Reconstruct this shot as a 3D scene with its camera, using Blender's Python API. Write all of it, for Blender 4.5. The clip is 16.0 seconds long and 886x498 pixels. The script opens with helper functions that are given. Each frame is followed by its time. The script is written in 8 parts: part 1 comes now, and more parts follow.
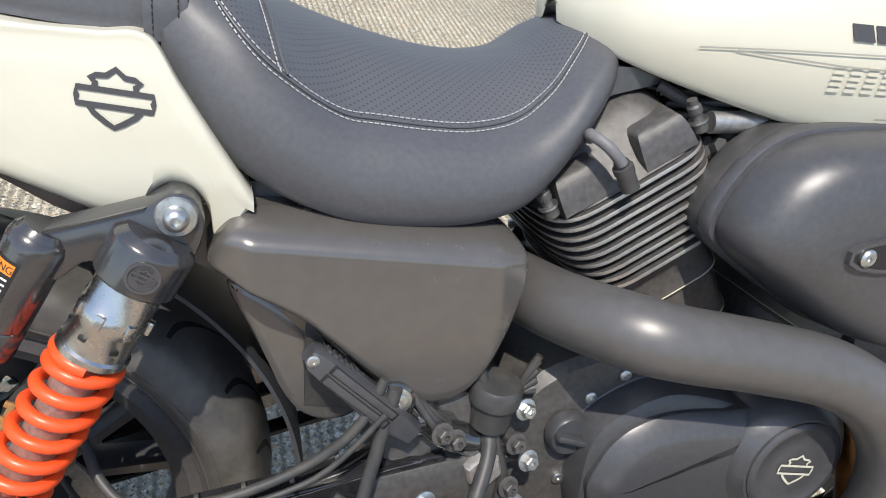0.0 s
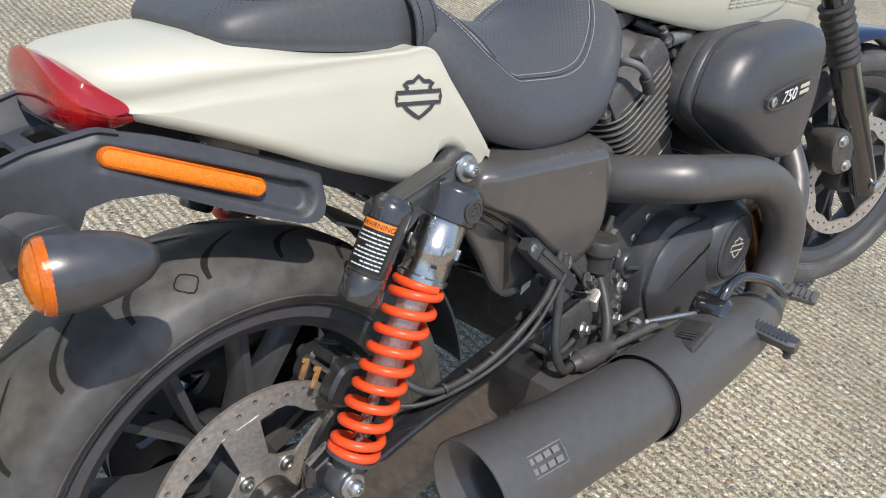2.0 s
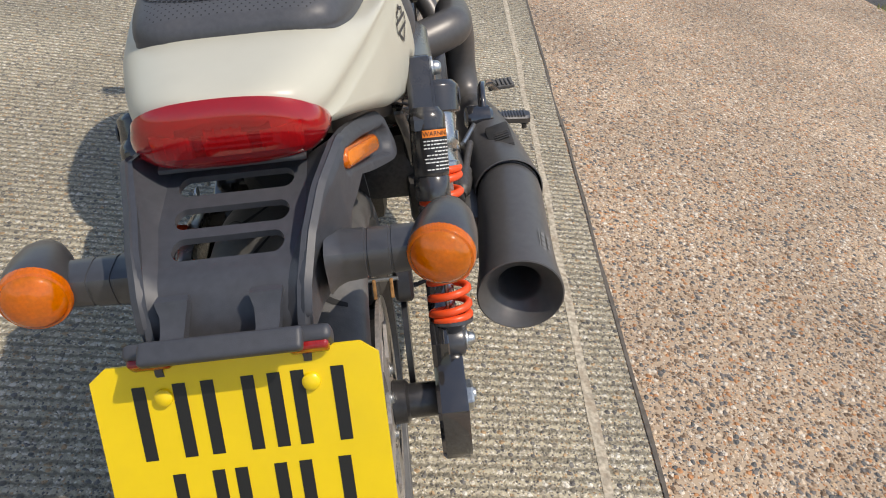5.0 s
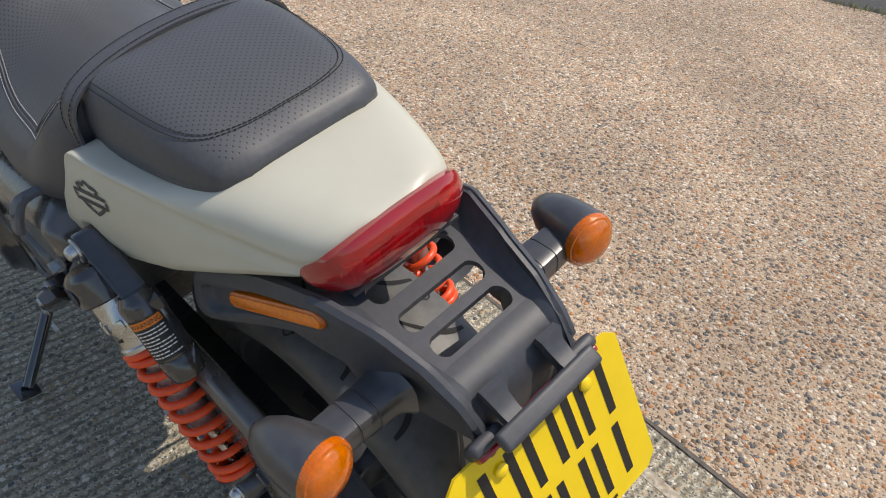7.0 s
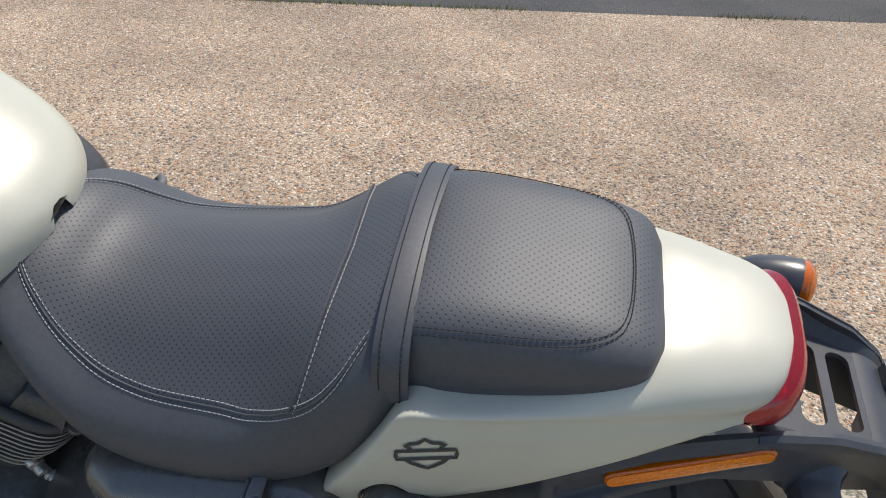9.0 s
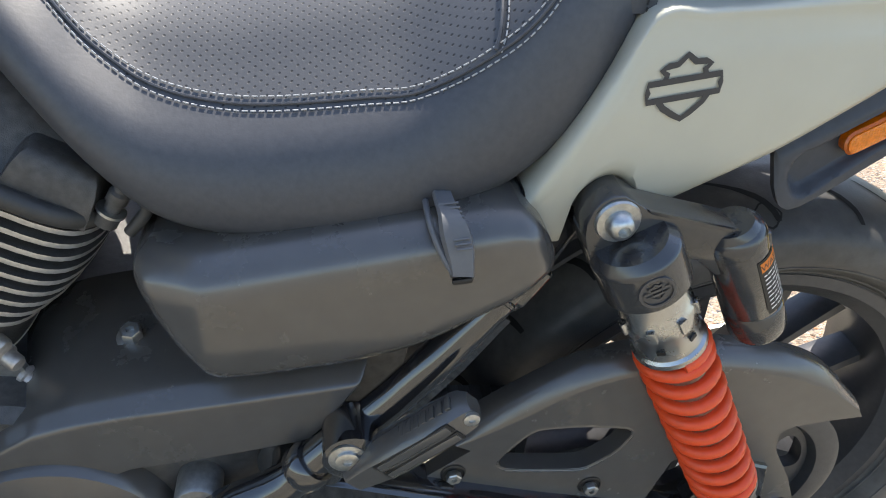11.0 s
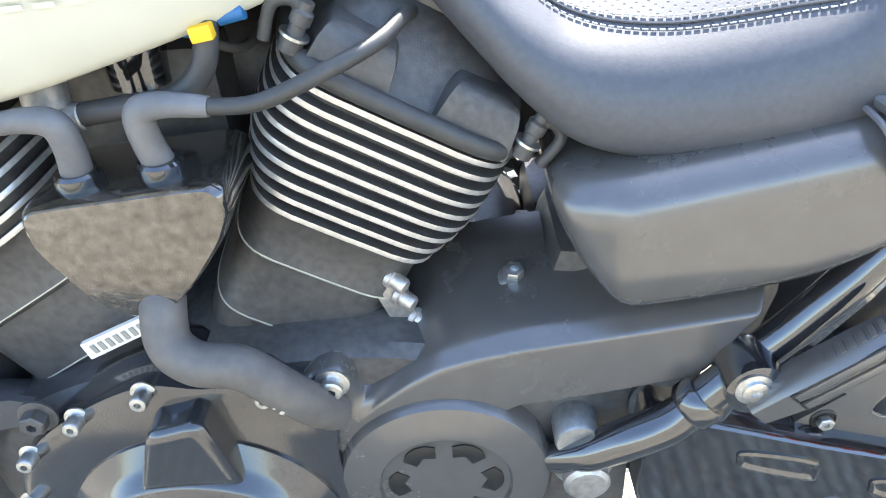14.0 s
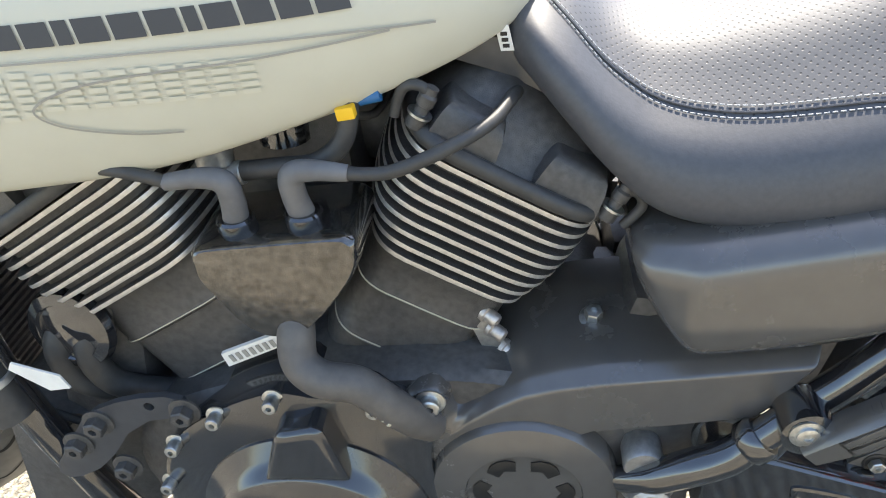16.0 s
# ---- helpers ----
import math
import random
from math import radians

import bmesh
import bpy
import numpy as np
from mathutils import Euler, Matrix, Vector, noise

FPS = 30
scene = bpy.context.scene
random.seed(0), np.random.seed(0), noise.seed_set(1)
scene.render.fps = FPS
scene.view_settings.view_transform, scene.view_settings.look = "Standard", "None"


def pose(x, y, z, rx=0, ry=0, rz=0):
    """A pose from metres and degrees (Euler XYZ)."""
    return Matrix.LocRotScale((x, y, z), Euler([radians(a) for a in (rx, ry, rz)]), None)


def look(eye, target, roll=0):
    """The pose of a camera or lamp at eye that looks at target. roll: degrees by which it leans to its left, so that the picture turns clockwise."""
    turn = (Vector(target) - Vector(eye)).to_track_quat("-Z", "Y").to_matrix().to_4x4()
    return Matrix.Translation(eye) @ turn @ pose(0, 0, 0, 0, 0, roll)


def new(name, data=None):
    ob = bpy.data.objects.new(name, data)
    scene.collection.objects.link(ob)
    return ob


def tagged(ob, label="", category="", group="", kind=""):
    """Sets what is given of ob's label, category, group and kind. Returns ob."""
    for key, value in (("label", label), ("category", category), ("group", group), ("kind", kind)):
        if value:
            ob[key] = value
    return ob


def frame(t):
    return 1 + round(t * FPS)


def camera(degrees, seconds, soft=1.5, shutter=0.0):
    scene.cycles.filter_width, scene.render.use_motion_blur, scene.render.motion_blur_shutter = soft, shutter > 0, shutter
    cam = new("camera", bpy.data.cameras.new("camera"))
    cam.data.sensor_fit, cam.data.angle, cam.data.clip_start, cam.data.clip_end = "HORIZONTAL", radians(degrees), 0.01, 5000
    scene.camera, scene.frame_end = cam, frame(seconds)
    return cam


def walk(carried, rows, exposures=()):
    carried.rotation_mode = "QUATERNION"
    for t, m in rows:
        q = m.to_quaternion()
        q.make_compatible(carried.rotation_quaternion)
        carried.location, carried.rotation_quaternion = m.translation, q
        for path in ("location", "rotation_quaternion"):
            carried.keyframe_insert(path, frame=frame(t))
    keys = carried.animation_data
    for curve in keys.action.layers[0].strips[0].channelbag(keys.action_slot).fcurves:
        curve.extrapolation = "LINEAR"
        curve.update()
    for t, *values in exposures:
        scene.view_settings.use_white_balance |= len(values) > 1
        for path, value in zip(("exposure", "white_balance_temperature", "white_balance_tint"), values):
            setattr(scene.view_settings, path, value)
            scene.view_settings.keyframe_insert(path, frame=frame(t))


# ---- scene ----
LEAN = pose(0, 0, 0.0185, -13.57, 0, 0) @ pose(0, 0, 0, 0, -1.2, 0)      # the machine leans on its side stand
cam = camera(60.97, 16.0, soft=1.0)
PATH = [
    (0, (0.2622, -0.7372, 0.8940), (0.5539, 0.1344, 0.5000), 4.96),
    (0.5, (0.0823, -0.6926, 0.9182), (0.4199, 0.1485, 0.4958), 3.32),
    (1, (-0.0704, -0.7156, 0.9324), (0.3947, 0.0658, 0.5161), 1.82),
    (1.5, (-0.2109, -0.7459, 0.9508), (0.3703, -0.0543, 0.5219), 0.15),
    (2, (-0.3074, -0.7192, 0.9607), (0.3133, -0.0715, 0.5189), -0.84),
    (2.5, (-0.3752, -0.6048, 0.9716), (0.2768, -0.0139, 0.4963), -2.18),
    (3, (-0.4326, -0.5242, 1.0034), (0.2698, -0.0243, 0.4966), -2.69),
    (3.5, (-0.5504, -0.4496, 1.0248), (0.2202, -0.1030, 0.4898), -3.43),
    (4, (-0.6639, -0.3824, 1.0516), (0.1320, -0.1708, 0.4844), -5.13),
    (4.2, (-0.6851, -0.3430, 1.0518), (0.1136, -0.1745, 0.4743), -5.49),
    (6.3, (-0.6566, 0.1492, 1.2050), (-0.0117, -0.1625, 0.5071), -5.37),
    (6.5, (-0.5859, 0.1938, 1.2109), (0.0234, -0.1569, 0.4997), -5.54),
    (7, (-0.4731, 0.2830, 1.2648), (0.0384, -0.1718, 0.5358), -4.99),
    (7.5, (-0.3738, 0.4073, 1.3168), (-0.0165, -0.1636, 0.5776), -2.00),
    (8, (-0.2157, 0.4623, 1.3278), (0.0136, -0.1806, 0.5970), 0.36),
    (8.2, (-0.1306, 0.4664, 1.3591), (0.0831, -0.1933, 0.6386), 0.77),
    (10.3, (0.4139, 0.5208, 1.1906), (0.2637, -0.1809, 0.4943), 9.58),
    (10.5, (0.4309, 0.5336, 1.1132), (0.2643, -0.1871, 0.4402), 9.75),
    (11, (0.4263, 0.5748, 0.9405), (0.2683, -0.2261, 0.3629), 5.31),
    (11.5, (0.4197, 0.6051, 0.8620), (0.2777, -0.2245, 0.3220), 1.48),
    (12, (0.3626, 0.6073, 0.8454), (0.2243, -0.2287, 0.3144), -1.36),
    (12.5, (0.3650, 0.5903, 0.8267), (0.2390, -0.2498, 0.2993), -2.79),
    (13, (0.4644, 0.5755, 0.8400), (0.3903, -0.2635, 0.3007), -3.40),
    (13.5, (0.5597, 0.5867, 0.8591), (0.5403, -0.2486, 0.3096), -3.82),
    (14, (0.6122, 0.5911, 0.8932), (0.6294, -0.2308, 0.3238), -4.04),
    (14.5, (0.6347, 0.6265, 0.9396), (0.6662, -0.2023, 0.3811), -3.97),
    (15, (0.6307, 0.6286, 0.9711), (0.6709, -0.2033, 0.4178), -3.65),
    (15.5, (0.6286, 0.6457, 0.9809), (0.6854, -0.1899, 0.4343), -3.77),
    (16, (0.6262, 0.6387, 0.9737), (0.7369, -0.1757, 0.4041), -4.91),
]
EXPOSURES = [(0.0, 0.80, 6700, 10), (1.0, 0.60, 6600, 10), (2.0, 0.47, 6600, 10), (4.0, 0.26, 6900, 12), (6.0, 0.24, 7050, 12), (8.2, 0.26, 6850, 11), (9.5, 0.36, 6700, 10), (10.5, 0.47, 6700, 10), (11.0, 1.24, 6750, 10), (11.5, 2.04, 7000, 10), (12.0, 2.46, 7300, 10), (12.5, 2.52, 7350, 10), (13.2, 2.72, 6450, 10), (14.0, 2.75, 6400, 10), (14.5, 2.27, 6600, 10), (15.2, 1.93, 6950, 10), (16.0, 1.86, 6950, 10)]
walk(cam, [(t, LEAN @ look(eye, target, roll)) for t, eye, target, roll in PATH], EXPOSURES)

# ---------------------------------------------------------------- light
SUN_AZ, SUN_EL = radians(-119), radians(63)   # from the machine's right side, a little behind
sun_dir = Vector((math.cos(SUN_AZ) * math.cos(SUN_EL), math.sin(SUN_AZ) * math.cos(SUN_EL), math.sin(SUN_EL)))
world = bpy.data.worlds.new("sky")
scene.world = world
world.use_nodes = True
wn = world.node_tree.nodes
sky = wn.new("ShaderNodeTexSky")
sky.sky_type, sky.sun_disc = "NISHITA", False
sky.sun_elevation, sky.sun_rotation = SUN_EL, radians(90) - SUN_AZ
world.node_tree.links.new(sky.outputs[0], wn["Background"].inputs[0])
wn["Background"].inputs[1].default_value = 0.135
lamp = bpy.data.lights.new("sun", "SUN")
lamp.energy, lamp.angle, lamp.color = 2.95, radians(0.6), (1.0, 0.95, 0.87)
sun = new("sun", lamp)
sun.rotation_euler = sun_dir.to_track_quat("Z", "Y").to_euler()
scene.view_settings.exposure = 0.0


# ---------------------------------------------------------------- materials
def mat(name, base, rough=0.5, metal=0.0, grain=0.0, scale=60, bump=0.0, bscale=200, dirt=None, dscale=7, coat=0.0, spec=0.5):
    """Principled surface with colour grain, fine relief and larger patches of dirt."""
    m = bpy.data.materials.new(name)
    m.use_nodes = True
    nt = m.node_tree
    b = nt.nodes["Principled BSDF"]
    b.inputs["Base Color"].default_value = (*base, 1)
    b.inputs["Roughness"].default_value = rough
    b.inputs["Metallic"].default_value = metal
    b.inputs["Coat Weight"].default_value = coat
    b.inputs["Coat Roughness"].default_value = 0.08
    b.inputs["Specular IOR Level"].default_value = spec
    co = nt.nodes.new("ShaderNodeTexCoord")
    last = None
    if grain or dirt:
        n1 = nt.nodes.new("ShaderNodeTexNoise")
        n1.inputs["Scale"].default_value, n1.inputs["Detail"].default_value = scale, 6
        nt.links.new(co.outputs["Object"], n1.inputs["Vector"])
        mr = nt.nodes.new("ShaderNodeMapRange")
        mr.inputs["From Min"].default_value, mr.inputs["From Max"].default_value = 0.3, 0.7
        mr.inputs["To Min"].default_value, mr.inputs["To Max"].default_value = 1 - grain, 1 + grain
        nt.links.new(n1.outputs["Fac"], mr.inputs["Value"])
        mx = nt.nodes.new("ShaderNodeVectorMath")
        mx.operation = "SCALE"
        mx.inputs[0].default_value = base
        nt.links.new(mr.outputs[0], mx.inputs["Scale"])
        last = mx.outputs[0]
        if dirt:
            n2 = nt.nodes.new("ShaderNodeTexNoise")
            n2.inputs["Scale"].default_value, n2.inputs["Detail"].default_value, n2.inputs["Roughness"].default_value = dscale, 8, 0.65
            nt.links.new(co.outputs["Object"], n2.inputs["Vector"])
            r2 = nt.nodes.new("ShaderNodeMapRange")
            r2.inputs["From Min"].default_value, r2.inputs["From Max"].default_value = 0.48, 0.75
            r2.inputs["To Max"].default_value = dirt[3]
            nt.links.new(n2.outputs["Fac"], r2.inputs["Value"])
            mc = nt.nodes.new("ShaderNodeMix")
            mc.data_type = "RGBA"
            nt.links.new(r2.outputs[0], mc.inputs[0])
            nt.links.new(last, mc.inputs[6])
            mc.inputs[7].default_value = (*dirt[:3], 1)
            last = mc.outputs[2]
            ra = nt.nodes.new("ShaderNodeMath")
            ra.operation, ra.inputs[1].default_value = "MULTIPLY_ADD", 0.25
            ra.inputs[2].default_value = rough
            nt.links.new(r2.outputs[0], ra.inputs[0])
            nt.links.new(ra.outputs[0], b.inputs["Roughness"])
        nt.links.new(last, b.inputs["Base Color"])
    if bump:
        n3 = nt.nodes.new("ShaderNodeTexNoise")
        n3.inputs["Scale"].default_value, n3.inputs["Detail"].default_value = bscale, 3
        nt.links.new(co.outputs["Object"], n3.inputs["Vector"])
        bp = nt.nodes.new("ShaderNodeBump")
        bp.inputs["Strength"].default_value, bp.inputs["Distance"].default_value = bump, 0.001
        nt.links.new(n3.outputs["Fac"], bp.inputs["Height"])
        nt.links.new(bp.outputs[0], b.inputs["Normal"])
    return m


DUST = (0.23, 0.19, 0.14)
CREAM = mat("cream_paint", (0.53, 0.515, 0.425), 0.36, 0, 0.02, 25, 0.02, 500, (*DUST, 0.06), 9, 0.0)
BLACKP = mat("satin_black_plastic", (0.050, 0.051, 0.056), 0.30, 0, 0.15, 90, 0.08, 900, (*DUST, 0.05), 14, 0.0, 0.8)
FENDERP = mat("textured_fender_plastic", (0.050, 0.053, 0.062), 0.47, 0, 0.12, 120, 0.18, 1500, (*DUST, 0.05), 10, 0.0, 0.5)
COVERP = mat("satin_cover_paint", (0.100, 0.094, 0.088), 0.27, 0.25, 0.06, 60, 0.04, 900, (*DUST, 0.04), 12, 0.3, 1.0)
GLOSS = mat("gloss_black_paint", (0.018, 0.018, 0.020), 0.07, 0, 0.2, 60, 0.0, 300, (*DUST, 0.06), 24, 1.0, 0.9)
COILP = mat("glossy_coil_plastic", (0.105, 0.098, 0.088), 0.06, 0.75, 0.5, 130, 0.22, 260, (*DUST, 0.12), 60, 1.0, 1.0)
ENAMEL2 = mat("semi_gloss_black_casting", (0.034, 0.034, 0.036), 0.20, 0.0, 0.1, 90, 0.05, 700, (*DUST, 0.07), 22, 0.4, 0.8)
ENAMEL = mat("polished_black_casting", (0.030, 0.031, 0.034), 0.15, 0.1, 0.1, 90, 0.04, 900, (*DUST, 0.06), 18, 0.6, 0.8)
CALB = mat("black_caliper_paint", (0.026, 0.026, 0.028), 0.30, 0.1, 0.2, 160, 0.3, 900, (*DUST, 0.10), 22, 0.3, 0.7)
CAST = mat("black_cast_metal", (0.074, 0.071, 0.069), 0.40, 0.1, 0.25, 150, 0.35, 1300, (*DUST, 0.14), 16)
WRINKLE = mat("black_wrinkle_metal", (0.078, 0.078, 0.083), 0.36, 0.3, 0.1, 150, 0.12, 1800, (*DUST, 0.03), 12)
EXH = mat("matt_black_exhaust", (0.112, 0.108, 0.106), 0.40, 0.35, 0.08, 80, 0.08, 1600, (*DUST, 0.04), 9)
RUST = mat("heat_tinted_pipe", (0.20, 0.09, 0.035), 0.35, 0.9, 0.4, 60, 0.05, 400)
RUBBER = mat("tyre_rubber", (0.070, 0.068, 0.066), 0.46, 0, 0.2, 60, 0.2, 500, (0.19, 0.183, 0.172, 0.7), 9)
GROOVE = mat("groove_shade_black", (0.008, 0.008, 0.008), 0.8)
HOSE = mat("black_rubber_hose", (0.042, 0.042, 0.042), 0.5, 0, 0.2, 80, 0.1, 700, (*DUST, 0.16), 30)
ALLOY = mat("machined_alloy", (0.56, 0.545, 0.52), 0.36, 0.70, 0.12, 300, 0.05, 900, (*DUST, 0.2), 30)
CHROME = mat("chrome", (0.52, 0.52, 0.51), 0.27, 1.0, 0.05, 30, 0.0, 100, (*DUST, 0.12), 30)
ZINC = mat("zinc_bolt", (0.55, 0.56, 0.55), 0.34, 0.95, 0.2, 200, 0.05, 700, (*DUST, 0.3), 60)
YZINC = mat("yellowed_zinc", (0.52, 0.47, 0.34), 0.38, 0.9, 0.2, 120, 0.05, 700, (*DUST, 0.3), 40)
STEEL = mat("disc_steel", (0.56, 0.52, 0.48), 0.42, 0.75, 0.2, 200, 0.1, 900, (0.25, 0.20, 0.16, 0.45), 14)
ORANGE = mat("orange_spring_paint", (0.85, 0.085, 0.018), 0.36, 0, 0.06, 120, 0.05, 500, (*DUST, 0.1), 40)
LEATHER = mat("black_seat_vinyl", (0.070, 0.072, 0.080), 0.48, 0, 0.10, 200, 0.09, 420, (*DUST, 0.06), 9)
THREAD = mat("grey_thread", (0.42, 0.42, 0.42), 0.8, 0, 0.2, 600)
DARKTHREAD = mat("black_thread", (0.02, 0.02, 0.02), 0.8)
YELLOW = mat("plate_yellow", (0.86, 0.60, 0.006), 0.34, 0, 0.03, 30, 0.02, 300, (*DUST, 0.05), 10, 0.2)
INK = mat("plate_black", (0.012, 0.012, 0.012), 0.45)
BADGE = mat("charcoal_badge", (0.045, 0.045, 0.048), 0.5)
GREYLINE = mat("grey_decal_line", (0.30, 0.29, 0.26), 0.5)
ETCH = mat("etched_grey_print", (0.17, 0.165, 0.16), 0.5)
GREYDEC = mat("grey_beige_decal", (0.56, 0.54, 0.44), 0.45)
WHITEP = mat("white_print", (0.75, 0.75, 0.74), 0.6)
ORANGEP = mat("orange_print", (0.80, 0.22, 0.02), 0.5)
YELTAG = mat("yellow_tag", (0.85, 0.5, 0.02), 0.5)
BLUEP = mat("blue_plastic", (0.02, 0.12, 0.30), 0.4)
BRASS = mat("brass", (0.45, 0.27, 0.10), 0.4, 0.9)
PADRUST = mat("rusty_pad_plate", (0.33, 0.17, 0.06), 0.8, 0.1, 0.4, 120)
PAPER = mat("paper_tag", (0.78, 0.77, 0.73), 0.7, 0, 0.05, 80)
BELTM = mat("drive_belt_rubber", (0.018, 0.018, 0.018), 0.6, 0, 0.2, 80)
SILVERC = mat("cast_silver_alloy", (0.42, 0.42, 0.41), 0.45, 0.85, 0.2, 160, 0.25, 900, (*DUST, 0.25), 30)
NAVY = mat("dark_blue_paint", (0.012, 0.022, 0.06), 0.2, 0, 0.05, 40, 0, 100, None, 7, 0.5)
BOOT = mat("grey_rubber_boot", (0.13, 0.13, 0.135), 0.55, 0, 0.15, 60, 0.1, 700, (*DUST, 0.15), 30)
HOSE2 = mat("brown_grey_hose", (0.10, 0.092, 0.085), 0.55, 0, 0.15, 60, 0.1, 700, (*DUST, 0.2), 30)


def lens_mat(name, base, rough=0.12, glow=0.3):
    """Coloured plastic lens: clear tint over a prism relief."""
    m = mat(name, base, rough, 0, 0.15, 300, 0.0, 100, None, 7, 0.5)
    b = m.node_tree.nodes["Principled BSDF"]
    b.inputs["Transmission Weight"].default_value = 0.12
    b.inputs["Subsurface Weight"].default_value = glow
    b.inputs["Subsurface Radius"].default_value = (0.02, 0.008, 0.003)
    v = m.node_tree.nodes.new("ShaderNodeTexVoronoi")
    v.inputs["Scale"].default_value, v.inputs["Randomness"].default_value = 420, 0.0
    c = m.node_tree.nodes.new("ShaderNodeTexCoord")
    p = m.node_tree.nodes.new("ShaderNodeBump")
    p.inputs["Strength"].default_value, p.inputs["Distance"].default_value = 0.35, 0.0010
    m.node_tree.links.new(c.outputs["Object"], v.inputs["Vector"])
    m.node_tree.links.new(v.outputs["Distance"], p.inputs["Height"])
    m.node_tree.links.new(p.outputs[0], b.inputs["Normal"])
    return m


AMBER = lens_mat("amber_lens", (0.66, 0.135, 0.0), 0.05, 0.0)
PRISM = lens_mat("amber_prism_grid", (0.95, 0.24, 0.002), 0.16, 0.0)
for nd in PRISM.node_tree.nodes:
    if nd.bl_idname == "ShaderNodeBump":
        nd.inputs["Strength"].default_value, nd.inputs["Distance"].default_value = 0.6, 0.0010
AMBERF = lens_mat("faceted_amber_lens", (1.0, 0.27, 0.0), 0.04, 0.0)
AMBERF.node_tree.nodes["Principled BSDF"].inputs["Transmission Weight"].default_value = 0.58
for nd in AMBERF.node_tree.nodes:
    if nd.bl_idname == "ShaderNodeBump":
        nd.inputs["Strength"].default_value, nd.inputs["Distance"].default_value = 0.16, 0.0016
    if nd.bl_idname == "ShaderNodeTexVoronoi":
        nd.inputs["Scale"].default_value, nd.inputs["Randomness"].default_value = 190, 1.0
BOWLA = mat("amber_reflector_bowl", (1.0, 0.48, 0.06), 0.14, 0.55, 0.1, 200, 0.6, 260)
RED = mat("red_lens", (0.72, 0.014, 0.020), 0.03, 0, 0.06, 40, 0.0, 100, None, 7, 0.8)
RED.node_tree.nodes["Principled BSDF"].inputs["Transmission Weight"].default_value = 0.62
BOWL = mat("red_reflector_bowl", (0.85, 0.10, 0.09), 0.18, 0.35, 0.1, 200, 0.2, 500)
REDCLEAR = lens_mat("red_reflector", (0.34, 0.015, 0.015))


def perforated():
    """Seat vinyl with rows of punched holes."""
    m = mat("perforated_seat_vinyl", (0.068, 0.071, 0.080), 0.52, 0, 0.12, 200, 0.0)
    nt = m.node_tree
    b = nt.nodes["Principled BSDF"]
    c = nt.nodes.new("ShaderNodeTexCoord")
    mp = nt.nodes.new("ShaderNodeMapping")
    mp.inputs["Rotation"].default_value = (0, 0, radians(45))
    sep = nt.nodes.new("ShaderNodeSeparateXYZ")
    com = nt.nodes.new("ShaderNodeCombineXYZ")
    nt.links.new(c.outputs["UV"], mp.inputs["Vector"])
    v = nt.nodes.new("ShaderNodeTexVoronoi")
    v.voronoi_dimensions = "2D"
    v.inputs["Scale"].default_value, v.inputs["Randomness"].default_value = 185, 0.0
    nt.links.new(mp.outputs[0], v.inputs["Vector"])
    r = nt.nodes.new("ShaderNodeMapRange")
    r.inputs["From Min"].default_value, r.inputs["From Max"].default_value = 0.10, 0.21
    nt.links.new(v.outputs["Distance"], r.inputs["Value"])
    n = nt.nodes.new("ShaderNodeTexNoise")
    n.inputs["Scale"].default_value = 420
    nt.links.new(c.outputs["Object"], n.inputs["Vector"])
    ad = nt.nodes.new("ShaderNodeMath")
    ad.operation, ad.inputs[1].default_value = "MULTIPLY_ADD", 0.35
    nt.links.new(n.outputs["Fac"], ad.inputs[0])
    nt.links.new(r.outputs[0], ad.inputs[2])
    p = nt.nodes.new("ShaderNodeBump")
    p.inputs["Strength"].default_value, p.inputs["Distance"].default_value = 0.25, 0.0007
    nt.links.new(ad.outputs[0], p.inputs["Height"])
    nt.links.new(p.outputs[0], b.inputs["Normal"])
    mc = nt.nodes.new("ShaderNodeMix")
    mc.data_type = "RGBA"
    nt.links.new(r.outputs[0], mc.inputs[0])
    mc.inputs[6].default_value = (0.015, 0.015, 0.016, 1)
    mc.inputs[7].default_value = (0.076, 0.079, 0.087, 1)
    nt.links.new(mc.outputs[2], b.inputs["Base Color"])
    return m


PERF = perforated()


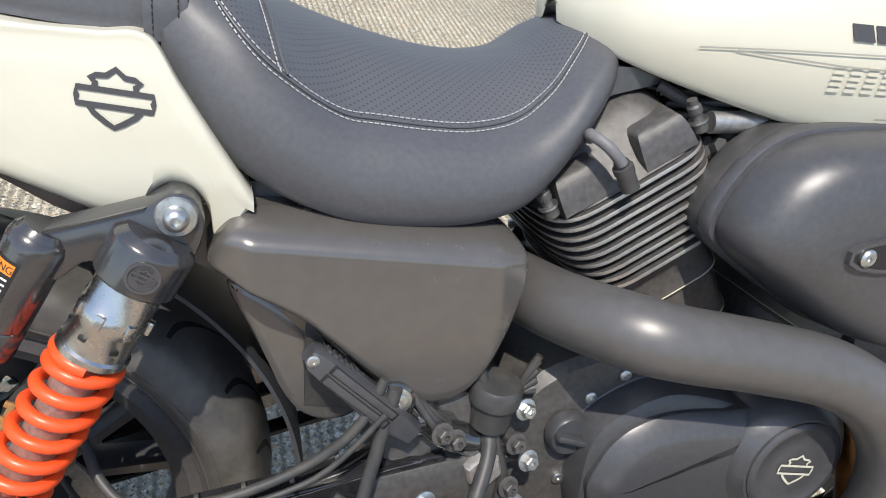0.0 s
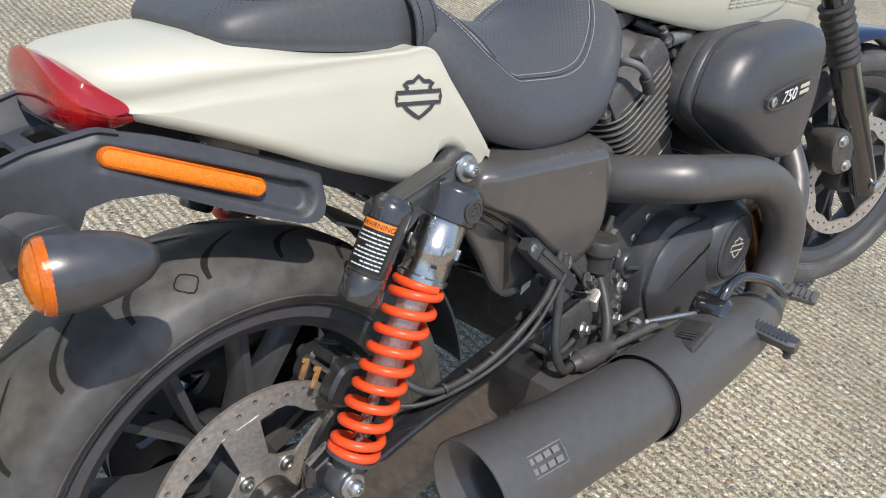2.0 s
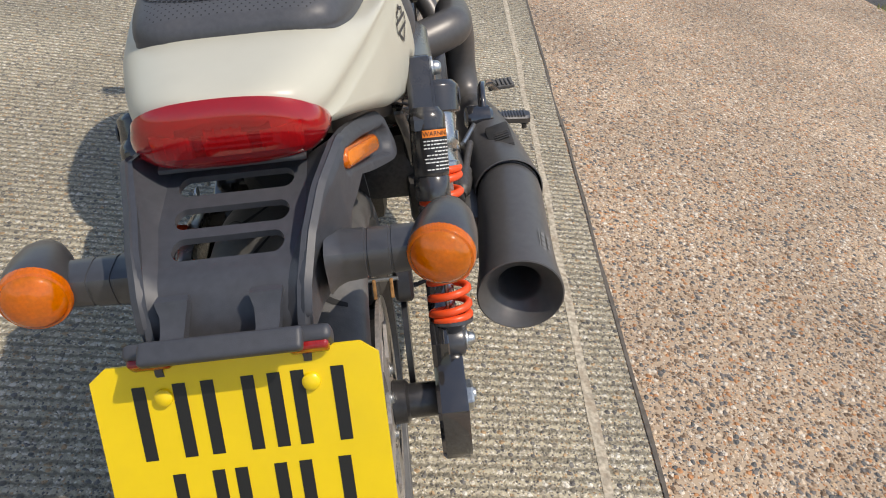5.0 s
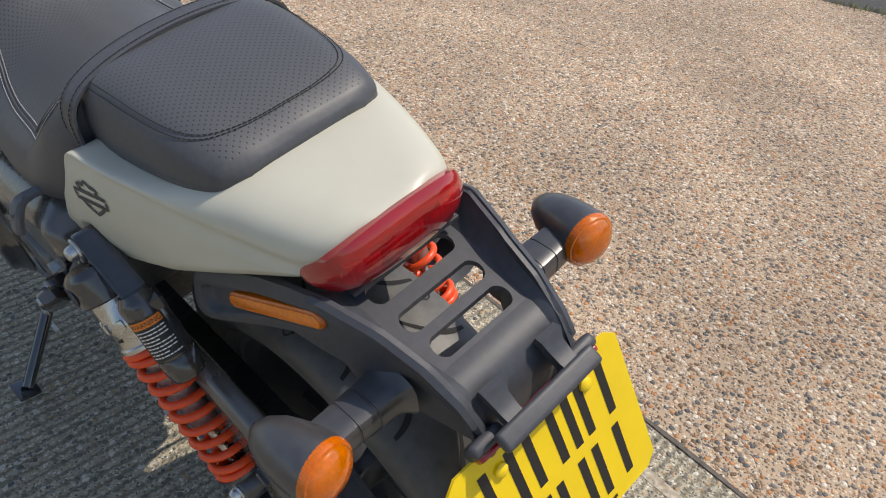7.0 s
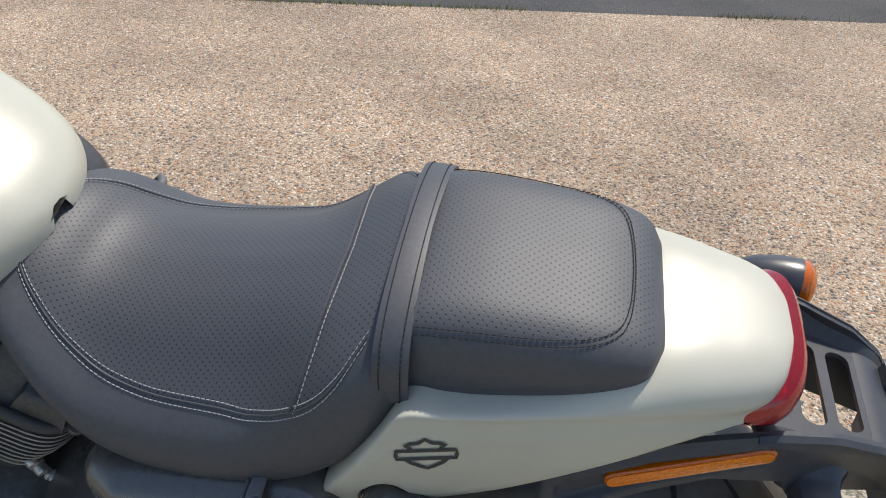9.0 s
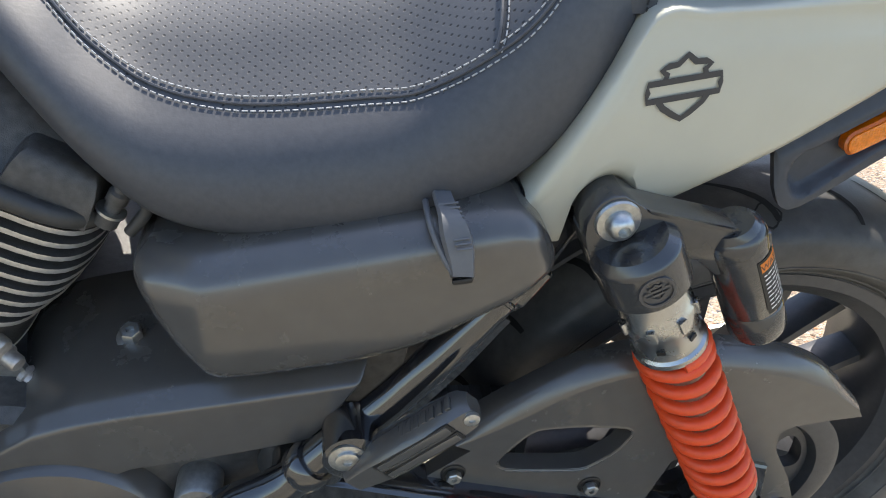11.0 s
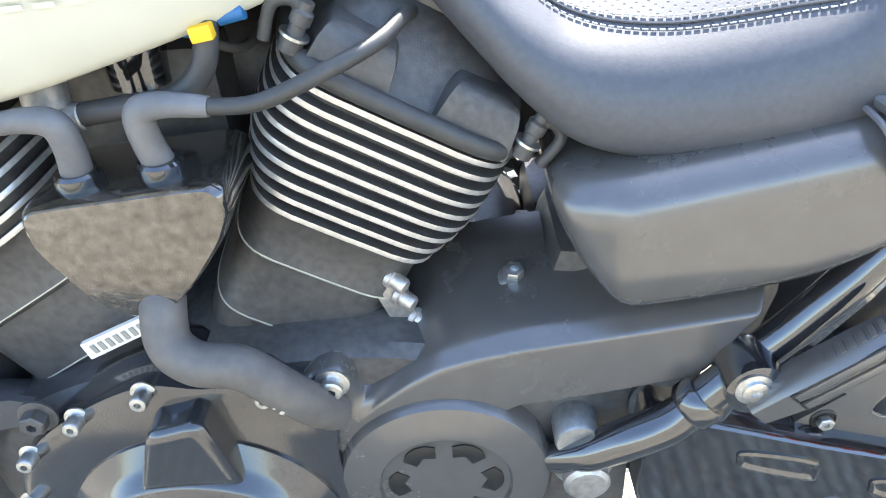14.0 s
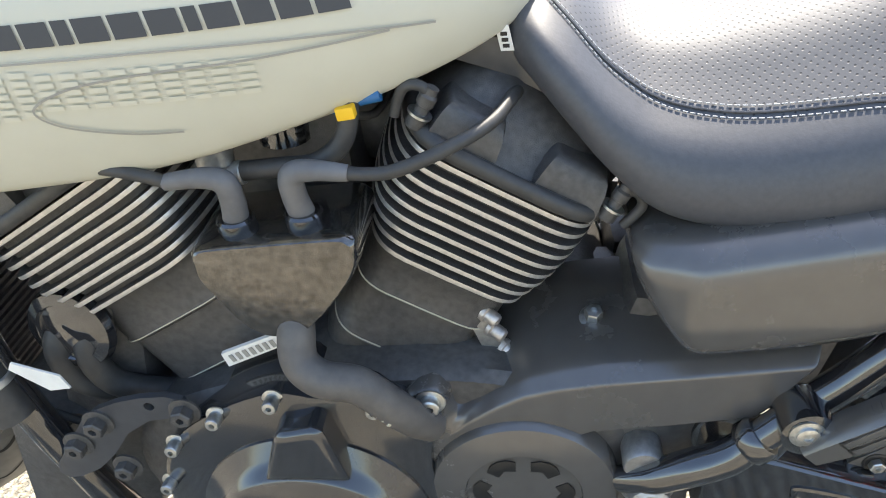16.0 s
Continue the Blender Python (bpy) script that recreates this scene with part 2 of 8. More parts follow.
def aggregate(name, tones, scale, matrix, share, groove=0.0, bumpd=0.004):
    """Exposed stone chips in cement; groove adds a tined finish across the slab, its hollows also shaded in the colour.
    """
    m = bpy.data.materials.new(name)
    m.use_nodes = True
    nt = m.node_tree
    b = nt.nodes["Principled BSDF"]
    b.inputs["Roughness"].default_value = 0.85
    c = nt.nodes.new("ShaderNodeTexCoord")
    warp = nt.nodes.new("ShaderNodeTexNoise")
    warp.inputs["Scale"].default_value = 90
    nt.links.new(c.outputs["Object"], warp.inputs["Vector"])
    vm = nt.nodes.new("ShaderNodeVectorMath")
    vm.operation = "MULTIPLY_ADD"
    vm.inputs[1].default_value = (0.008, 0.008, 0.008)
    nt.links.new(warp.outputs["Color"], vm.inputs[0])
    nt.links.new(c.outputs["Object"], vm.inputs[2])
    outs = []
    for sc in (scale, scale * 2.3):
        v = nt.nodes.new("ShaderNodeTexVoronoi")
        v.inputs["Scale"].default_value = sc
        nt.links.new(vm.outputs[0], v.inputs["Vector"])
        outs.append(v)
    big, small = outs

    def ramp(src, stops):
        r = nt.nodes.new("ShaderNodeValToRGB")
        r.color_ramp.interpolation = "CONSTANT"
        els = r.color_ramp.elements
        while len(els) < len(stops):
            els.new(0.5)
        for e, (p, col) in zip(els, stops):
            e.position, e.color = p, (*col, 1)
        nt.links.new(src, r.inputs[0])
        return r.outputs[0]

    def red(col):
        s = nt.nodes.new("ShaderNodeSeparateColor")
        nt.links.new(col, s.inputs[0])
        return s.outputs[0], s.outputs[1]

    b1, b2 = red(big.outputs["Color"])
    s1, s2 = red(small.outputs["Color"])
    n = len(tones)
    cb = ramp(b1, [(i / n, t) for i, t in enumerate(tones)])
    cs = ramp(s1, [(i / n, t) for i, t in enumerate(tones[::-1])])

    def mixc(f, a, d):
        x = nt.nodes.new("ShaderNodeMix")
        x.data_type = "RGBA"
        if hasattr(f, "links"):
            nt.links.new(f, x.inputs[0])
        else:
            x.inputs[0].default_value = f
        for s, k in ((a, 6), (d, 7)):
            if hasattr(s, "links"):
                nt.links.new(s, x.inputs[k])
            else:
                x.inputs[k].default_value = (*s, 1)
        return x.outputs[2]

    def rng(src, lo, hi, a=0.0, z=1.0):
        r = nt.nodes.new("ShaderNodeMapRange")
        for k, val in zip(("From Min", "From Max", "To Min", "To Max"), (lo, hi, a, z)):
            r.inputs[k].default_value = val
        nt.links.new(src, r.inputs["Value"])
        return r.outputs[0]

    chip_s = rng(small.outputs["Distance"], 0.42, 0.52, 1, 0)
    base = mixc(chip_s, matrix, cs)
    is_big = nt.nodes.new("ShaderNodeMath")
    is_big.operation = "MULTIPLY"
    nt.links.new(rng(big.outputs["Distance"], 0.42, 0.50, 1, 0), is_big.inputs[0])
    nt.links.new(rng(b2, 1 - share - 0.02, 1 - share + 0.02), is_big.inputs[1])
    base = mixc(is_big.outputs[0], base, cb)
    st = nt.nodes.new("ShaderNodeTexNoise")
    st.inputs["Scale"].default_value, st.inputs["Detail"].default_value = 1.3, 8
    nt.links.new(c.outputs["Object"], st.inputs["Vector"])
    sc = nt.nodes.new("ShaderNodeVectorMath")
    sc.operation = "SCALE"
    nt.links.new(base, sc.inputs[0])
    nt.links.new(rng(st.outputs["Fac"], 0.3, 0.7, 0.74, 1.16), sc.inputs["Scale"])
    col = sc.outputs[0]
    h = nt.nodes.new("ShaderNodeMath")
    h.operation = "ADD"
    nt.links.new(rng(big.outputs["Distance"], 0.1, 0.5, 0.8, 0), h.inputs[0])
    nt.links.new(rng(small.outputs["Distance"], 0.05, 0.45, 0.5, 0), h.inputs[1])
    height = h.outputs[0]
    if groove:
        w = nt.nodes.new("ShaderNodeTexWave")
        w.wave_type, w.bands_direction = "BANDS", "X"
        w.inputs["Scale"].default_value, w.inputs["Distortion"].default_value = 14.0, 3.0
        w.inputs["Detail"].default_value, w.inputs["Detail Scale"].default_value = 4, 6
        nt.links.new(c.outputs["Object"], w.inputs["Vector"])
        g = nt.nodes.new("ShaderNodeMath")
        g.operation, g.inputs[1].default_value = "MULTIPLY_ADD", groove
        nt.links.new(w.outputs["Fac"], g.inputs[0])
        nt.links.new(height, g.inputs[2])
        height = g.outputs[0]
        # groove bottoms darkened in the colour, standing in for shade in the hollows
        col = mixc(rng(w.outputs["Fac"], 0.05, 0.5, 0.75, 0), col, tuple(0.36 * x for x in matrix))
    nt.links.new(col, b.inputs["Base Color"])
    p = nt.nodes.new("ShaderNodeBump")
    p.inputs["Strength"].default_value, p.inputs["Distance"].default_value = 0.8, bumpd
    nt.links.new(height, p.inputs["Height"])
    nt.links.new(p.outputs[0], b.inputs["Normal"])
    return m


STONES = [(0.66, 0.53, 0.39), (0.20, 0.13, 0.08), (0.52, 0.25, 0.11), (0.19, 0.17, 0.155), (0.74, 0.65, 0.53), (0.36, 0.25, 0.16), (0.13, 0.13, 0.125), (0.62, 0.44, 0.28)]
GREYSTONES = [(0.68, 0.62, 0.50), (0.30, 0.26, 0.20), (0.47, 0.32, 0.18), (0.19, 0.18, 0.165), (0.74, 0.69, 0.58), (0.42, 0.37, 0.29), (0.14, 0.13, 0.12), (0.56, 0.50, 0.38)]
APRON = aggregate("exposed_aggregate_concrete", STONES, 72, (0.43, 0.325, 0.225), 0.8, 0.0, 0.010)
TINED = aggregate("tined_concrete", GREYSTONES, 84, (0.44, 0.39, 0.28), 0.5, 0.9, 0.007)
JOINT = mat("joint_filler", (0.11, 0.095, 0.08), 0.9, 0, 0.3, 60, 0.5, 200)
LAITANCE = mat("pale_cement_line", (0.43, 0.38, 0.295), 0.9, 0, 0.45, 90, 1.0, 150, (0.30, 0.23, 0.16, 0.95), 26)
ASPHALT = aggregate("asphalt", [(0.07, 0.068, 0.066), (0.05, 0.05, 0.05), (0.10, 0.095, 0.09), (0.06, 0.06, 0.06)], 70, (0.055, 0.054, 0.053), 0.4)
GRASSM = mat("grass_blade", (0.16, 0.17, 0.03), 0.7, 0, 0.4, 8)
LAWN = mat("mown_grass", (0.13, 0.14, 0.035), 0.9, 0, 0.4, 30, 0.6, 60, (0.22, 0.19, 0.07, 0.7), 3)


# ---------------------------------------------------------------- mesh tools
def part(name, bm, material, parent=None, label="", sharp=38):
    """Links a bmesh as one mesh object under a thing or a part."""
    me = bpy.data.meshes.new(name)
    bmesh.ops.recalc_face_normals(bm, faces=bm.faces)
    bm.to_mesh(me)
    bm.free()
    for m in material if isinstance(material, (list, tuple)) else [material]:
        me.materials.append(m)
    me.polygons.foreach_set("use_smooth", [True] * len(me.polygons))
    me.set_sharp_from_angle(angle=radians(sharp))
    ob = new(name, me)
    ob.parent = parent
    if label:
        ob["label"] = label
    return ob


def spline(pts, k=6, closed=False):
    """Catmull-Rom points through pts."""
    p = [Vector(q) for q in pts]
    n, out = len(p), []
    for i in range(n if closed else n - 1):
        a, b, c, d = (p[(i + j) % n] if closed else p[min(max(i + j, 0), n - 1)] for j in (-1, 0, 1, 2))
        for s in range(k):
            t = s / k
            out.append(0.5 * ((2 * b) + (c - a) * t + (2 * a - 5 * b + 4 * c - d) * t * t + (3 * b - a - 3 * c + d) * t ** 3))
    if not closed:
        out.append(p[-1])
    return out


def rounded(pts, n=2, q=0.25):
    """Cuts the corners of a closed outline n times."""
    for _ in range(n):
        out = []
        for i, a in enumerate(pts):
            b = pts[(i + 1) % len(pts)]
            out.append(tuple(x + (y - x) * q for x, y in zip(a, b)))
            out.append(tuple(x + (y - x) * (1 - q) for x, y in zip(a, b)))
        pts = out
    return pts


def loft(rings, bm=None, caps=True, closed=True, mats=None):
    bm = bm or bmesh.new()
    rows = [[bm.verts.new(v) for v in r] for r in rings]
    n = len(rows[0])
    for a, b in zip(rows, rows[1:]):
        for i in range(n if closed else n - 1):
            j = (i + 1) % n
            f = bm.faces.new((a[i], a[j], b[j], b[i]))
            if mats:
                f.material_index = mats(i)
    if caps:
        for r in (rows[0], rows[-1]):
            bm.faces.new(r)
    return bm


def sweep(path, radius, n=10, bm=None, k=6, caps=True, flat=1.0):
    """A tube through the points of path; radius is a number or one for each given point."""
    pts = spline(path, k) if k else [Vector(p) for p in path]
    rad = [radius] * len(pts)
    if not isinstance(radius, (int, float)):
        ks = k or 1
        rad = [radius[min(i // ks, len(radius) - 1)] * (1 - (i % ks) / ks) + radius[min(i // ks + 1, len(radius) - 1)] * (i % ks) / ks for i in range(len(pts))]
    rings, up = [], None
    for i, p in enumerate(pts):
        d = (pts[min(i + 1, len(pts) - 1)] - pts[max(i - 1, 0)]).normalized()
        if up is None:
            up = d.orthogonal().normalized()
        up = (up - d * up.dot(d)).normalized()
        side = d.cross(up)
        rings.append([p + (up * math.cos(2 * math.pi * j / n) * flat + side * math.sin(2 * math.pi * j / n)) * rad[i] for j in range(n)])
    return loft(rings, bm, caps)


def lathe(profile, centre, axis, n=32, bm=None, start=None):
    """Turns (radius, height) pairs round an axis through centre."""
    bm = bm or bmesh.new()
    c, a = Vector(centre), Vector(axis).normalized()
    u = (Vector(start) if start else a.orthogonal()).normalized()
    u = (u - a * u.dot(a)).normalized()
    w = a.cross(u)
    rows = []
    for r, h in profile:
        if r < 1e-6:
            rows.append([bm.verts.new(c + a * h)])
        else:
            rows.append([bm.verts.new(c + a * h + (u * math.cos(2 * math.pi * i / n) + w * math.sin(2 * math.pi * i / n)) * r) for i in range(n)])
    for p, q in zip(rows, rows[1:]):
        for i in range(n):
            j = (i + 1) % n
            if len(p) == 1 and len(q) == 1:
                continue
            if len(p) == 1:
                bm.faces.new((p[0], q[i], q[j]))
            elif len(q) == 1:
                bm.faces.new((p[i], p[j], q[0]))
            else:
                bm.faces.new((p[i], p[j], q[j], q[i]))
    for r in (rows[0], rows[-1]):
        if len(r) > 2 and profile[0] != profile[-1]:
            bm.faces.new(r)
    return bm


def area2(o):
    return sum(a[0] * b[1] - b[0] * a[1] for a, b in zip(o, o[1:] + o[:1]))


def inset(o, d):
    """The outline o moved inwards by d (counter-clockwise outline)."""
    out, n = [], len(o)
    for i in range(n):
        a, b, c = o[i - 1], o[i], o[(i + 1) % n]
        e1, e2 = Vector((b[0] - a[0], b[1] - a[1])), Vector((c[0] - b[0], c[1] - b[1]))
        if e1.length < 1e-7 or e2.length < 1e-7:
            out.append(b)
            continue
        n1, n2 = Vector((-e1.y, e1.x)).normalized(), Vector((-e2.y, e2.x)).normalized()
        m = n1 + n2
        m = m / max(m.length_squared / 2, 0.35)
        out.append((b[0] + m.x * d, b[1] + m.y * d))
    return out


def shell(outline, levels, bm=None, to=None, mats=None):
    """A shaped cover: the side outline (x, z) carried through (inset, y) levels; the last is closed by a face.
    to(x, y, z) may bend the result."""
    bm = bm or bmesh.new()
    o = list(outline)
    if area2(o) < 0:
        o = o[::-1]
    to = to or (lambda x, y, z: (x, y, z))
    rows = [[to(x, y, z) for x, z in inset(o, d)] for d, y in levels]
    return loft(rows, bm)


def plate(outer, holes, y0, y1, bm=None, to=None):
    """A flat plate with holes, between two y."""
    bm = bm or bmesh.new()
    edges = []
    for loop in (outer, *holes):
        vs = [bm.verts.new((x, y0, z)) for x, z in loop]
        edges += [bm.edges.new((a, b)) for a, b in zip(vs, vs[1:] + vs[:1])]
    got = bmesh.ops.triangle_fill(bm, edges=edges, use_beauty=True, use_dissolve=False)
    faces = [f for f in got["geom"] if isinstance(f, bmesh.types.BMFace)]
    ext = bmesh.ops.extrude_face_region(bm, geom=faces)
    bmesh.ops.translate(bm, vec=(0, y1 - y0, 0), verts=[v for v in ext["geom"] if isinstance(v, bmesh.types.BMVert)])
    if to:
        for v in bm.verts:
            v.co = to(*v.co)
    return bm


def circle(x, z, r, n=24, a0=0.0):
    return [(x + r * math.cos(a0 + 2 * math.pi * i / n), z + r * math.sin(a0 + 2 * math.pi * i / n)) for i in range(n)]


def block(bm, m, size, bevel=0.002, seg=2):
    g = bmesh.ops.create_cube(bm, size=1.0, matrix=m @ Matrix.Diagonal((*size, 1)))
    if bevel:
        vs = set(g["verts"])
        es = [e for e in bm.edges if e.verts[0] in vs and e.verts[1] in vs]
        bmesh.ops.bevel(bm, geom=es, offset=bevel, segments=seg, profile=0.6, affect="EDGES")
    return bm


def frame_of(p, x, z):
    """A pose at p with the given x and near-z directions."""
    x = Vector(x).normalized()
    z = Vector(z)
    z = (z - x * z.dot(x)).normalized()
    y = z.cross(x)
    return Matrix.Translation(p) @ Matrix((x, y, z)).transposed().to_4x4()


def bolt(parent, p, axis, r=0.008, h=0.006, material=None, label="", hexed=True, washer=True, name="bolt"):
    bm = bmesh.new()
    if washer:
        lathe([(0, 0), (r * 1.5, 0), (r * 1.5, r * 0.22), (r * 1.2, r * 0.3)], p, axis, 20, bm)
    lathe([(r, r * 0.2), (r, h), (r * 0.85, h * 1.12), (r * 0.4, h * 1.14), (r * 0.36, h * 0.75), (0, h * 0.75)], p, axis, 6 if hexed else 20, bm)
    return part(name, bm, material or ZINC, parent, label)


SIDES = (("right", -1), ("left", 1))


def soft(t, k=0.005):
    """A rounded max(0, t)."""
    w = min(max((t + k) / (2 * k), 0), 1)
    return max(t - k, 0) + 2 * k * (w ** 3 - 0.5 * w ** 4)


def moulded(outline, face, y_back, R=0.012, nx=48, nz=30, bm=None, crease=None):
    """A moulded cover over a side outline (x, z): face(x, z) gives its outer y, R rounds the rim, y_back ends its walls."""
    bm = bm or bmesh.new()
    o = list(outline)
    x0, x1 = min(p[0] for p in o) + 2e-4, max(p[0] for p in o) - 2e-4
    segs = list(zip(o, o[1:] + o[:1]))

    def span(x):
        zs = [a[1] + (b[1] - a[1]) * (x - a[0]) / (b[0] - a[0]) for a, b in segs if (a[0] <= x) != (b[0] <= x)]
        return min(zs), max(zs)

    def rim(x, z):
        best = 9.0
        for a, b in segs:
            dx, dz = b[0] - a[0], b[1] - a[1]
            t = min(max(((x - a[0]) * dx + (z - a[1]) * dz) / max(dx * dx + dz * dz, 1e-12), 0), 1)
            best = min(best, math.hypot(x - a[0] - dx * t, z - a[1] - dz * t))
        return best

    rows, back = [], []
    for i in range(nx + 1):
        x = x0 + (x1 - x0) * (0.5 - 0.5 * math.cos(math.pi * i / nx))
        lo, hi = span(x)
        row = []
        for j in range(nz + 1):
            z = lo + (hi - lo) * (0.5 - 0.5 * math.cos(math.pi * j / nz))
            if crease:                                     # rows run along the crease
                m = min(max(crease(x) - 0.008, lo + 0.12 * (hi - lo)), lo + 0.88 * (hi - lo))
                k = 2 * j / nz
                z = lo + (m - lo) * math.sin(k * math.pi / 2) if k <= 1 else m + (hi - m) * (k - 1)
            y = face(x, z)
            k = 1 - min(rim(x, z) / R, 1)
            y -= math.copysign(R, y - y_back) * (1 - math.sqrt(max(1 - k * k, 0)))
            row.append(bm.verts.new((x, y, z)))
        rows.append(row)
    for r, q in zip(rows, rows[1:]):
        for j in range(nz):
            bm.faces.new((r[j], r[j + 1], q[j + 1], q[j]))
    loop = [r[0] for r in rows] + rows[-1][1:] + [r[-1] for r in rows[-2::-1]] + rows[0][-2:0:-1]
    ring = [bm.verts.new((v.co.x, y_back, v.co.z)) for v in loop]
    for k in range(len(loop)):
        m = (k + 1) % len(loop)
        bm.faces.new((loop[k], loop[m], ring[m], ring[k]))
    return bm

# ---------------------------------------------------------------- ground
def sheet(name, corners, z, material, label="", cuts=0):
    bm = bmesh.new()
    bm.faces.new([bm.verts.new((x, y, z)) for x, y in corners])
    ob = part(name, bm, material)
    return tagged(ob, label, name.replace("_", " "), "", "structure")


def seam_y(x):
    return -0.565 - 0.077 * x


def kerb_y(x):
    return -4.08 + 0.26 * (x - 0.5)


sheet("ground", [(-900, -900), (900, -900), (900, 900), (-900, 900)], -0.012, LAWN, "flat mown grass reaching to the horizon")
sheet("pavement", [(-18, kerb_y(-18)), (11, kerb_y(11)), (11, 40), (-18, 40)], -0.004, APRON, "exposed aggregate concrete forecourt with brown and grey stones")
slab = bmesh.new()
for x0, x1 in ((-40, -3.32), (-3.3, 3.98), (4.0, 40)):
    a = [(x0, seam_y(x0) + 0.012), (x1, seam_y(x1) + 0.012), (x1, 30), (x0, 30)]
    lo = [slab.verts.new((x, y, -0.004)) for x, y in a]
    hi = [slab.verts.new((x, y, 0.0)) for x, y in a]
    slab.faces.new(hi)
    for i in range(4):
        slab.faces.new((lo[i], lo[(i + 1) % 4], hi[(i + 1) % 4], hi[i]))
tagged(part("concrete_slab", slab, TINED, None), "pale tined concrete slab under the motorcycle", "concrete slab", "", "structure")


def wavy_strip(name, y_of, width, z, material, label, x0=-8, x1=9, n=240):
    bm = bmesh.new()
    rows = []
    for i in range(n + 1):
        x = x0 + (x1 - x0) * i / n
        w = width * (0.55 + 0.9 * noise.noise((x * 6, 3.3, 0)) ** 2 + 0.35 * abs(noise.noise((x * 19, 7.7, 0))))
        y = y_of(x) + 0.010 * noise.noise((x * 3, 9.1, 0))
        rows.append((bm.verts.new((x, y - w / 2, z)), bm.verts.new((x, y + w / 2, z))))
    for a, b in zip(rows, rows[1:]):
        bm.faces.new((a[0], b[0], b[1], a[1]))
    return tagged(part(name, bm, material), label, name.replace("_", " "), "", "structure")


wavy_strip("slab_joint", lambda x: seam_y(x) + 0.004, 0.014, -0.0005, JOINT, "dark joint between two concrete slabs")
wavy_strip("cement_ridge", lambda x: seam_y(x) + 0.118, 0.030, 0.0012, LAITANCE, "pale worn cement line along the slab edge")
sheet("road", [(-18, -11), (11, -11), (11, kerb_y(11)), (-18, kerb_y(-18))], -0.008, ASPHALT, "grey asphalt access road beyond the forecourt")
line = bmesh.new()
for i in range(3):
    x0 = -5.2 - 3.0 * i
    line.faces.new([line.verts.new(v) for v in ((x0, -4.6, -0.004), (x0 + 0.09, -4.6, -0.004), (x0 - 1.0, -9.5, -0.004), (x0 - 1.09, -9.5, -0.004))])
tagged(part("parking_line", line, PAPER), "worn white parking bay lines on asphalt", "road marking", "", "structure")

# grass tufts along the joint between forecourt and road
tuft = bmesh.new()
for i in range(2600):
    x = random.uniform(-7, 4)
    if noise.noise((x * 1.7, 0.4, 2.0)) < -0.02 and random.random() < 0.9:
        continue
    y = kerb_y(x) + random.gauss(0, 0.025)
    h, a, w = random.uniform(0.01, 0.045), random.uniform(0, 6.28), 0.003
    lean = Vector((math.cos(a), math.sin(a), 0)) * h * 0.6
    side = Vector((-math.sin(a), math.cos(a), 0)) * w
    p = Vector((x, y, -0.006))
    tuft.faces.new([tuft.verts.new(v) for v in (p - side, p + side, p + lean + Vector((0, 0, h)))])
tagged(part("grass_tufts", tuft, GRASSM), "short yellow-green grass growing in the kerb joint", "grass", "", "stuff")


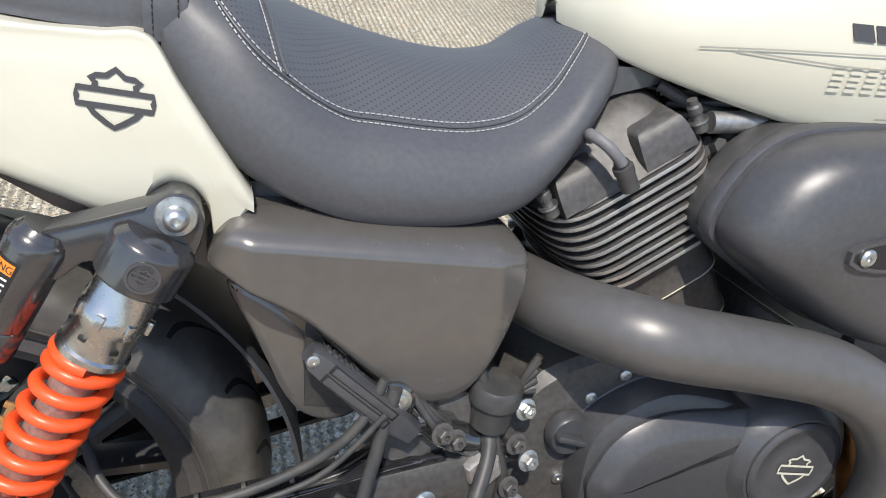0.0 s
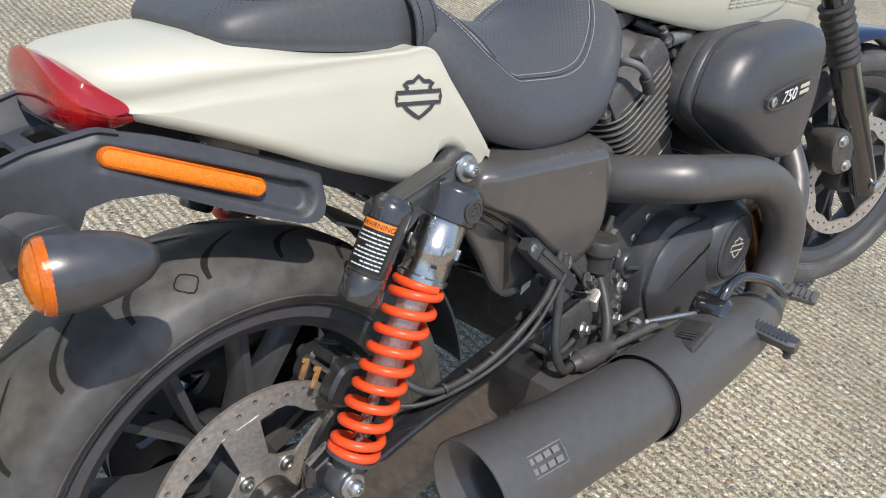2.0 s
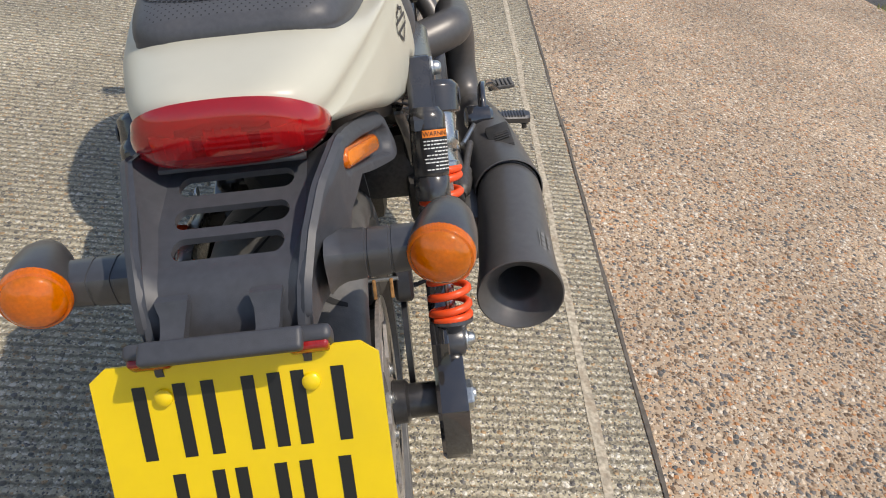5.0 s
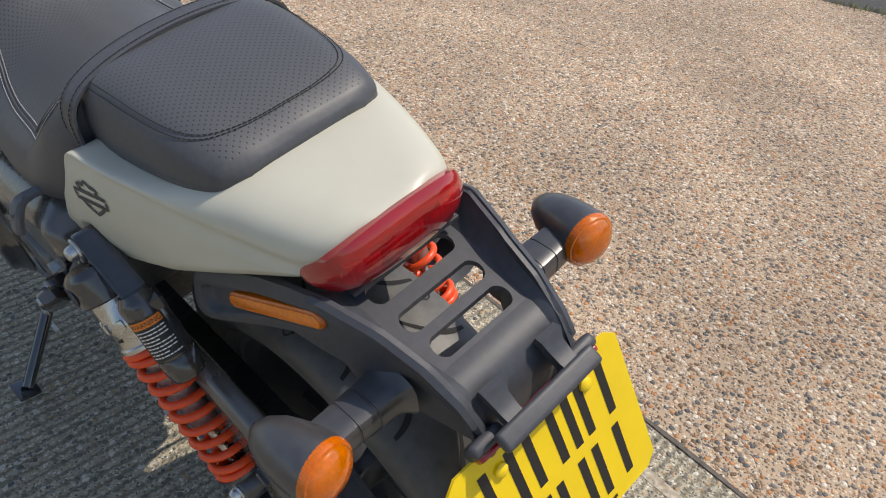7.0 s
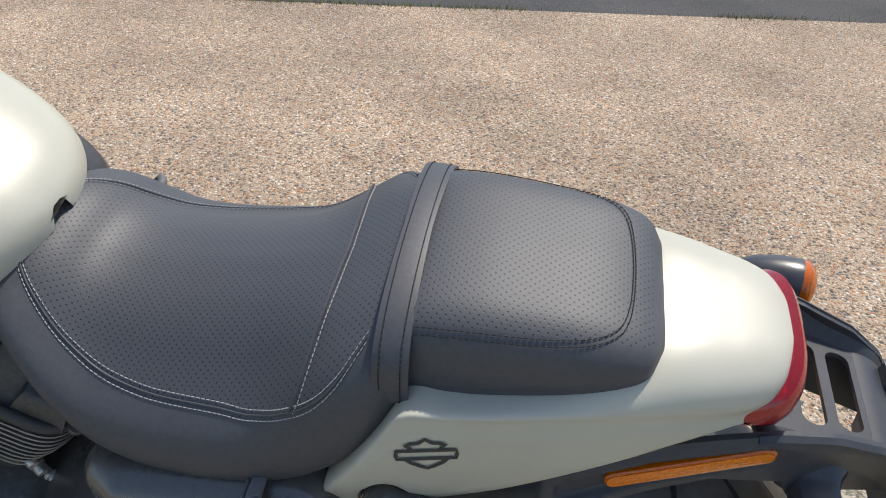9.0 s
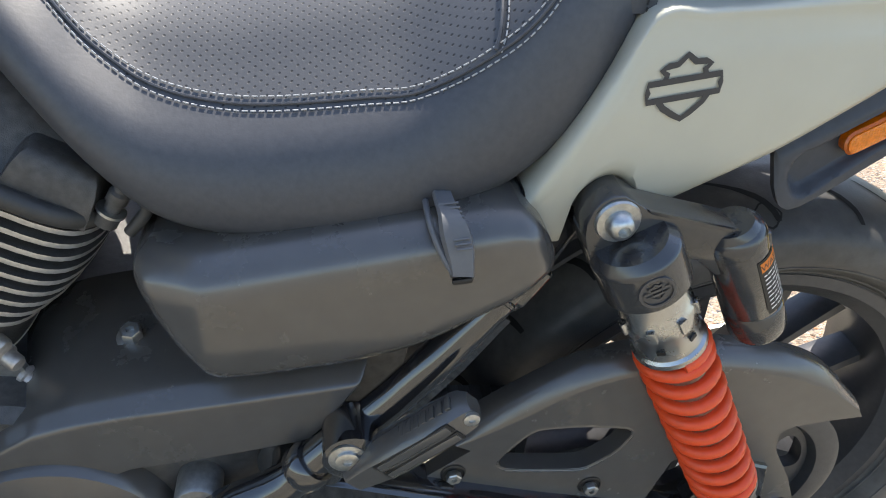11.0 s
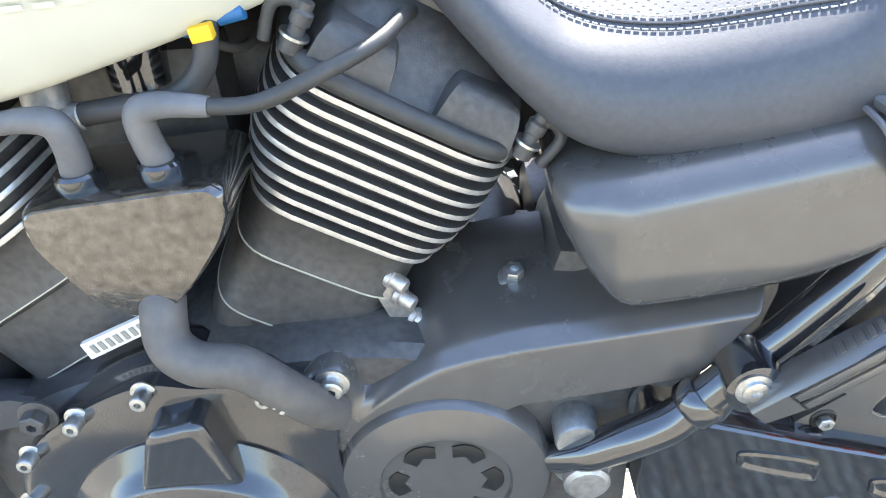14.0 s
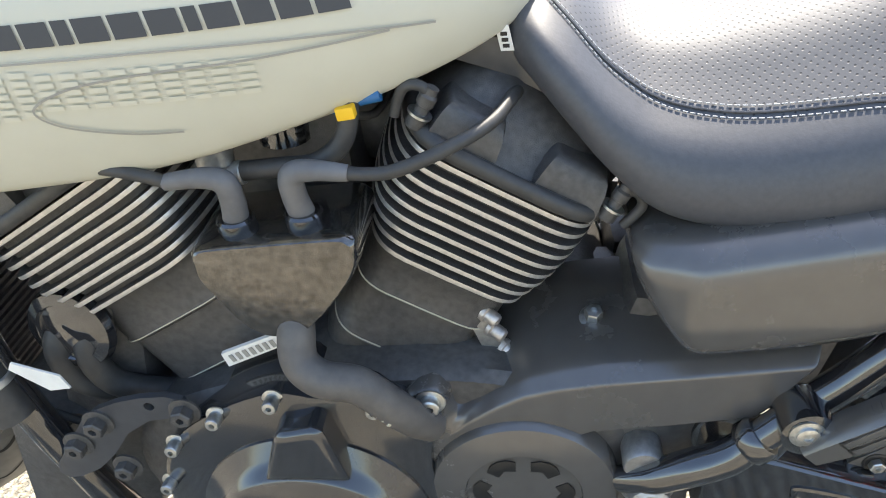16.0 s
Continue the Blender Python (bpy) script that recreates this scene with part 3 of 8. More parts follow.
# ---------------------------------------------------------------- parked cars far behind
def car(name, place, turn, paint, label, length=4.2):
    root = new(name)
    root.matrix_basis = pose(*place, 0, 0, turn)
    k = length / 4.2
    body = []
    for x, zb, zs, w in ((-2.1, 0.42, 0.62, 0.62), (-2.0, 0.28, 0.78, 0.82), (-1.5, 0.24, 0.92, 0.87), (-0.6, 0.22, 0.95, 0.88), (0.5, 0.22, 0.94, 0.88), (1.3, 0.24, 0.88, 0.87), (1.9, 0.28, 0.72, 0.78), (2.1, 0.42, 0.58, 0.55)):
        half = [(0, zs + 0.03), (w * 0.75, zs + 0.02), (w * 0.95, zs - 0.03), (w, (zb + zs) / 2), (w * 0.96, zb + 0.05), (w * 0.8, zb), (0, zb)]
        ring = [(y, z) for y, z in half] + [(-y, z) for y, z in half[-2:0:-1]]
        body.append([(x * k, y, z) for y, z in ring])
    part("body", loft(body), paint, root)
    cab = []
    for x, zt, w in ((-1.75, 0.95, 0.72), (-1.2, 1.36, 0.66), (-0.6, 1.46, 0.63), (0.2, 1.45, 0.63), (0.75, 1.22, 0.66), (1.25, 0.93, 0.72)):
        half = [(0, zt), (w * 0.8, zt - 0.01), (w * 0.97, zt - 0.08 * (zt - 0.88)), (0.82, 0.90), (0, 0.88)]
        cab.append([(x * k, y, z) for y, z in half] + [(x * k, -y, z) for y, z in half[-2:0:-1]])
    part("cabin", loft(cab), paint, root)
    for s in (-1, 1):
        g = bmesh.new()
        for o in ([(-1.35, 0.97), (-1.05, 1.30), (-0.42, 1.37), (-0.42, 0.97)], [(-0.34, 0.97), (-0.34, 1.37), (0.22, 1.36), (0.66, 1.17), (0.98, 0.97)]):
            shell([(x * k, z) for x, z in o], [(0, s * 0.70), (0.01, s * 0.835 if s > 0 else s * 0.835)], g, lambda x, y, z: (x, y - s * 0.42 * (z - 0.95) * (abs(y) > 0.8), z))
        part("side_window", g, GLASSDARK, root)
    for x in (-1.32, 1.3):
        for s in (-1, 1):
            w = part("wheel", lathe([(0.315, -0.09), (0.315, 0.09), (0.22, 0.1), (0.22, -0.1)], (x * k, s * 0.79, 0.315), (0, 1, 0), 28), RUBBER, root)
            part("rim", lathe([(0, 0.02), (0.06, 0.03), (0.2, 0.01), (0.215, 0.02), (0.215, -0.02)], (x * k, s * 0.86, 0.315), (0, s, 0), 20), SILVERC, w)
    for s in (-1, 1):
        part("headlight", block(bmesh.new(), pose(2.0 * k, s * 0.58, 0.66, 0, 0, -s * 22), (0.12, 0.34, 0.12), 0.03), WHITEP, root)
        part("rear_light", block(bmesh.new(), pose(-2.02 * k, s * 0.62, 0.74, 0, 0, s * 15), (0.1, 0.26, 0.16), 0.03), REDCLEAR, root)
    return tagged(root, label, "car")


GLASSDARK = mat("dark_car_glass", (0.02, 0.025, 0.03), 0.06, 0, 0.1, 5)
SILVERPAINT = mat("silver_car_paint", (0.50, 0.54, 0.58), 0.28, 0.5, 0.04, 400, 0, 1, None, 7, 0.6)
REDPAINT = mat("red_car_paint", (0.45, 0.015, 0.02), 0.25, 0, 0.05, 400, 0, 1, None, 7, 0.6)
BLACKPAINT = mat("black_car_paint", (0.012, 0.013, 0.016), 0.2, 0, 0.05, 400, 0, 1, None, 7, 0.6)

# ---------------------------------------------------------------- the motorcycle
bike = new("motorcycle")
bike.matrix_basis = LEAN
tagged(bike, "cream and black cruiser motorcycle with orange springs on its side stand", "motorcycle")


def lerp_table(tab, x):
    for a, b in zip(tab, tab[1:]):
        if a[0] <= x <= b[0]:
            t = (x - a[0]) / (b[0] - a[0])
            return [p + (q - p) * t for p, q in zip(a[1:], b[1:])]
    return tab[0][1:] if x < tab[0][0] else tab[-1][1:]


def smooth_table(tab, x):
    """Catmull-Rom through the rows of a table keyed by its first column."""
    n = len(tab)
    i = max([k for k in range(n - 1) if tab[k][0] <= x] or [0])
    a, b, c, d = tab[max(i - 1, 0)], tab[i], tab[i + 1], tab[min(i + 2, n - 1)]
    t = min(max((x - b[0]) / (c[0] - b[0]), 0), 1)
    out = []
    for j in range(1, len(b)):
        m0 = (c[j] - a[j]) / (c[0] - a[0]) * (c[0] - b[0])
        m1 = (d[j] - b[j]) / (d[0] - b[0]) * (c[0] - b[0])
        out.append((2 * t ** 3 - 3 * t * t + 1) * b[j] + (t ** 3 - 2 * t * t + t) * m0 + (3 * t * t - 2 * t ** 3) * c[j] + (t ** 3 - t * t) * m1)
    return out


# tail fairing: x, half width, shoulder height, deck height, lower edge
TAIL = [(-0.102, 0.046, 0.818, 0.832, 0.804), (-0.094, 0.070, 0.810, 0.834, 0.795), (-0.078, 0.086, 0.806, 0.836, 0.784), (-0.05, 0.099, 0.806, 0.838, 0.772), (0.0, 0.115, 0.809, 0.840, 0.752), (0.05, 0.129, 0.810, 0.834, 0.729),
        (0.10, 0.140, 0.810, 0.820, 0.704), (0.15, 0.150, 0.809, 0.811, 0.682), (0.19, 0.157, 0.808, 0.809, 0.664), (0.225, 0.163, 0.806, 0.806, 0.650), (0.245, 0.167, 0.772, 0.772, 0.645), (0.27, 0.171, 0.730, 0.730, 0.640), (0.294, 0.173, 0.690, 0.690, 0.672)]


def tail_low(x, low):
    if 0.211 < x < 0.263:                                  # arch over the shock mount
        return 0.656 + 0.040 * math.sqrt(max(1 - ((x - 0.237) / 0.026) ** 2, 0))
    if x >= 0.263:
        return 0.637 + max(0, x - 0.272) * 2.1
    return low


def tail_side(x, z):
    w, sh, top, low = smooth_table(TAIL, x)
    return w - 0.10 * max(0, z - 0.745) - 0.15 * max(0, 0.70 - z)


tail = bmesh.new()
rows = []
xs = [-0.102 + (0.294 + 0.102) * i / 170 for i in range(171)]
for x in xs:
    w, sh, top, low = smooth_table(TAIL, x)
    low = tail_low(x, low)
    r = min(0.012, (sh - low) * 0.3)
    d = top - sh
    ctrl = [(0, top, 0), (w * 0.5, top - 0.001, 0), (w * 0.80, top - 0.003 - 0.22 * d, 0), (w * 0.935, sh + 0.16 * d - 0.001, 0), (tail_side(x, sh) - 0.0015, sh - 0.008 - 0.1 * d, 0), (tail_side(x, sh - 0.02), sh - r - 0.012, 0)]
    half = [tuple(v)[:2] for v in spline(ctrl, 4)][:-1]
    for k in range(9):
        z = sh - r - 0.012 + (low + r - sh + r + 0.012) * k / 8
        half.append((tail_side(x, z), z))
    half += [(tail_side(x, low) - 0.004, low + r * 0.35), (tail_side(x, low) - 0.011, low), (tail_side(x, low) - 0.03, low + 0.006), (0, low + 0.01)]
    rows.append([(x, y, z) for y, z in half] + [(x, -y, z) for y, z in half[-2:0:-1]])
loft(rows, tail)
tail_fairing = part("tail_fairing", tail, CREAM, bike, "satin cream painted tail fairing", 50)


def strip2d(bm, pts, w, to, lift=0.0012, closed=False):
    """A flat line of width w along 2D points, laid on a surface by to(a, b)."""
    n = len(pts)
    rows = []
    for i, p in enumerate(pts):
        a = Vector(pts[(i - 1) % n] if closed else pts[max(i - 1, 0)])
        b = Vector(pts[(i + 1) % n] if closed else pts[min(i + 1, n - 1)])
        d = (b - a).normalized()
        q = Vector((-d.y, d.x)) * w / 2
        rows.append((bm.verts.new(to(p[0] - q.x, p[1] - q.y)), bm.verts.new(to(p[0] + q.x, p[1] + q.y))))
    for i in range(n if closed else n - 1):
        a, b = rows[i], rows[(i + 1) % n]
        bm.faces.new((a[0], b[0], b[1], a[1]))
    return bm


def emblem(to, s, w):
    """A plain bar with two arcs above and below, in lines."""
    bm = bmesh.new()
    strip2d(bm, [(-0.5 * s, 0.10 * s), (0.5 * s, 0.10 * s), (0.5 * s, -0.10 * s), (-0.5 * s, -0.10 * s)] and
            [(a, b) for a, b in ((-0.5 * s, 0.11 * s), (0, 0.11 * s), (0.5 * s, 0.11 * s), (0.5 * s, 0), (0.5 * s, -0.11 * s), (0, -0.11 * s), (-0.5 * s, -0.11 * s), (-0.5 * s, 0))], w, to, closed=True)
    strip2d(bm, [(-0.28 * s, 0.13 * s), (-0.26 * s, 0.20 * s), (-0.33 * s, 0.26 * s), (-0.25 * s, 0.30 * s), (-0.12 * s, 0.31 * s), (0, 0.41 * s), (0.12 * s, 0.31 * s), (0.25 * s, 0.30 * s), (0.33 * s, 0.26 * s), (0.26 * s, 0.20 * s), (0.28 * s, 0.13 * s)], w, to)
    strip2d(bm, [(-0.34 * s, -0.13 * s), (-0.27 * s, -0.22 * s), (-0.12 * s, -0.33 * s), (0, -0.40 * s), (0.12 * s, -0.33 * s), (0.27 * s, -0.22 * s), (0.34 * s, -0.13 * s)], w, to)
    return bm


for _, s in SIDES:
    def on_tail(a, b, s=s):
        x, z = 0.1995 + a * 0.99 + b * 0.10, 0.7610 + b * 0.99 - a * 0.10
        return (x, s * (tail_side(x, z) + 0.0012), z)
    part("emblem", emblem(on_tail, 0.052, 0.0042), BADGE, tail_fairing, "charcoal outline emblem decal")

# ---- seat -------------------------------------------------------------------
RIDER = [(0.232, 0.135, 0.770, 0.866), (0.255, 0.152, 0.735, 0.860), (0.28, 0.164, 0.708, 0.849), (0.31, 0.172, 0.690, 0.831), (0.35, 0.176, 0.678, 0.815), (0.40, 0.177, 0.668, 0.799), (0.45, 0.175, 0.664, 0.787),
         (0.49, 0.171, 0.665, 0.781), (0.53, 0.164, 0.675, 0.781), (0.565, 0.153, 0.701, 0.790), (0.595, 0.137, 0.731, 0.810), (0.62, 0.117, 0.756, 0.819), (0.64, 0.088, 0.772, 0.818), (0.652, 0.052, 0.784, 0.806)]
FULL = [(0, 0), (.25, .04), (.45, .14), (.62, .29), (.78, .43), (.9, .54), (.97, .67), (1, .81), (.992, .93), (.96, 1.03), (.88, 1.07), (.5, 1.02), (0, 1.0)]
FLAT = [(0, 0), (.25, .01), (.45, .03), (.62, .08), (.78, .16), (.9, .3), (.97, .5), (1, .68), (.985, .84), (.94, .95), (.86, 1), (.5, .98), (0, .98)]
PILLION = [(0.014, 0.066, 0.838, 0.846), (0.024, 0.090, 0.834, 0.856), (0.045, 0.102, 0.829, 0.865), (0.08, 0.110, 0.822, 0.872), (0.13, 0.116, 0.814, 0.876), (0.18, 0.120, 0.808, 0.878), (0.22, 0.121, 0.805, 0.875), (0.246, 0.119, 0.804, 0.867)]


def seat_half(w, zb, zt, rider, x=0.4):
    h = zt - zb
    if rider:
        u = min(max((x - 0.28) / 0.10, 0), 1)
        u = u * u * (3 - 2 * u) * (1 - 0.35 * min(max((x - 0.54) / 0.08, 0), 1))
        pts = [(w * (a[0] + (b[0] - a[0]) * u), zt - h * (a[1] + (b[1] - a[1]) * u)) for a, b in zip(FLAT, FULL)]
    else:
        pts = [(0, zt), (w * 0.35, zt - 0.001), (w * 0.65, zt - 0.05 * h), (w * 0.82, zt - 0.15 * h), (w * 0.92, zt - 0.32 * h), (w * 0.975, zt - 0.55 * h), (w, zt - 0.8 * h), (w * 0.995, zt - 0.95 * h), (w * 0.96, zb - 0.004), (w * 0.5, zb - 0.002), (0, zb - 0.002)]
    return pts


SEAMF = [(0.24, 2.2), (0.262, 3.4), (0.28, 4.4), (0.30, 4.75), (0.33, 4.6), (0.36, 4.3), (0.40, 4.0), (0.48, 3.8), (0.54, 3.5), (0.595, 2.9), (0.626, 1.7), (0.640, 0.02)]


def seat_mesh(tab, rider, top_to, name, label):
    """Cushion with a perforated top panel up to the seam and plain sides."""
    bm = bmesh.new()
    uv = bm.loops.layers.uv.new("panel")
    x0, x1 = tab[0][0], tab[-1][0]
    nx = 70 if rider else 44
    rows, flat = [], []
    for i in range(nx + 1):
        u = i / nx
        x = x0 + (x1 - x0) * (u * u * (3 - 2 * u) * 0.35 + u * 0.65)
        w, zb, zt = smooth_table(tab, x)
        half = [tuple(v) for v in spline([(y, z, 0) for y, z in seat_half(w, zb, zt, rider, x)], 3)]
        prof = [(x, y, z) for y, z, _ in half] + [(x, -y, z) for y, z, _ in half[-2:0:-1]]
        rows.append([bm.verts.new(v) for v in prof])
        d, acc = [0.0], 0.0
        for a, b in zip(half, half[1:]):
            acc += math.hypot(b[0] - a[0], b[1] - a[1])
            d.append(acc)
        flat.append([(x, t) for t in d] + [(x, -t) for t in d[-2:0:-1]])
    n = len(rows[0])
    m = (n + 2) // 2
    for i, (a, b) in enumerate(zip(rows, rows[1:])):
        for j in range(n):
            k = (j + 1) % n
            f = bm.faces.new((a[j], a[k], b[k], b[j]))
            jj = min(j, n - 1 - j)
            f.material_index = 1 if jj < (smooth_table(SEAMF, a[0].co.x)[0] * 3 - 0.3 if rider else top_to) and 3 <= i < nx - 4 else 0
            for lp, (r, c) in zip(f.loops, ((i, j), (i, k), (i + 1, k), (i + 1, j))):
                lp[uv].uv = flat[r][c]
    bm.faces.new(rows[0])
    bm.faces.new(rows[-1])
    return part(name, bm, [LEATHER, PERF], bike, label, 60)


def seat_point(tab, rider, x, f):
    """A point of the left side of the cushion: f counts the profile's given points from the top."""
    w, zb, zt = smooth_table(tab, x)
    h = seat_half(w, zb, zt, rider, x)
    pts = spline([(y, z, 0) for y, z in h], 8)
    k = min(int(f * 8), len(pts) - 2)
    p, q = pts[k], pts[k + 1]
    nrm = Vector((-(q.y - p.y), q.x - p.x))
    p = p.lerp(q, min(f * 8 - k, 1))
    nrm.normalize()
    return Vector((x, p.x + nrm.x * 0.0010, p.y + nrm.y * 0.0010))


seat = seat_mesh(RIDER, True, 15, "rider_seat", "black vinyl rider seat with perforated top and grey double stitching")
pillion = seat_mesh(PILLION, False, 9, "pillion_seat", "black vinyl pillion pad with perforated top")


def stitches(parent, path, material, step=0.0052, r=0.00055):
    bm = bmesh.new()
    d, nxt = 0.0, 0.0
    for a, b in zip(path, path[1:]):
        seg = (b - a).length
        while nxt <= d + seg and seg > 0:
            t = (nxt - d) / seg
            p = a.lerp(b, t)
            dr = (b - a).normalized()
            sweep([p - dr * step * 0.34, p + dr * step * 0.34], [r, r], 5, bm, 0)
            nxt += step
        d += seg
    return part("stitching", bm, material, parent)


def seam_line(shift):
    """The double-stitched seam between top panel and flank, round the nose to the other side."""
    left = []
    for i in range(121):
        x = 0.262 + (0.640 + 0.3 * shift * 0.02 - 0.262) * math.sin(i / 120 * math.pi / 2)
        f = smooth_table(SEAMF, min(x, 0.640))[0]
        left.append(seat_point(RIDER, True, min(x, 0.650), max(0.02, f + shift * min(1, f))))
    return left + [Vector((p.x, -p.y, p.z)) for p in left[::-1]]


for off in (-0.16, 0.20):
    stitches(seat, seam_line(off), THREAD)
part("piping", sweep(seam_line(0.02), 0.0011, 6, None, 0), LEATHER, seat)
cross = [seat_point(RIDER, True, 0.318 - 0.016 * (1 - abs(1 - i / 20)) ** 0.6, 0.02 + 4.7 * abs(1 - i / 20)) for i in range(21)]
cross = cross + [Vector((p.x, -p.y, p.z)) for p in cross[::-1]]
stitches(seat, cross, THREAD)
part("piping", sweep([p + Vector((0.004, 0, 0.0)) for p in cross], 0.0013, 6, None, 0), LEATHER, seat)
for off in (3.2, 3.55):
    p = []
    for i in range(50):
        u = i / 49
        x = 0.225 - (0.225 - 0.045 + 0.006 * (off - 3.2)) * math.sin(u * math.pi / 2)
        f = off + (0.02 - off) * (1 - math.cos(u * math.pi / 2)) ** 2.6
        p.append(seat_point(PILLION, False, x, max(f, 0.02)))
    stitches(pillion, p + [Vector((q.x, -q.y, q.z)) for q in p[::-1]], DARKTHREAD)
# strap over the joint
strap = bmesh.new()
srow = []
for i in range(61):
    a = math.pi * (i / 60)
    y = -0.134 * math.cos(a)
    z = 0.800 + 0.076 * math.sin(a) ** 0.5
    x = 0.236 + 0.004 * math.sin(a)
    wd = 0.026 + 0.005 * abs(math.cos(a))
    t = Vector((0, 0.142 * math.sin(a), 0.06 * math.cos(a))).normalized()
    nrm = Vector((0, -t.z, t.y)) if t.y else Vector((0, 0, 1))
    p = Vector((x, y, z))
    srow.append([p + Vector((-wd / 2, 0, 0)) + nrm * 0.002, p + nrm * 0.0035, p + Vector((wd / 2, 0, 0)) + nrm * 0.002, p + Vector((wd / 2, 0, 0)) - nrm * 0.001, p + Vector((-wd / 2, 0, 0)) - nrm * 0.001])
loft(srow, strap)
st = part("strap", strap, LEATHER, seat, "black vinyl grab strap across the seat")
for dx in (-0.009, 0.009):
    stitches(st, [r[1] + Vector((dx, 0, 0)) for r in srow], DARKTHREAD)

# ---- fuel tank --------------------------------------------------------------
TANK = [(0.602, 0.020, 0.815, 0.835), (0.612, 0.060, 0.806, 0.850), (0.64, 0.108, 0.790, 0.872), (0.70, 0.150, 0.770, 0.905), (0.78, 0.180, 0.749, 0.935), (0.88, 0.198, 0.726, 0.952), (0.98, 0.207, 0.714, 0.957), (1.06, 0.206, 0.710, 0.950), (1.13, 0.185, 0.722, 0.935), (1.18, 0.140, 0.760, 0.915), (1.20, 0.08, 0.80, 0.89)]


def tank_half(w, zb, zt):
    h = zt - zb
    return [(0, zt), (w * 0.4, zt - 0.02 * h), (w * 0.72, zt - 0.13 * h), (w * 0.93, zt - 0.36 * h), (w, zt - 0.58 * h), (w * 0.985, zt - 0.78 * h), (w * 0.93, zt - 0.94 * h), (w * 0.88, zb), (w * 0.80, zb + 0.004), (w * 0.4, zb + 0.02), (0, zb + 0.02)]


rows = []
for i in range(61):
    u = i / 60
    x = 0.602 + 0.598 * (u * 0.7 + 0.3 * u * u * (3 - 2 * u))
    w, zb, zt = smooth_table(TANK, x)
    half = [tuple(v)[:2] for v in spline([(y, z, 0) for y, z in tank_half(w, zb, zt)], 3)]
    rows.append([(x, y, z) for y, z in half] + [(x, -y, z) for y, z in half[-2:0:-1]])
tank = part("fuel_tank", loft(rows), CREAM, bike, "satin cream fuel tank with grey pinstripe graphics", 55)


def tank_at(x, z, s, lift=0.0022):
    w, zb, zt = smooth_table(TANK, x)
    pts = spline([(y, zz, 0) for y, zz in tank_half(w, zb, zt)[3:8]], 10)
    p = min(pts, key=lambda q: abs(q.y - z))
    i = pts.index(p)
    q = pts[i + 1] if i + 1 < len(pts) else p
    y = p.x if abs(q.y - p.y) < 1e-9 else p.x + (q.x - p.x) * (z - p.y) / (q.y - p.y)
    return (x, s * (y + lift), z)


for _, s in SIDES:
    g = bmesh.new()
    teardrop = [(v.x, v.y) for v in spline([(0.714, 0.8133, 0), (0.805, 0.807, 0), (0.859, 0.805, 0), (0.916, 0.799, 0), (0.9477, 0.7855, 0), (0.9355, 0.7717, 0), (0.892, 0.7612, 0), (0.858, 0.7590, 0)], 8)]
    strip2d(g, teardrop, 0.0016, lambda a, b: tank_at(a, b, s))
    strip2d(g, [(v.x, v.y) for v in spline([(0.685, 0.8127, 0), (0.749, 0.8167, 0), (0.855, 0.8182, 0), (0.968, 0.8168, 0), (1.06, 0.8166, 0)], 8)], 0.0016, lambda a, b: tank_at(a, b, s))
    part("pinstripe", g, GREYLINE, tank, "thin grey pinstripe")
    d = bmesh.new()
    for i in range(20):
        for j in range(6):
            x, z = 0.80 + 0.016 * i, 0.785 + 0.0055 * j - (0.0 if i < 8 else 0.003 * (i - 8))
            if z < 0.812 and z > 0.7785 - max(0, i - 6) * 0.006:
                for a, b in (((x, z), (x + 0.011, z)),):
                    strip2d(d, [a, ((a[0] + b[0]) / 2, a[1]), b], 0.0035, lambda p, q: tank_at(p, q, s, 0.0018))
    part("fade_pattern", d, GREYDEC, tank, "beige dotted fade graphic")
    # dark lettering shown as plain slanted blocks
    x = 0.737 if s > 0 else 0.809
    for wd in (0.020, 0.020, 0.019, 0.020, 0.009, 0.020, 0.020, 0.020, 0.010, 0.019, 0.019, 0.019, 0.020, 0.020, 0.020):
        k = bmesh.new()
        strip2d(k, [(x, 0.8385), (x + wd * 0.5, 0.8385), (x + wd, 0.8385)], 0.0145, lambda a, b: tank_at(a + (b - 0.8385) * 0.25 * s, b - (a - 0.737) * 0.026, s))
        part("lettering_block", k, BADGE, tank, "dark slanted lettering block")
        x += wd + 0.0028

# ---- rear wheel -------------------------------------------------------------
AX = Vector((0.006, 0, 0.304))


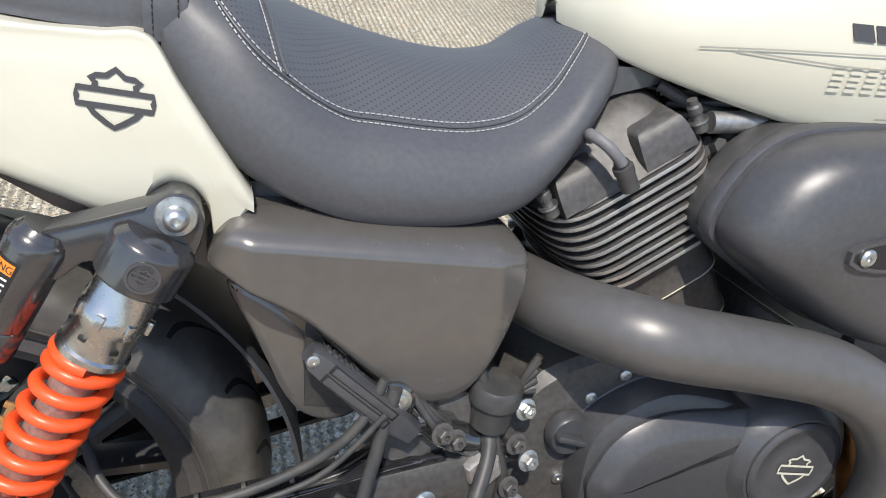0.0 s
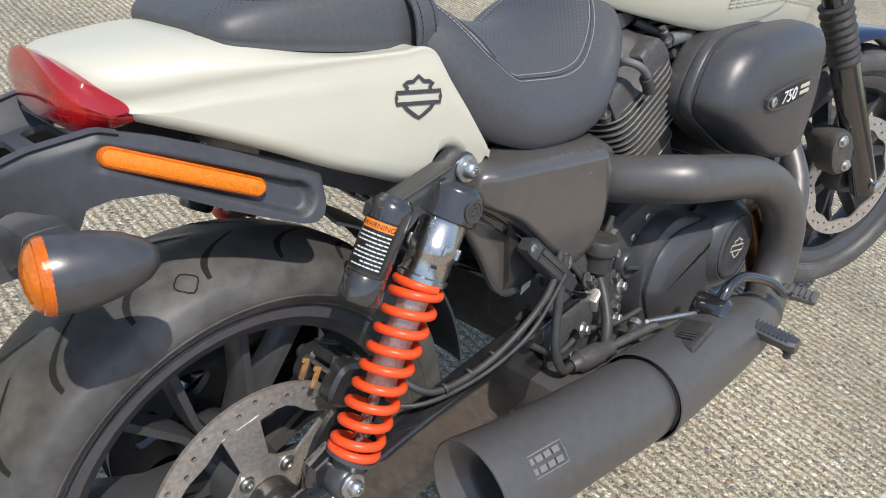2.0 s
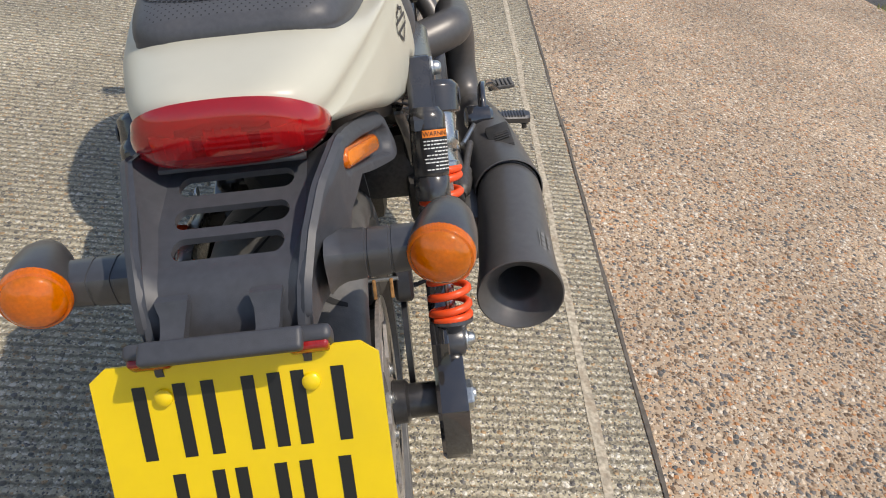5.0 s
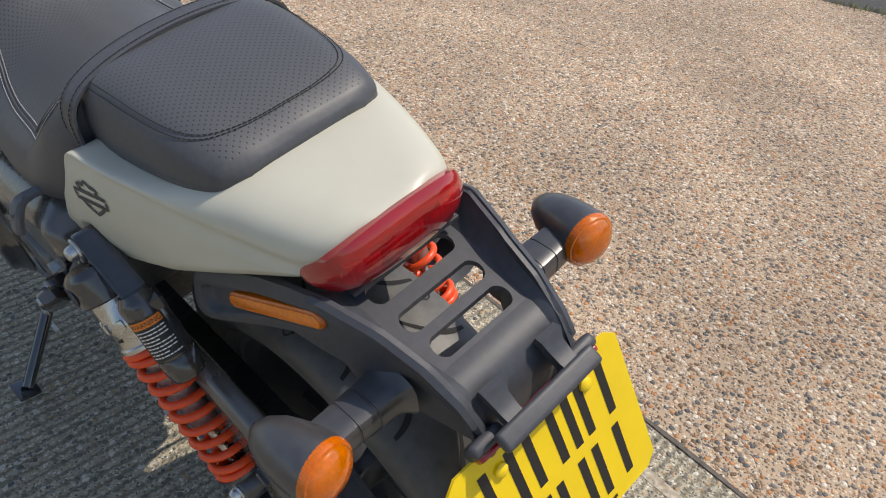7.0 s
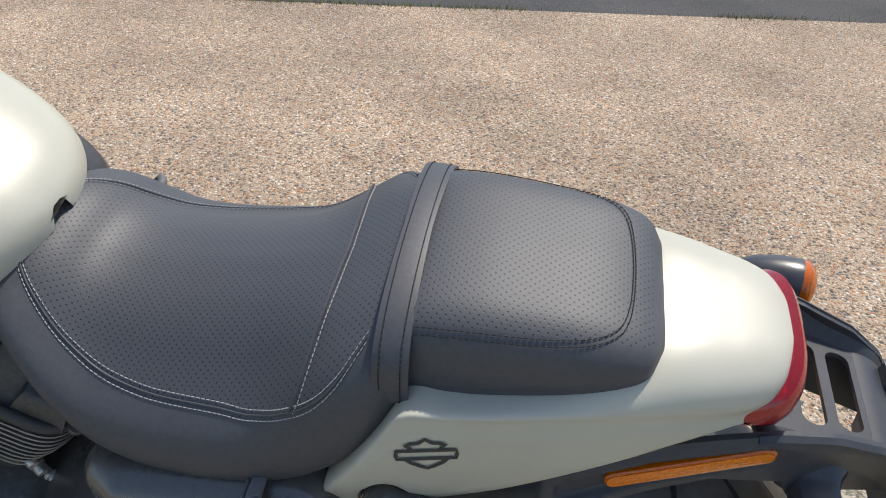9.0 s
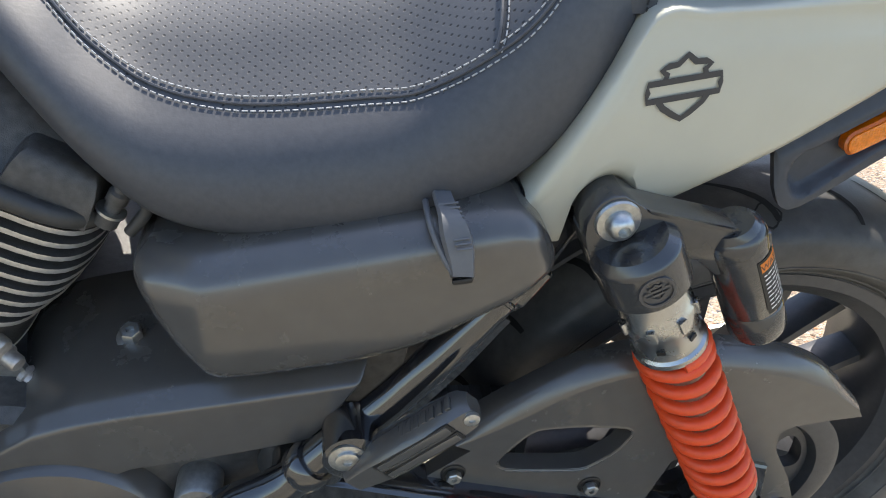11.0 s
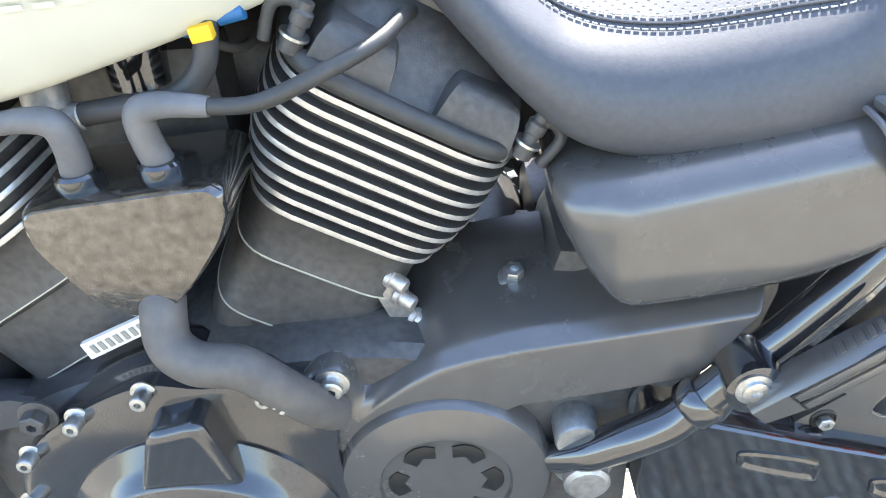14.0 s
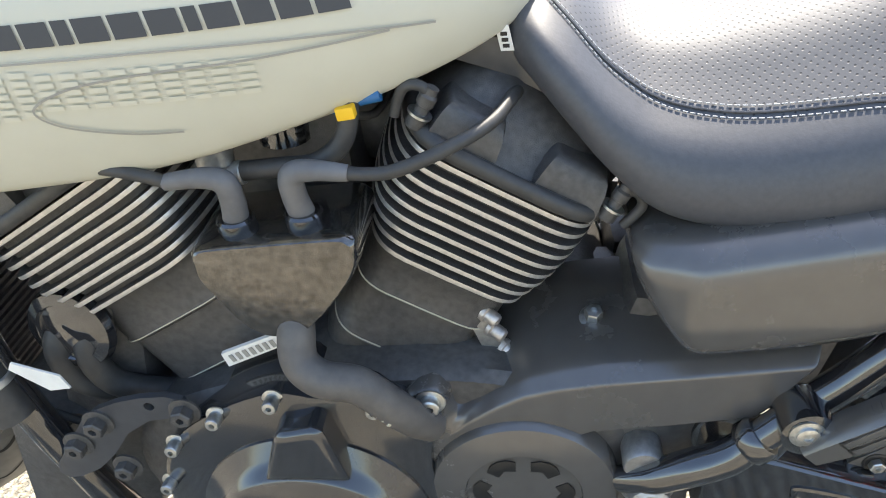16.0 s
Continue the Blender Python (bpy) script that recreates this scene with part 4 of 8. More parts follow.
def wheel(name, c, R, tyre_w, rim_r, label):
    root = new(name)
    root.parent = bike
    root["label"] = label
    w = tyre_w / 2
    prof = [(rim_r + 0.004, -w * 0.72), (rim_r + 0.012, -w * 0.80), (rim_r + (R - rim_r) * 0.32, -w * 0.97), (rim_r + (R - rim_r) * 0.52, -w), (rim_r + (R - rim_r) * 0.72, -w * 0.93), (rim_r + (R - rim_r) * 0.87, -w * 0.70), (R - 0.004, -w * 0.38), (R, 0)]
    prof = [tuple(v)[:2] for v in spline([(a, b, 0) for a, b in prof], 4)]
    prof = prof + [(r, -h) for r, h in prof[-2::-1]]
    prof = prof + [(rim_r - 0.004, w * 0.70), (rim_r - 0.004, -w * 0.70), prof[0]]
    part("tyre", lathe(prof, c, (0, 1, 0), 96), RUBBER, root, "black rubber tyre with grey scuffed shoulders")
    low_ = [(r, abs(h)) for r, h in prof[:13]]
    for f, h in ((0.10, 0.0010), (0.17, 0.0009), (0.34, 0.0009)):
        q = rim_r + (R - rim_r) * f
        y = float(np.interp(q, [v[0] for v in low_], [v[1] for v in low_]))
        for sg in (-1, 1):
            part("sidewall_ring", lathe([(q - 0.0016, sg * (y - 0.001)), (q - 0.0007, sg * (y + h)), (q + 0.0007, sg * (y + h)), (q + 0.0016, sg * (y - 0.001)), (q - 0.0016, sg * (y - 0.001))], c, (0, 1, 0), 96), RUBBER, root)
    rp = []
    for sg in (-1, 1):
        seq = [(rim_r + 0.007, sg * w * 0.74), (rim_r + 0.008, sg * w * 0.79), (rim_r - 0.004, sg * w * 0.80), (rim_r - 0.010, sg * w * 0.74), (rim_r - 0.020, sg * w * 0.66), (rim_r - 0.026, sg * w * 0.4), (rim_r - 0.027, 0)]
        rp += seq if sg < 0 else seq[-2::-1]
    rp = rp + [(rim_r - 0.015, w * 0.4), (rim_r - 0.015, -w * 0.4), rp[0]]
    part("rim", lathe(rp, c, (0, 1, 0), 72), WRINKLE, root, "satin black cast rim")
    for k in range(7):
        sp = bmesh.new()
        for dv in (-1, 1):
            a0 = 2 * math.pi * k / 7 + 0.3
            a1 = a0 + dv * 0.21
            p0 = Vector((math.cos(a0 + dv * 0.12) * 0.040, 0, math.sin(a0 + dv * 0.12) * 0.040))
            p1 = Vector((math.cos(a0 + dv * 0.10) * 0.105, 0, math.sin(a0 + dv * 0.10) * 0.105))
            p2 = Vector((math.cos(a1) * (rim_r - 0.022), 0, math.sin(a1) * (rim_r - 0.022)))
            rings = []
            for p, hw, hy, d in ((p0, 0.010, 0.030, p1 - p0), (p1, 0.007, 0.024, p2 - p0), (p2, 0.009, 0.020, p2 - p1)):
                d = d.normalized()
                t = Vector((-d.z, 0, d.x))
                rings.append([c + p + t * (hw * a) + Vector((0, hy * b, 0)) for a, b in ((-1, -0.5), (-0.6, -1), (0.6, -1), (1, -0.5), (1, 0.5), (0.6, 1), (-0.6, 1), (-1, 0.5))])
            loft(rings, sp)
        part("spoke", sp, WRINKLE, root, "satin black cast split spoke")
    
    part("hub", lathe([(0.0, -0.075), (0.036, -0.075), (0.040, -0.07), (0.044, -0.04), (0.048, 0), (0.044, 0.04), (0.040, 0.07), (0.036, 0.075), (0, 0.075)], c, (0, 1, 0), 32), WRINKLE, root)
    # flat near-black strips on the tread, standing in for shade in its grooves
    gr = bmesh.new()
    rr = lambda y: R - 0.0 - 0.9 * (abs(y) / w) ** 2.4 * (R - rim_r) * 0.32
    for k in range(18):
        for sg in (-1, 1):
            a0 = 2 * math.pi * (k + (0.5 if sg > 0 else 0)) / 22
            pts = []
            for j in range(9):
                u = j / 8
                y = sg * w * (0.08 + 0.72 * u)
                a = a0 + 0.20 * u + 0.06 * math.sin(u * 3)
                pts.append((a, y))
            rowsg = []
            for j, (a, y) in enumerate(pts):
                wd = 0.0052 * (1.0 - 0.5 * abs(2 * j / 8 - 1)) / R
                ys = abs(y) / w
                r = float(np.interp(ys, [h / w for rr_, h in sorted((q for q in [(p[0], abs(p[1])) for p in prof[:29]]), key=lambda q: q[1]) if rr_ > rim_r + 0.5 * (R - rim_r)], [rr_ for rr_, h in sorted((q for q in [(p[0], abs(p[1])) for p in prof[:29]]), key=lambda q: q[1]) if rr_ > rim_r + 0.5 * (R - rim_r)])) + 0.0006
                rowsg.append([gr.verts.new(c + Vector((math.cos(a + dd) * r, y, math.sin(a + dd) * r))) for dd in (-wd, wd)])
            for p, q in zip(rowsg, rowsg[1:]):
                gr.faces.new((p[0], q[0], q[1], p[1]))
    tagged(part("tread_groove_shade", gr, GROOVE, root), "", "", "", "stuff")
    # moulded wear marks on the shoulders, outlined in the same near-black
    half = sorted(((abs(h), r) for r, h in prof[:29] if r > rim_r + 0.5 * (R - rim_r)))
    for sg, a0 in ((-1, 98), (1, 84), (-1, 200), (1, 310)):
        mk, loops = bmesh.new(), []
        for k in (1.0, 0.86):
            ring = []
            for i in range(16):
                q = 2 * math.pi * i / 16
                e = 0.0125 * k * (1 + 0.10 * math.cos(4 * q))
                y = w * 0.72 - e * math.sin(q)
                r = float(np.interp(y, [v[0] for v in half], [v[1] for v in half])) + 0.0007
                ang = radians(a0) + e * math.cos(q) / r
                ring.append(mk.verts.new(c + Vector((r * math.cos(ang), sg * y, r * math.sin(ang)))))
            loops.append(ring)
        for i in range(16):
            mk.faces.new((loops[0][i], loops[0][(i + 1) % 16], loops[1][(i + 1) % 16], loops[1][i]))
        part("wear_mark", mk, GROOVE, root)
    return root


rear_wheel = wheel("rear_wheel", AX, 0.312, 0.180, 0.228, "wide rear tyre on a black cast wheel")


def brake_disc(parent, c, y, r_out, r_in, t=0.005):
    outer = circle(c.x, c.z, r_out, 80)
    inner = [(c.x + (r_in + 0.004 * math.cos(10 * a)) * math.cos(a), c.z + (r_in + 0.004 * math.cos(10 * a)) * math.sin(a)) for a in (2 * math.pi * i / 60 for i in range(60))][::-1]
    holes = []
    for i in range(40):
        a = 2 * math.pi * i / 40
        r = r_in + (r_out - r_in) * (0.30, 0.70, 0.5)[i % 3]
        holes.append(circle(c.x + r * math.cos(a), c.z + r * math.sin(a), 0.0036, 8)[::-1])
    return part("brake_disc", plate(outer, [inner] + holes, y - t / 2, y + t / 2), STEEL, parent, "drilled steel brake disc with brown film", 30)


disc = brake_disc(rear_wheel, AX, -0.0855, 0.149, 0.117)
car_ = []
for k in range(5):
    a0 = 2 * math.pi * k / 5 + 0.5
    for da, r in ((-0.52, 0.056), (-0.30, 0.062), (-0.20, 0.121), (0.20, 0.121), (0.30, 0.062)):
        car_.append((AX.x + math.cos(a0 + da) * r, AX.z + math.sin(a0 + da) * r))
part("disc_carrier", plate(car_, [circle(AX.x, AX.z, 0.030, 24)[::-1]], -0.0890, -0.0840), STEEL, rear_wheel, "steel disc carrier with five arms", 30)
for k in range(5):
    a0 = 2 * math.pi * k / 5 + 0.9
    bolt(rear_wheel, (AX.x + math.cos(a0) * 0.046, -0.0890, AX.z + math.sin(a0) * 0.046), (0, -1, 0), 0.007, 0.005, ZINC, "", False)
# belt pulley
pulley = part("belt_pulley", lathe([(0.088, 0.088), (0.115, 0.088), (0.118, 0.086), (0.118, 0.090), (0.113, 0.092), (0.113, 0.116), (0.118, 0.118), (0.118, 0.122), (0.110, 0.124), (0.094, 0.122), (0.090, 0.116), (0.088, 0.088)], AX, (0, 1, 0), 72), WRINKLE, rear_wheel, "black belt pulley with open windows")
windows = []
for k in range(5):
    a0 = 2 * math.pi * k / 5 + 0.2
    windows.append(rounded([(AX.x + r * math.cos(a0 + d), AX.z + r * math.sin(a0 + d)) for r, d in ((0.046, -0.26), (0.082, -0.42), (0.086, 0.0), (0.082, 0.42), (0.046, 0.26))], 2)[::-1])
part("pulley_web", plate(circle(AX.x, AX.z, 0.0925, 60), windows, 0.098, 0.112), WRINKLE, pulley)
part("pulley_hub", lathe([(0, 0.085), (0.040, 0.085), (0.040, 0.118), (0.034, 0.124), (0.024, 0.126), (0.024, 0.150), (0, 0.150)], AX, (0, 1, 0), 32), WRINKLE, pulley)

# axle, nuts, adjusters
part("axle", lathe([(0, -0.185), (0.011, -0.185), (0.011, 0.185), (0, 0.185)], AX, (0, 1, 0), 20), ZINC, bike)
for _, s in SIDES:
    p = Vector((0.017, 0.191, 0.298)) if s > 0 else Vector((AX.x, -0.182, AX.z))
    n = part("axle_nut", lathe([(0.0, 0.003), (0.0200, 0.003), (0.0205, 0.005), (0.0205, 0.015), (0.0180, 0.018), (0.0, 0.018)], p, (0, s, 0), 6), ZINC, bike, "large zinc axle nut", 20)
    part("washer", lathe([(0, -0.003), (0.0245, -0.003), (0.0255, -0.001), (0.0255, 0.002), (0.024, 0.0035), (0, 0.0035)], p, (0, s, 0), 36), YZINC, n, "yellowed zinc washer")
    part("stud_end", lathe([(0, 0.012), (0.0095, 0.012), (0.0095, 0.020), (0.0085, 0.0215), (0, 0.0215)], p, (0, s, 0), 20), ZINC, n)

# ---- swingarm ---------------------------------------------------------------
swing = new("swingarm")
swing.parent = bike
for _, s in SIDES:
    arm = [(-0.062, 0.345), (-0.024, 0.353), (0.15, 0.380), (0.33, 0.408), (0.42, 0.426), (0.47, 0.432), (0.475, 0.365), (0.43, 0.330), (0.24, 0.292), (0.06, 0.258), (-0.05, 0.248), (-0.066, 0.262)]
    if s > 0:
        arm = [(-0.064, 0.296), (-0.050, 0.307), (0.15, 0.351), (0.24, 0.374), (0.33, 0.402), (0.42, 0.433), (0.47, 0.446), (0.475, 0.345), (0.43, 0.290), (0.24, 0.240), (0.06, 0.200), (-0.05, 0.182), (-0.066, 0.195)]
    part("arm", shell(rounded(arm, 1, 0.12), [(0.004, s * 0.150), (0.0, s * 0.155), (0.0, s * 0.186), (0.003, s * 0.190)]), GLOSS, swing, "gloss black box-section swingarm")
    if s > 0:
        for cx, cz in ((0.358, 0.384), (0.240, 0.340), (0.120, 0.314)):
            o = [(v.x, v.y) for v in spline([(cx - 0.034, cz - 0.018, 0), (cx - 0.028, cz + 0.0, 0), (cx + 0.03, cz + 0.016, 0), (cx + 0.036, cz + 0.006, 0), (cx + 0.028, cz - 0.006, 0), (cx - 0.026, cz - 0.024, 0)], 5, True)]
            part("recess", shell(o, [(0.0, 0.188), (0.0, 0.1915), (0.003, 0.1925), (0.006, 0.1905), (0.008, 0.189)]), GLOSS, swing)
part("cross_member", sweep([(0.45, -0.17, 0.44), (0.45, 0.17, 0.44)], 0.032, 20, None, 0), GLOSS, swing)
part("pivot_nut", lathe([(0, 0), (0.024, 0), (0.024, 0.010), (0.0185, 0.012), (0.0185, 0.028), (0.015, 0.031), (0, 0.031)], (0.520, 0.184, 0.398), (0, 1, 0), 24), SILVERC, swing, "silver swingarm pivot nut")
part("pivot_boss", lathe([(0, 0), (0.018, 0), (0.018, 0.030), (0.0165, 0.033), (0, 0.033)], (0.526, 0.165, 0.430), (0, 1, 0), 24), SILVERC, swing, "silver spacer on the pivot")


# ---- shocks -----------------------------------------------------------------
def shock(s):
    root = new("rear_shock")
    root.parent = bike
    root["label"] = "piggyback rear shock with orange coil spring"
    top, low = Vector((0.2335, s * 0.190, 0.683)), Vector((0.0505, s * 0.180, 0.367)) if s < 0 else Vector((0.0545, 0.180, 0.365))
    u = (low - top).normalized()
    back = Vector((u.z, 0, -u.x)).normalized()
    o = Vector((0, s, 0))
    at = lambda d, b=0.0, y=0.0: top + u * d + back * b + o * y
    # head casting: eye, collar and bridge to the reservoir
    out = [at(d, b) for d, b in ((0.030, -0.0315), (0.012, -0.0295), (0.002, -0.0272), (-0.007, -0.0230), (-0.0145, -0.0160), (-0.0185, -0.0080), (-0.0188, -0.0005), (-0.0150, 0.0075), (-0.007, 0.0125), (0.0035, 0.0180), (0.0285, 0.0440), (0.0531, 0.0704), (0.060, 0.079), (0.062, 0.086), (0.067, 0.0905), (0.080, 0.0890), (0.086, 0.070), (0.084, 0.046), (0.072, 0.0405), (0.063, 0.0368), (0.0595, 0.0325), (0.060, 0.026), (0.050, 0.010))]
    head = part("shock_head", shell([(p.x, p.z) for p in out], [(0.003, top.y - s * 0.034), (0.0, top.y - s * 0.030), (0.0, top.y - s * 0.0045), (0.0009, top.y - s * 0.0028), (0.0020, top.y - s * 0.0022)]), ENAMEL2, root, "satin black shock head casting with a bridge", 30)
    rim_o = [(p.x, p.z) for p in out[9:13]]
    part("bridge_lip", loft([[(x + back.x * a + u.x * b * -1, top.y - s * y, z + back.z * a - u.z * b) for a, b, y in ((0, 0.0006, 0.004), (0, 0.0006, 0.0008), (0, -0.0026, 0.0008), (0, -0.0034, 0.004))] for x, z in rim_o]), ENAMEL2, head)
    part("collar", lathe([(0.0, 0.0165), (0.0245, 0.0165), (0.0298, 0.0215), (0.0312, 0.0235), (0.0316, 0.0255), (0.0316, 0.0555), (0.0300, 0.0575), (0, 0.0575)], top + o * 0.002, u, 48), ENAMEL2, head, "", 25)
    part("reservoir_neck", lathe([(0, 0.022), (0.014, 0.023), (0.0208, 0.028), (0.0228, 0.034), (0.0228, 0.040), (0, 0.040)], at(0.030, 0.068, -0.012), u, 36), ENAMEL2, head)
    rc = at(0.036, 0.068, -0.006)
    part("reservoir", lathe([(0, 0.016), (0.016, 0.016), (0.0215, 0.024), (0.0225, 0.03), (0.0225, 0.098), (0.021, 0.100), (0.0225, 0.102), (0.0225, 0.125), (0.0205, 0.1295), (0, 0.1305)], rc - o * 0.006, u, 32), ENAMEL2, root, "gloss black shock reservoir with a warning label")
    # warning label: an orange band with its word, and grey bars for the small print
    def on_can(a, b, r=0.0229):
        ang = a / r
        d = (o * math.cos(ang) + back * math.sin(ang) * 1.0)
        return rc - o * 0.006 + u * b + d * r
    lab = bmesh.new()
    rows_ = [[lab.verts.new(on_can(0.004 + 0.042 * i / 12, 0.042 + 0.054 * j)) for i in range(13)] for j in (0, 1)]
    for i in range(12):
        lab.faces.new((rows_[0][i], rows_[0][i + 1], rows_[1][i + 1], rows_[1][i]))
    sticker = part("warning_label", lab, INK, root, "black label with orange warning band")
    lb = bmesh.new()
    rows_ = [[lb.verts.new(on_can(0.006 + 0.038 * i / 12, z, 0.0232)) for i in range(13)] for z in (0.044, 0.053)]
    for i in range(12):
        lb.faces.new((rows_[0][i], rows_[0][i + 1], rows_[1][i + 1], rows_[1][i]))
    part("warning_band", lb, ORANGEP, sticker, "orange band")
    tx = bmesh.new()
    for j in range(9):
        z = 0.0565 + 0.0043 * j
        x0 = 0.007
        end = 0.043 if j % 4 < 3 else 0.030
        while x0 < end - 0.002:
            x1 = min(x0 + random.uniform(0.0022, 0.0062), end)
            tx.faces.new([tx.verts.new(on_can(a, b, 0.0232)) for a, b in ((x0, z), (x1, z), (x1, z + 0.0015), (x0, z + 0.0015))])
            x0 = x1 + 0.0011
    part("small_print", tx, WHITEP, sticker, "white bars of small print")
    tc = bpy.data.curves.new("warning_word", "FONT")
    tc.body, tc.size, tc.align_x = "WARNING", 0.0078, "CENTER"
    tm = bpy.data.meshes.new_from_object(bpy.data.objects.new("tmp", tc))
    for v in tm.vertices:
        x, y = v.co.x, v.co.y
        v.co = on_can(0.025 + x * s, 0.0513 - y, 0.0235)
    tm.materials.append(INK)
    word = new("warning_word", tm)
    word.parent = sticker
    # chrome sleeve and its lugs
    sl = part("sleeve", lathe([(0.0, 0.050), (0.0258, 0.050), (0.0258, 0.082), (0.0272, 0.084), (0.0272, 0.098), (0.0258, 0.100), (0.0262, 0.120), (0.0285, 0.122), (0.0285, 0.127), (0, 0.127)], top, u, 36), CHROME, root, "chrome preload sleeve")
    for a in (0.35, 1.1, -0.5, 2.4, 3.4, -1.4):
        lug = bmesh.new()
        d = o * math.cos(a) + back * math.sin(a)
        block(lug, frame_of(top + u * 0.089 + d * 0.0276, d, u), (0.005, 0.007, 0.012), 0.0015)
        part("lug", lug, CHROME, sl)
    for a, h in ((0.55, 0.108), (-0.45, 0.110), (1.5, 0.107)):
        d = o * math.cos(a) + back * math.sin(a)
        part("slot", block(bmesh.new(), frame_of(top + u * h + d * 0.0259, d, u), (0.002, 0.0065, 0.0036), 0.0005), INK, sl)
    # spring
    coil, turns, n = [], 10.4, 10.4 * 22
    for i in range(int(n) + 1):
        f = i / int(n)
        w = f * turns
        pitch = 0.131 + 0.007 * w / 0.9 if w < 0.9 else 0.138 + 0.188 * (w - 0.9) / 8.6 if w < 9.5 else 0.326 + 0.007 * (w - 9.5) / 0.9
        a = 2 * math.pi * turns * f
        r = 0.0254
        coil.append(top + u * pitch + (o * math.cos(a) + back * math.sin(a)) * r)
    part("spring", sweep(coil, 0.0054, 12, None, 0), ORANGE, root, "bright orange coil spring")
    part("damper_body", lathe([(0, 0.13), (0.017, 0.13), (0.017, 0.255), (0.015, 0.258), (0, 0.258)], top, u, 24), STEEL, root)
    part("damper_rod", lathe([(0, 0.25), (0.0065, 0.25), (0.0065, 0.35), (0, 0.35)], top, u, 16), CHROME, root)
    part("spring_seat", lathe([(0, 0.334), (0.030, 0.334), (0.030, 0.339), (0.022, 0.344), (0.016, 0.356), (0, 0.356)], top, u, 28), BLACKP, root)
    part("lower_eye", lathe([(0, -0.018), (0.020, -0.018), (0.022, -0.015), (0.022, 0.012), (0.019, 0.016), (0, 0.016)], low, o, 24), BLACKP, root)
    # bolts
    for p, r, y in ((top - u * 0.001 - back * 0.0035, 0.0098, -0.002), (low, 0.0095, 0.016)):
        bm = lathe([(0, 0), (r * 1.55, 0), (r * 1.6, 0.002), (r * 1.5, 0.004), (r, 0.0045), (r * 1.0, 0.006), (r * 0.86, 0.012), (r * 0.6, 0.0145), (r * 0.42, 0.015), (r * 0.40, 0.010), (0, 0.010)], p + o * y, o, 30)
        part("bolt", bm, ZINC, root, "zinc torx bolt with a wide washer")
    # round cast emblem
    pm = at(0.0395, 0.0) + o * 0.0334
    part("cast_emblem", lathe([(0.0125, -0.001), (0.0125, 0.0012), (0.0105, 0.0012), (0.0105, 0.0)], pm, o, 28), BLACKP, head)
    em = emblem(lambda a, b: pm + o * 0.0010 + (back * -1 * a * s * -1) + u * -b, 0.017, 0.0016)
    part("emblem", em, BLACKP, head)
    return root


for _, s in SIDES:
    shock(s)
    part("lower_mount", shell([(0.012, 0.352), (0.02, 0.392), (0.05, 0.402), (0.075, 0.372), (0.09, 0.345), (0.03, 0.33)], [(0.002, s * 0.150), (0, s * 0.153), (0, s * 0.172), (0.002, s * 0.174)]), GLOSS, swing)

# ---- right side cover and left battery cover -------------------------------
cov = [(0.252, 0.640), (0.275, 0.674), (0.300, 0.678), (0.40, 0.6655), (0.49, 0.6545), (0.518, 0.651), (0.534, 0.628), (0.528, 0.584), (0.494, 0.512), (0.476, 0.490), (0.452, 0.484), (0.424, 0.491), (0.345, 0.575), (0.330, 0.590), (0.27, 0.626)]


def side_face(x, z):
    return -(0.196 - 2.6 * soft(z - 0.662 + 0.122 * (x - 0.298), 0.012) - 0.55 * soft(0.288 - x) - 0.45 * soft(x - 0.500) - 0.10 * soft(0.56 - z, 0.02))


part("side_cover", moulded(rounded(cov, 2), side_face, -0.10, 0.006, 60, 48, None, lambda x: 0.662 - 0.122 * (x - 0.298)), COVERP, bike, "satin dark grey side cover", 70)
lcov = [(0.300, 0.691), (0.36, 0.680), (0.44, 0.6647), (0.505, 0.6525), (0.535, 0.6468), (0.546, 0.634), (0.532, 0.600), (0.505, 0.560), (0.488, 0.553), (0.381, 0.570), (0.33, 0.600), (0.281, 0.630), (0.266, 0.645), (0.280, 0.674)]


def bat_face(x, z):
    return 0.226 - 2.6 * soft(z - 0.688 + 0.19 * (x - 0.291), 0.026) - 0.55 * soft(x - 0.500, 0.008) - 0.35 * soft(0.292 - x, 0.006) - 0.20 * soft(0.592 - z - 0.05 * (x - 0.4), 0.006)


bat = part("battery_cover", moulded(rounded(lcov, 2, 0.22), bat_face, 0.08, 0.013, 60, 48, None, lambda x: 0.688 - 0.19 * (x - 0.291)), COVERP, bike, "satin dark grey battery cover with rounded edges", 70)
bat.location = (0.004, -0.021, 0.004)
# rubber latch
lt = bmesh.new()
lrow = []
for x, y, z, w in ((0.3515, 0.190, 0.6945, 0.0068), (0.351, 0.210, 0.6955, 0.0070), (0.350, 0.219, 0.6945, 0.0075), (0.3485, 0.224, 0.6915, 0.0092), (0.347, 0.228, 0.6865, 0.0102), (0.3455, 0.232, 0.680, 0.0098), (0.344, 0.236, 0.671, 0.0084), (0.343, 0.239, 0.663, 0.0078)):
    lrow.append([(x - w, y, z - 0.001), (x - w * 0.8, y + 0.003, z + 0.003), (x + w * 0.8, y + 0.003, z + 0.004), (x + w, y, z + 0.002), (x + w * 0.8, y - 0.005, z - 0.004), (x - w * 0.8, y - 0.005, z - 0.004)])
loft(lrow, lt)
latch = part("latch", lt, BOOT, bat, "grey rubber latch with ribbed grip")
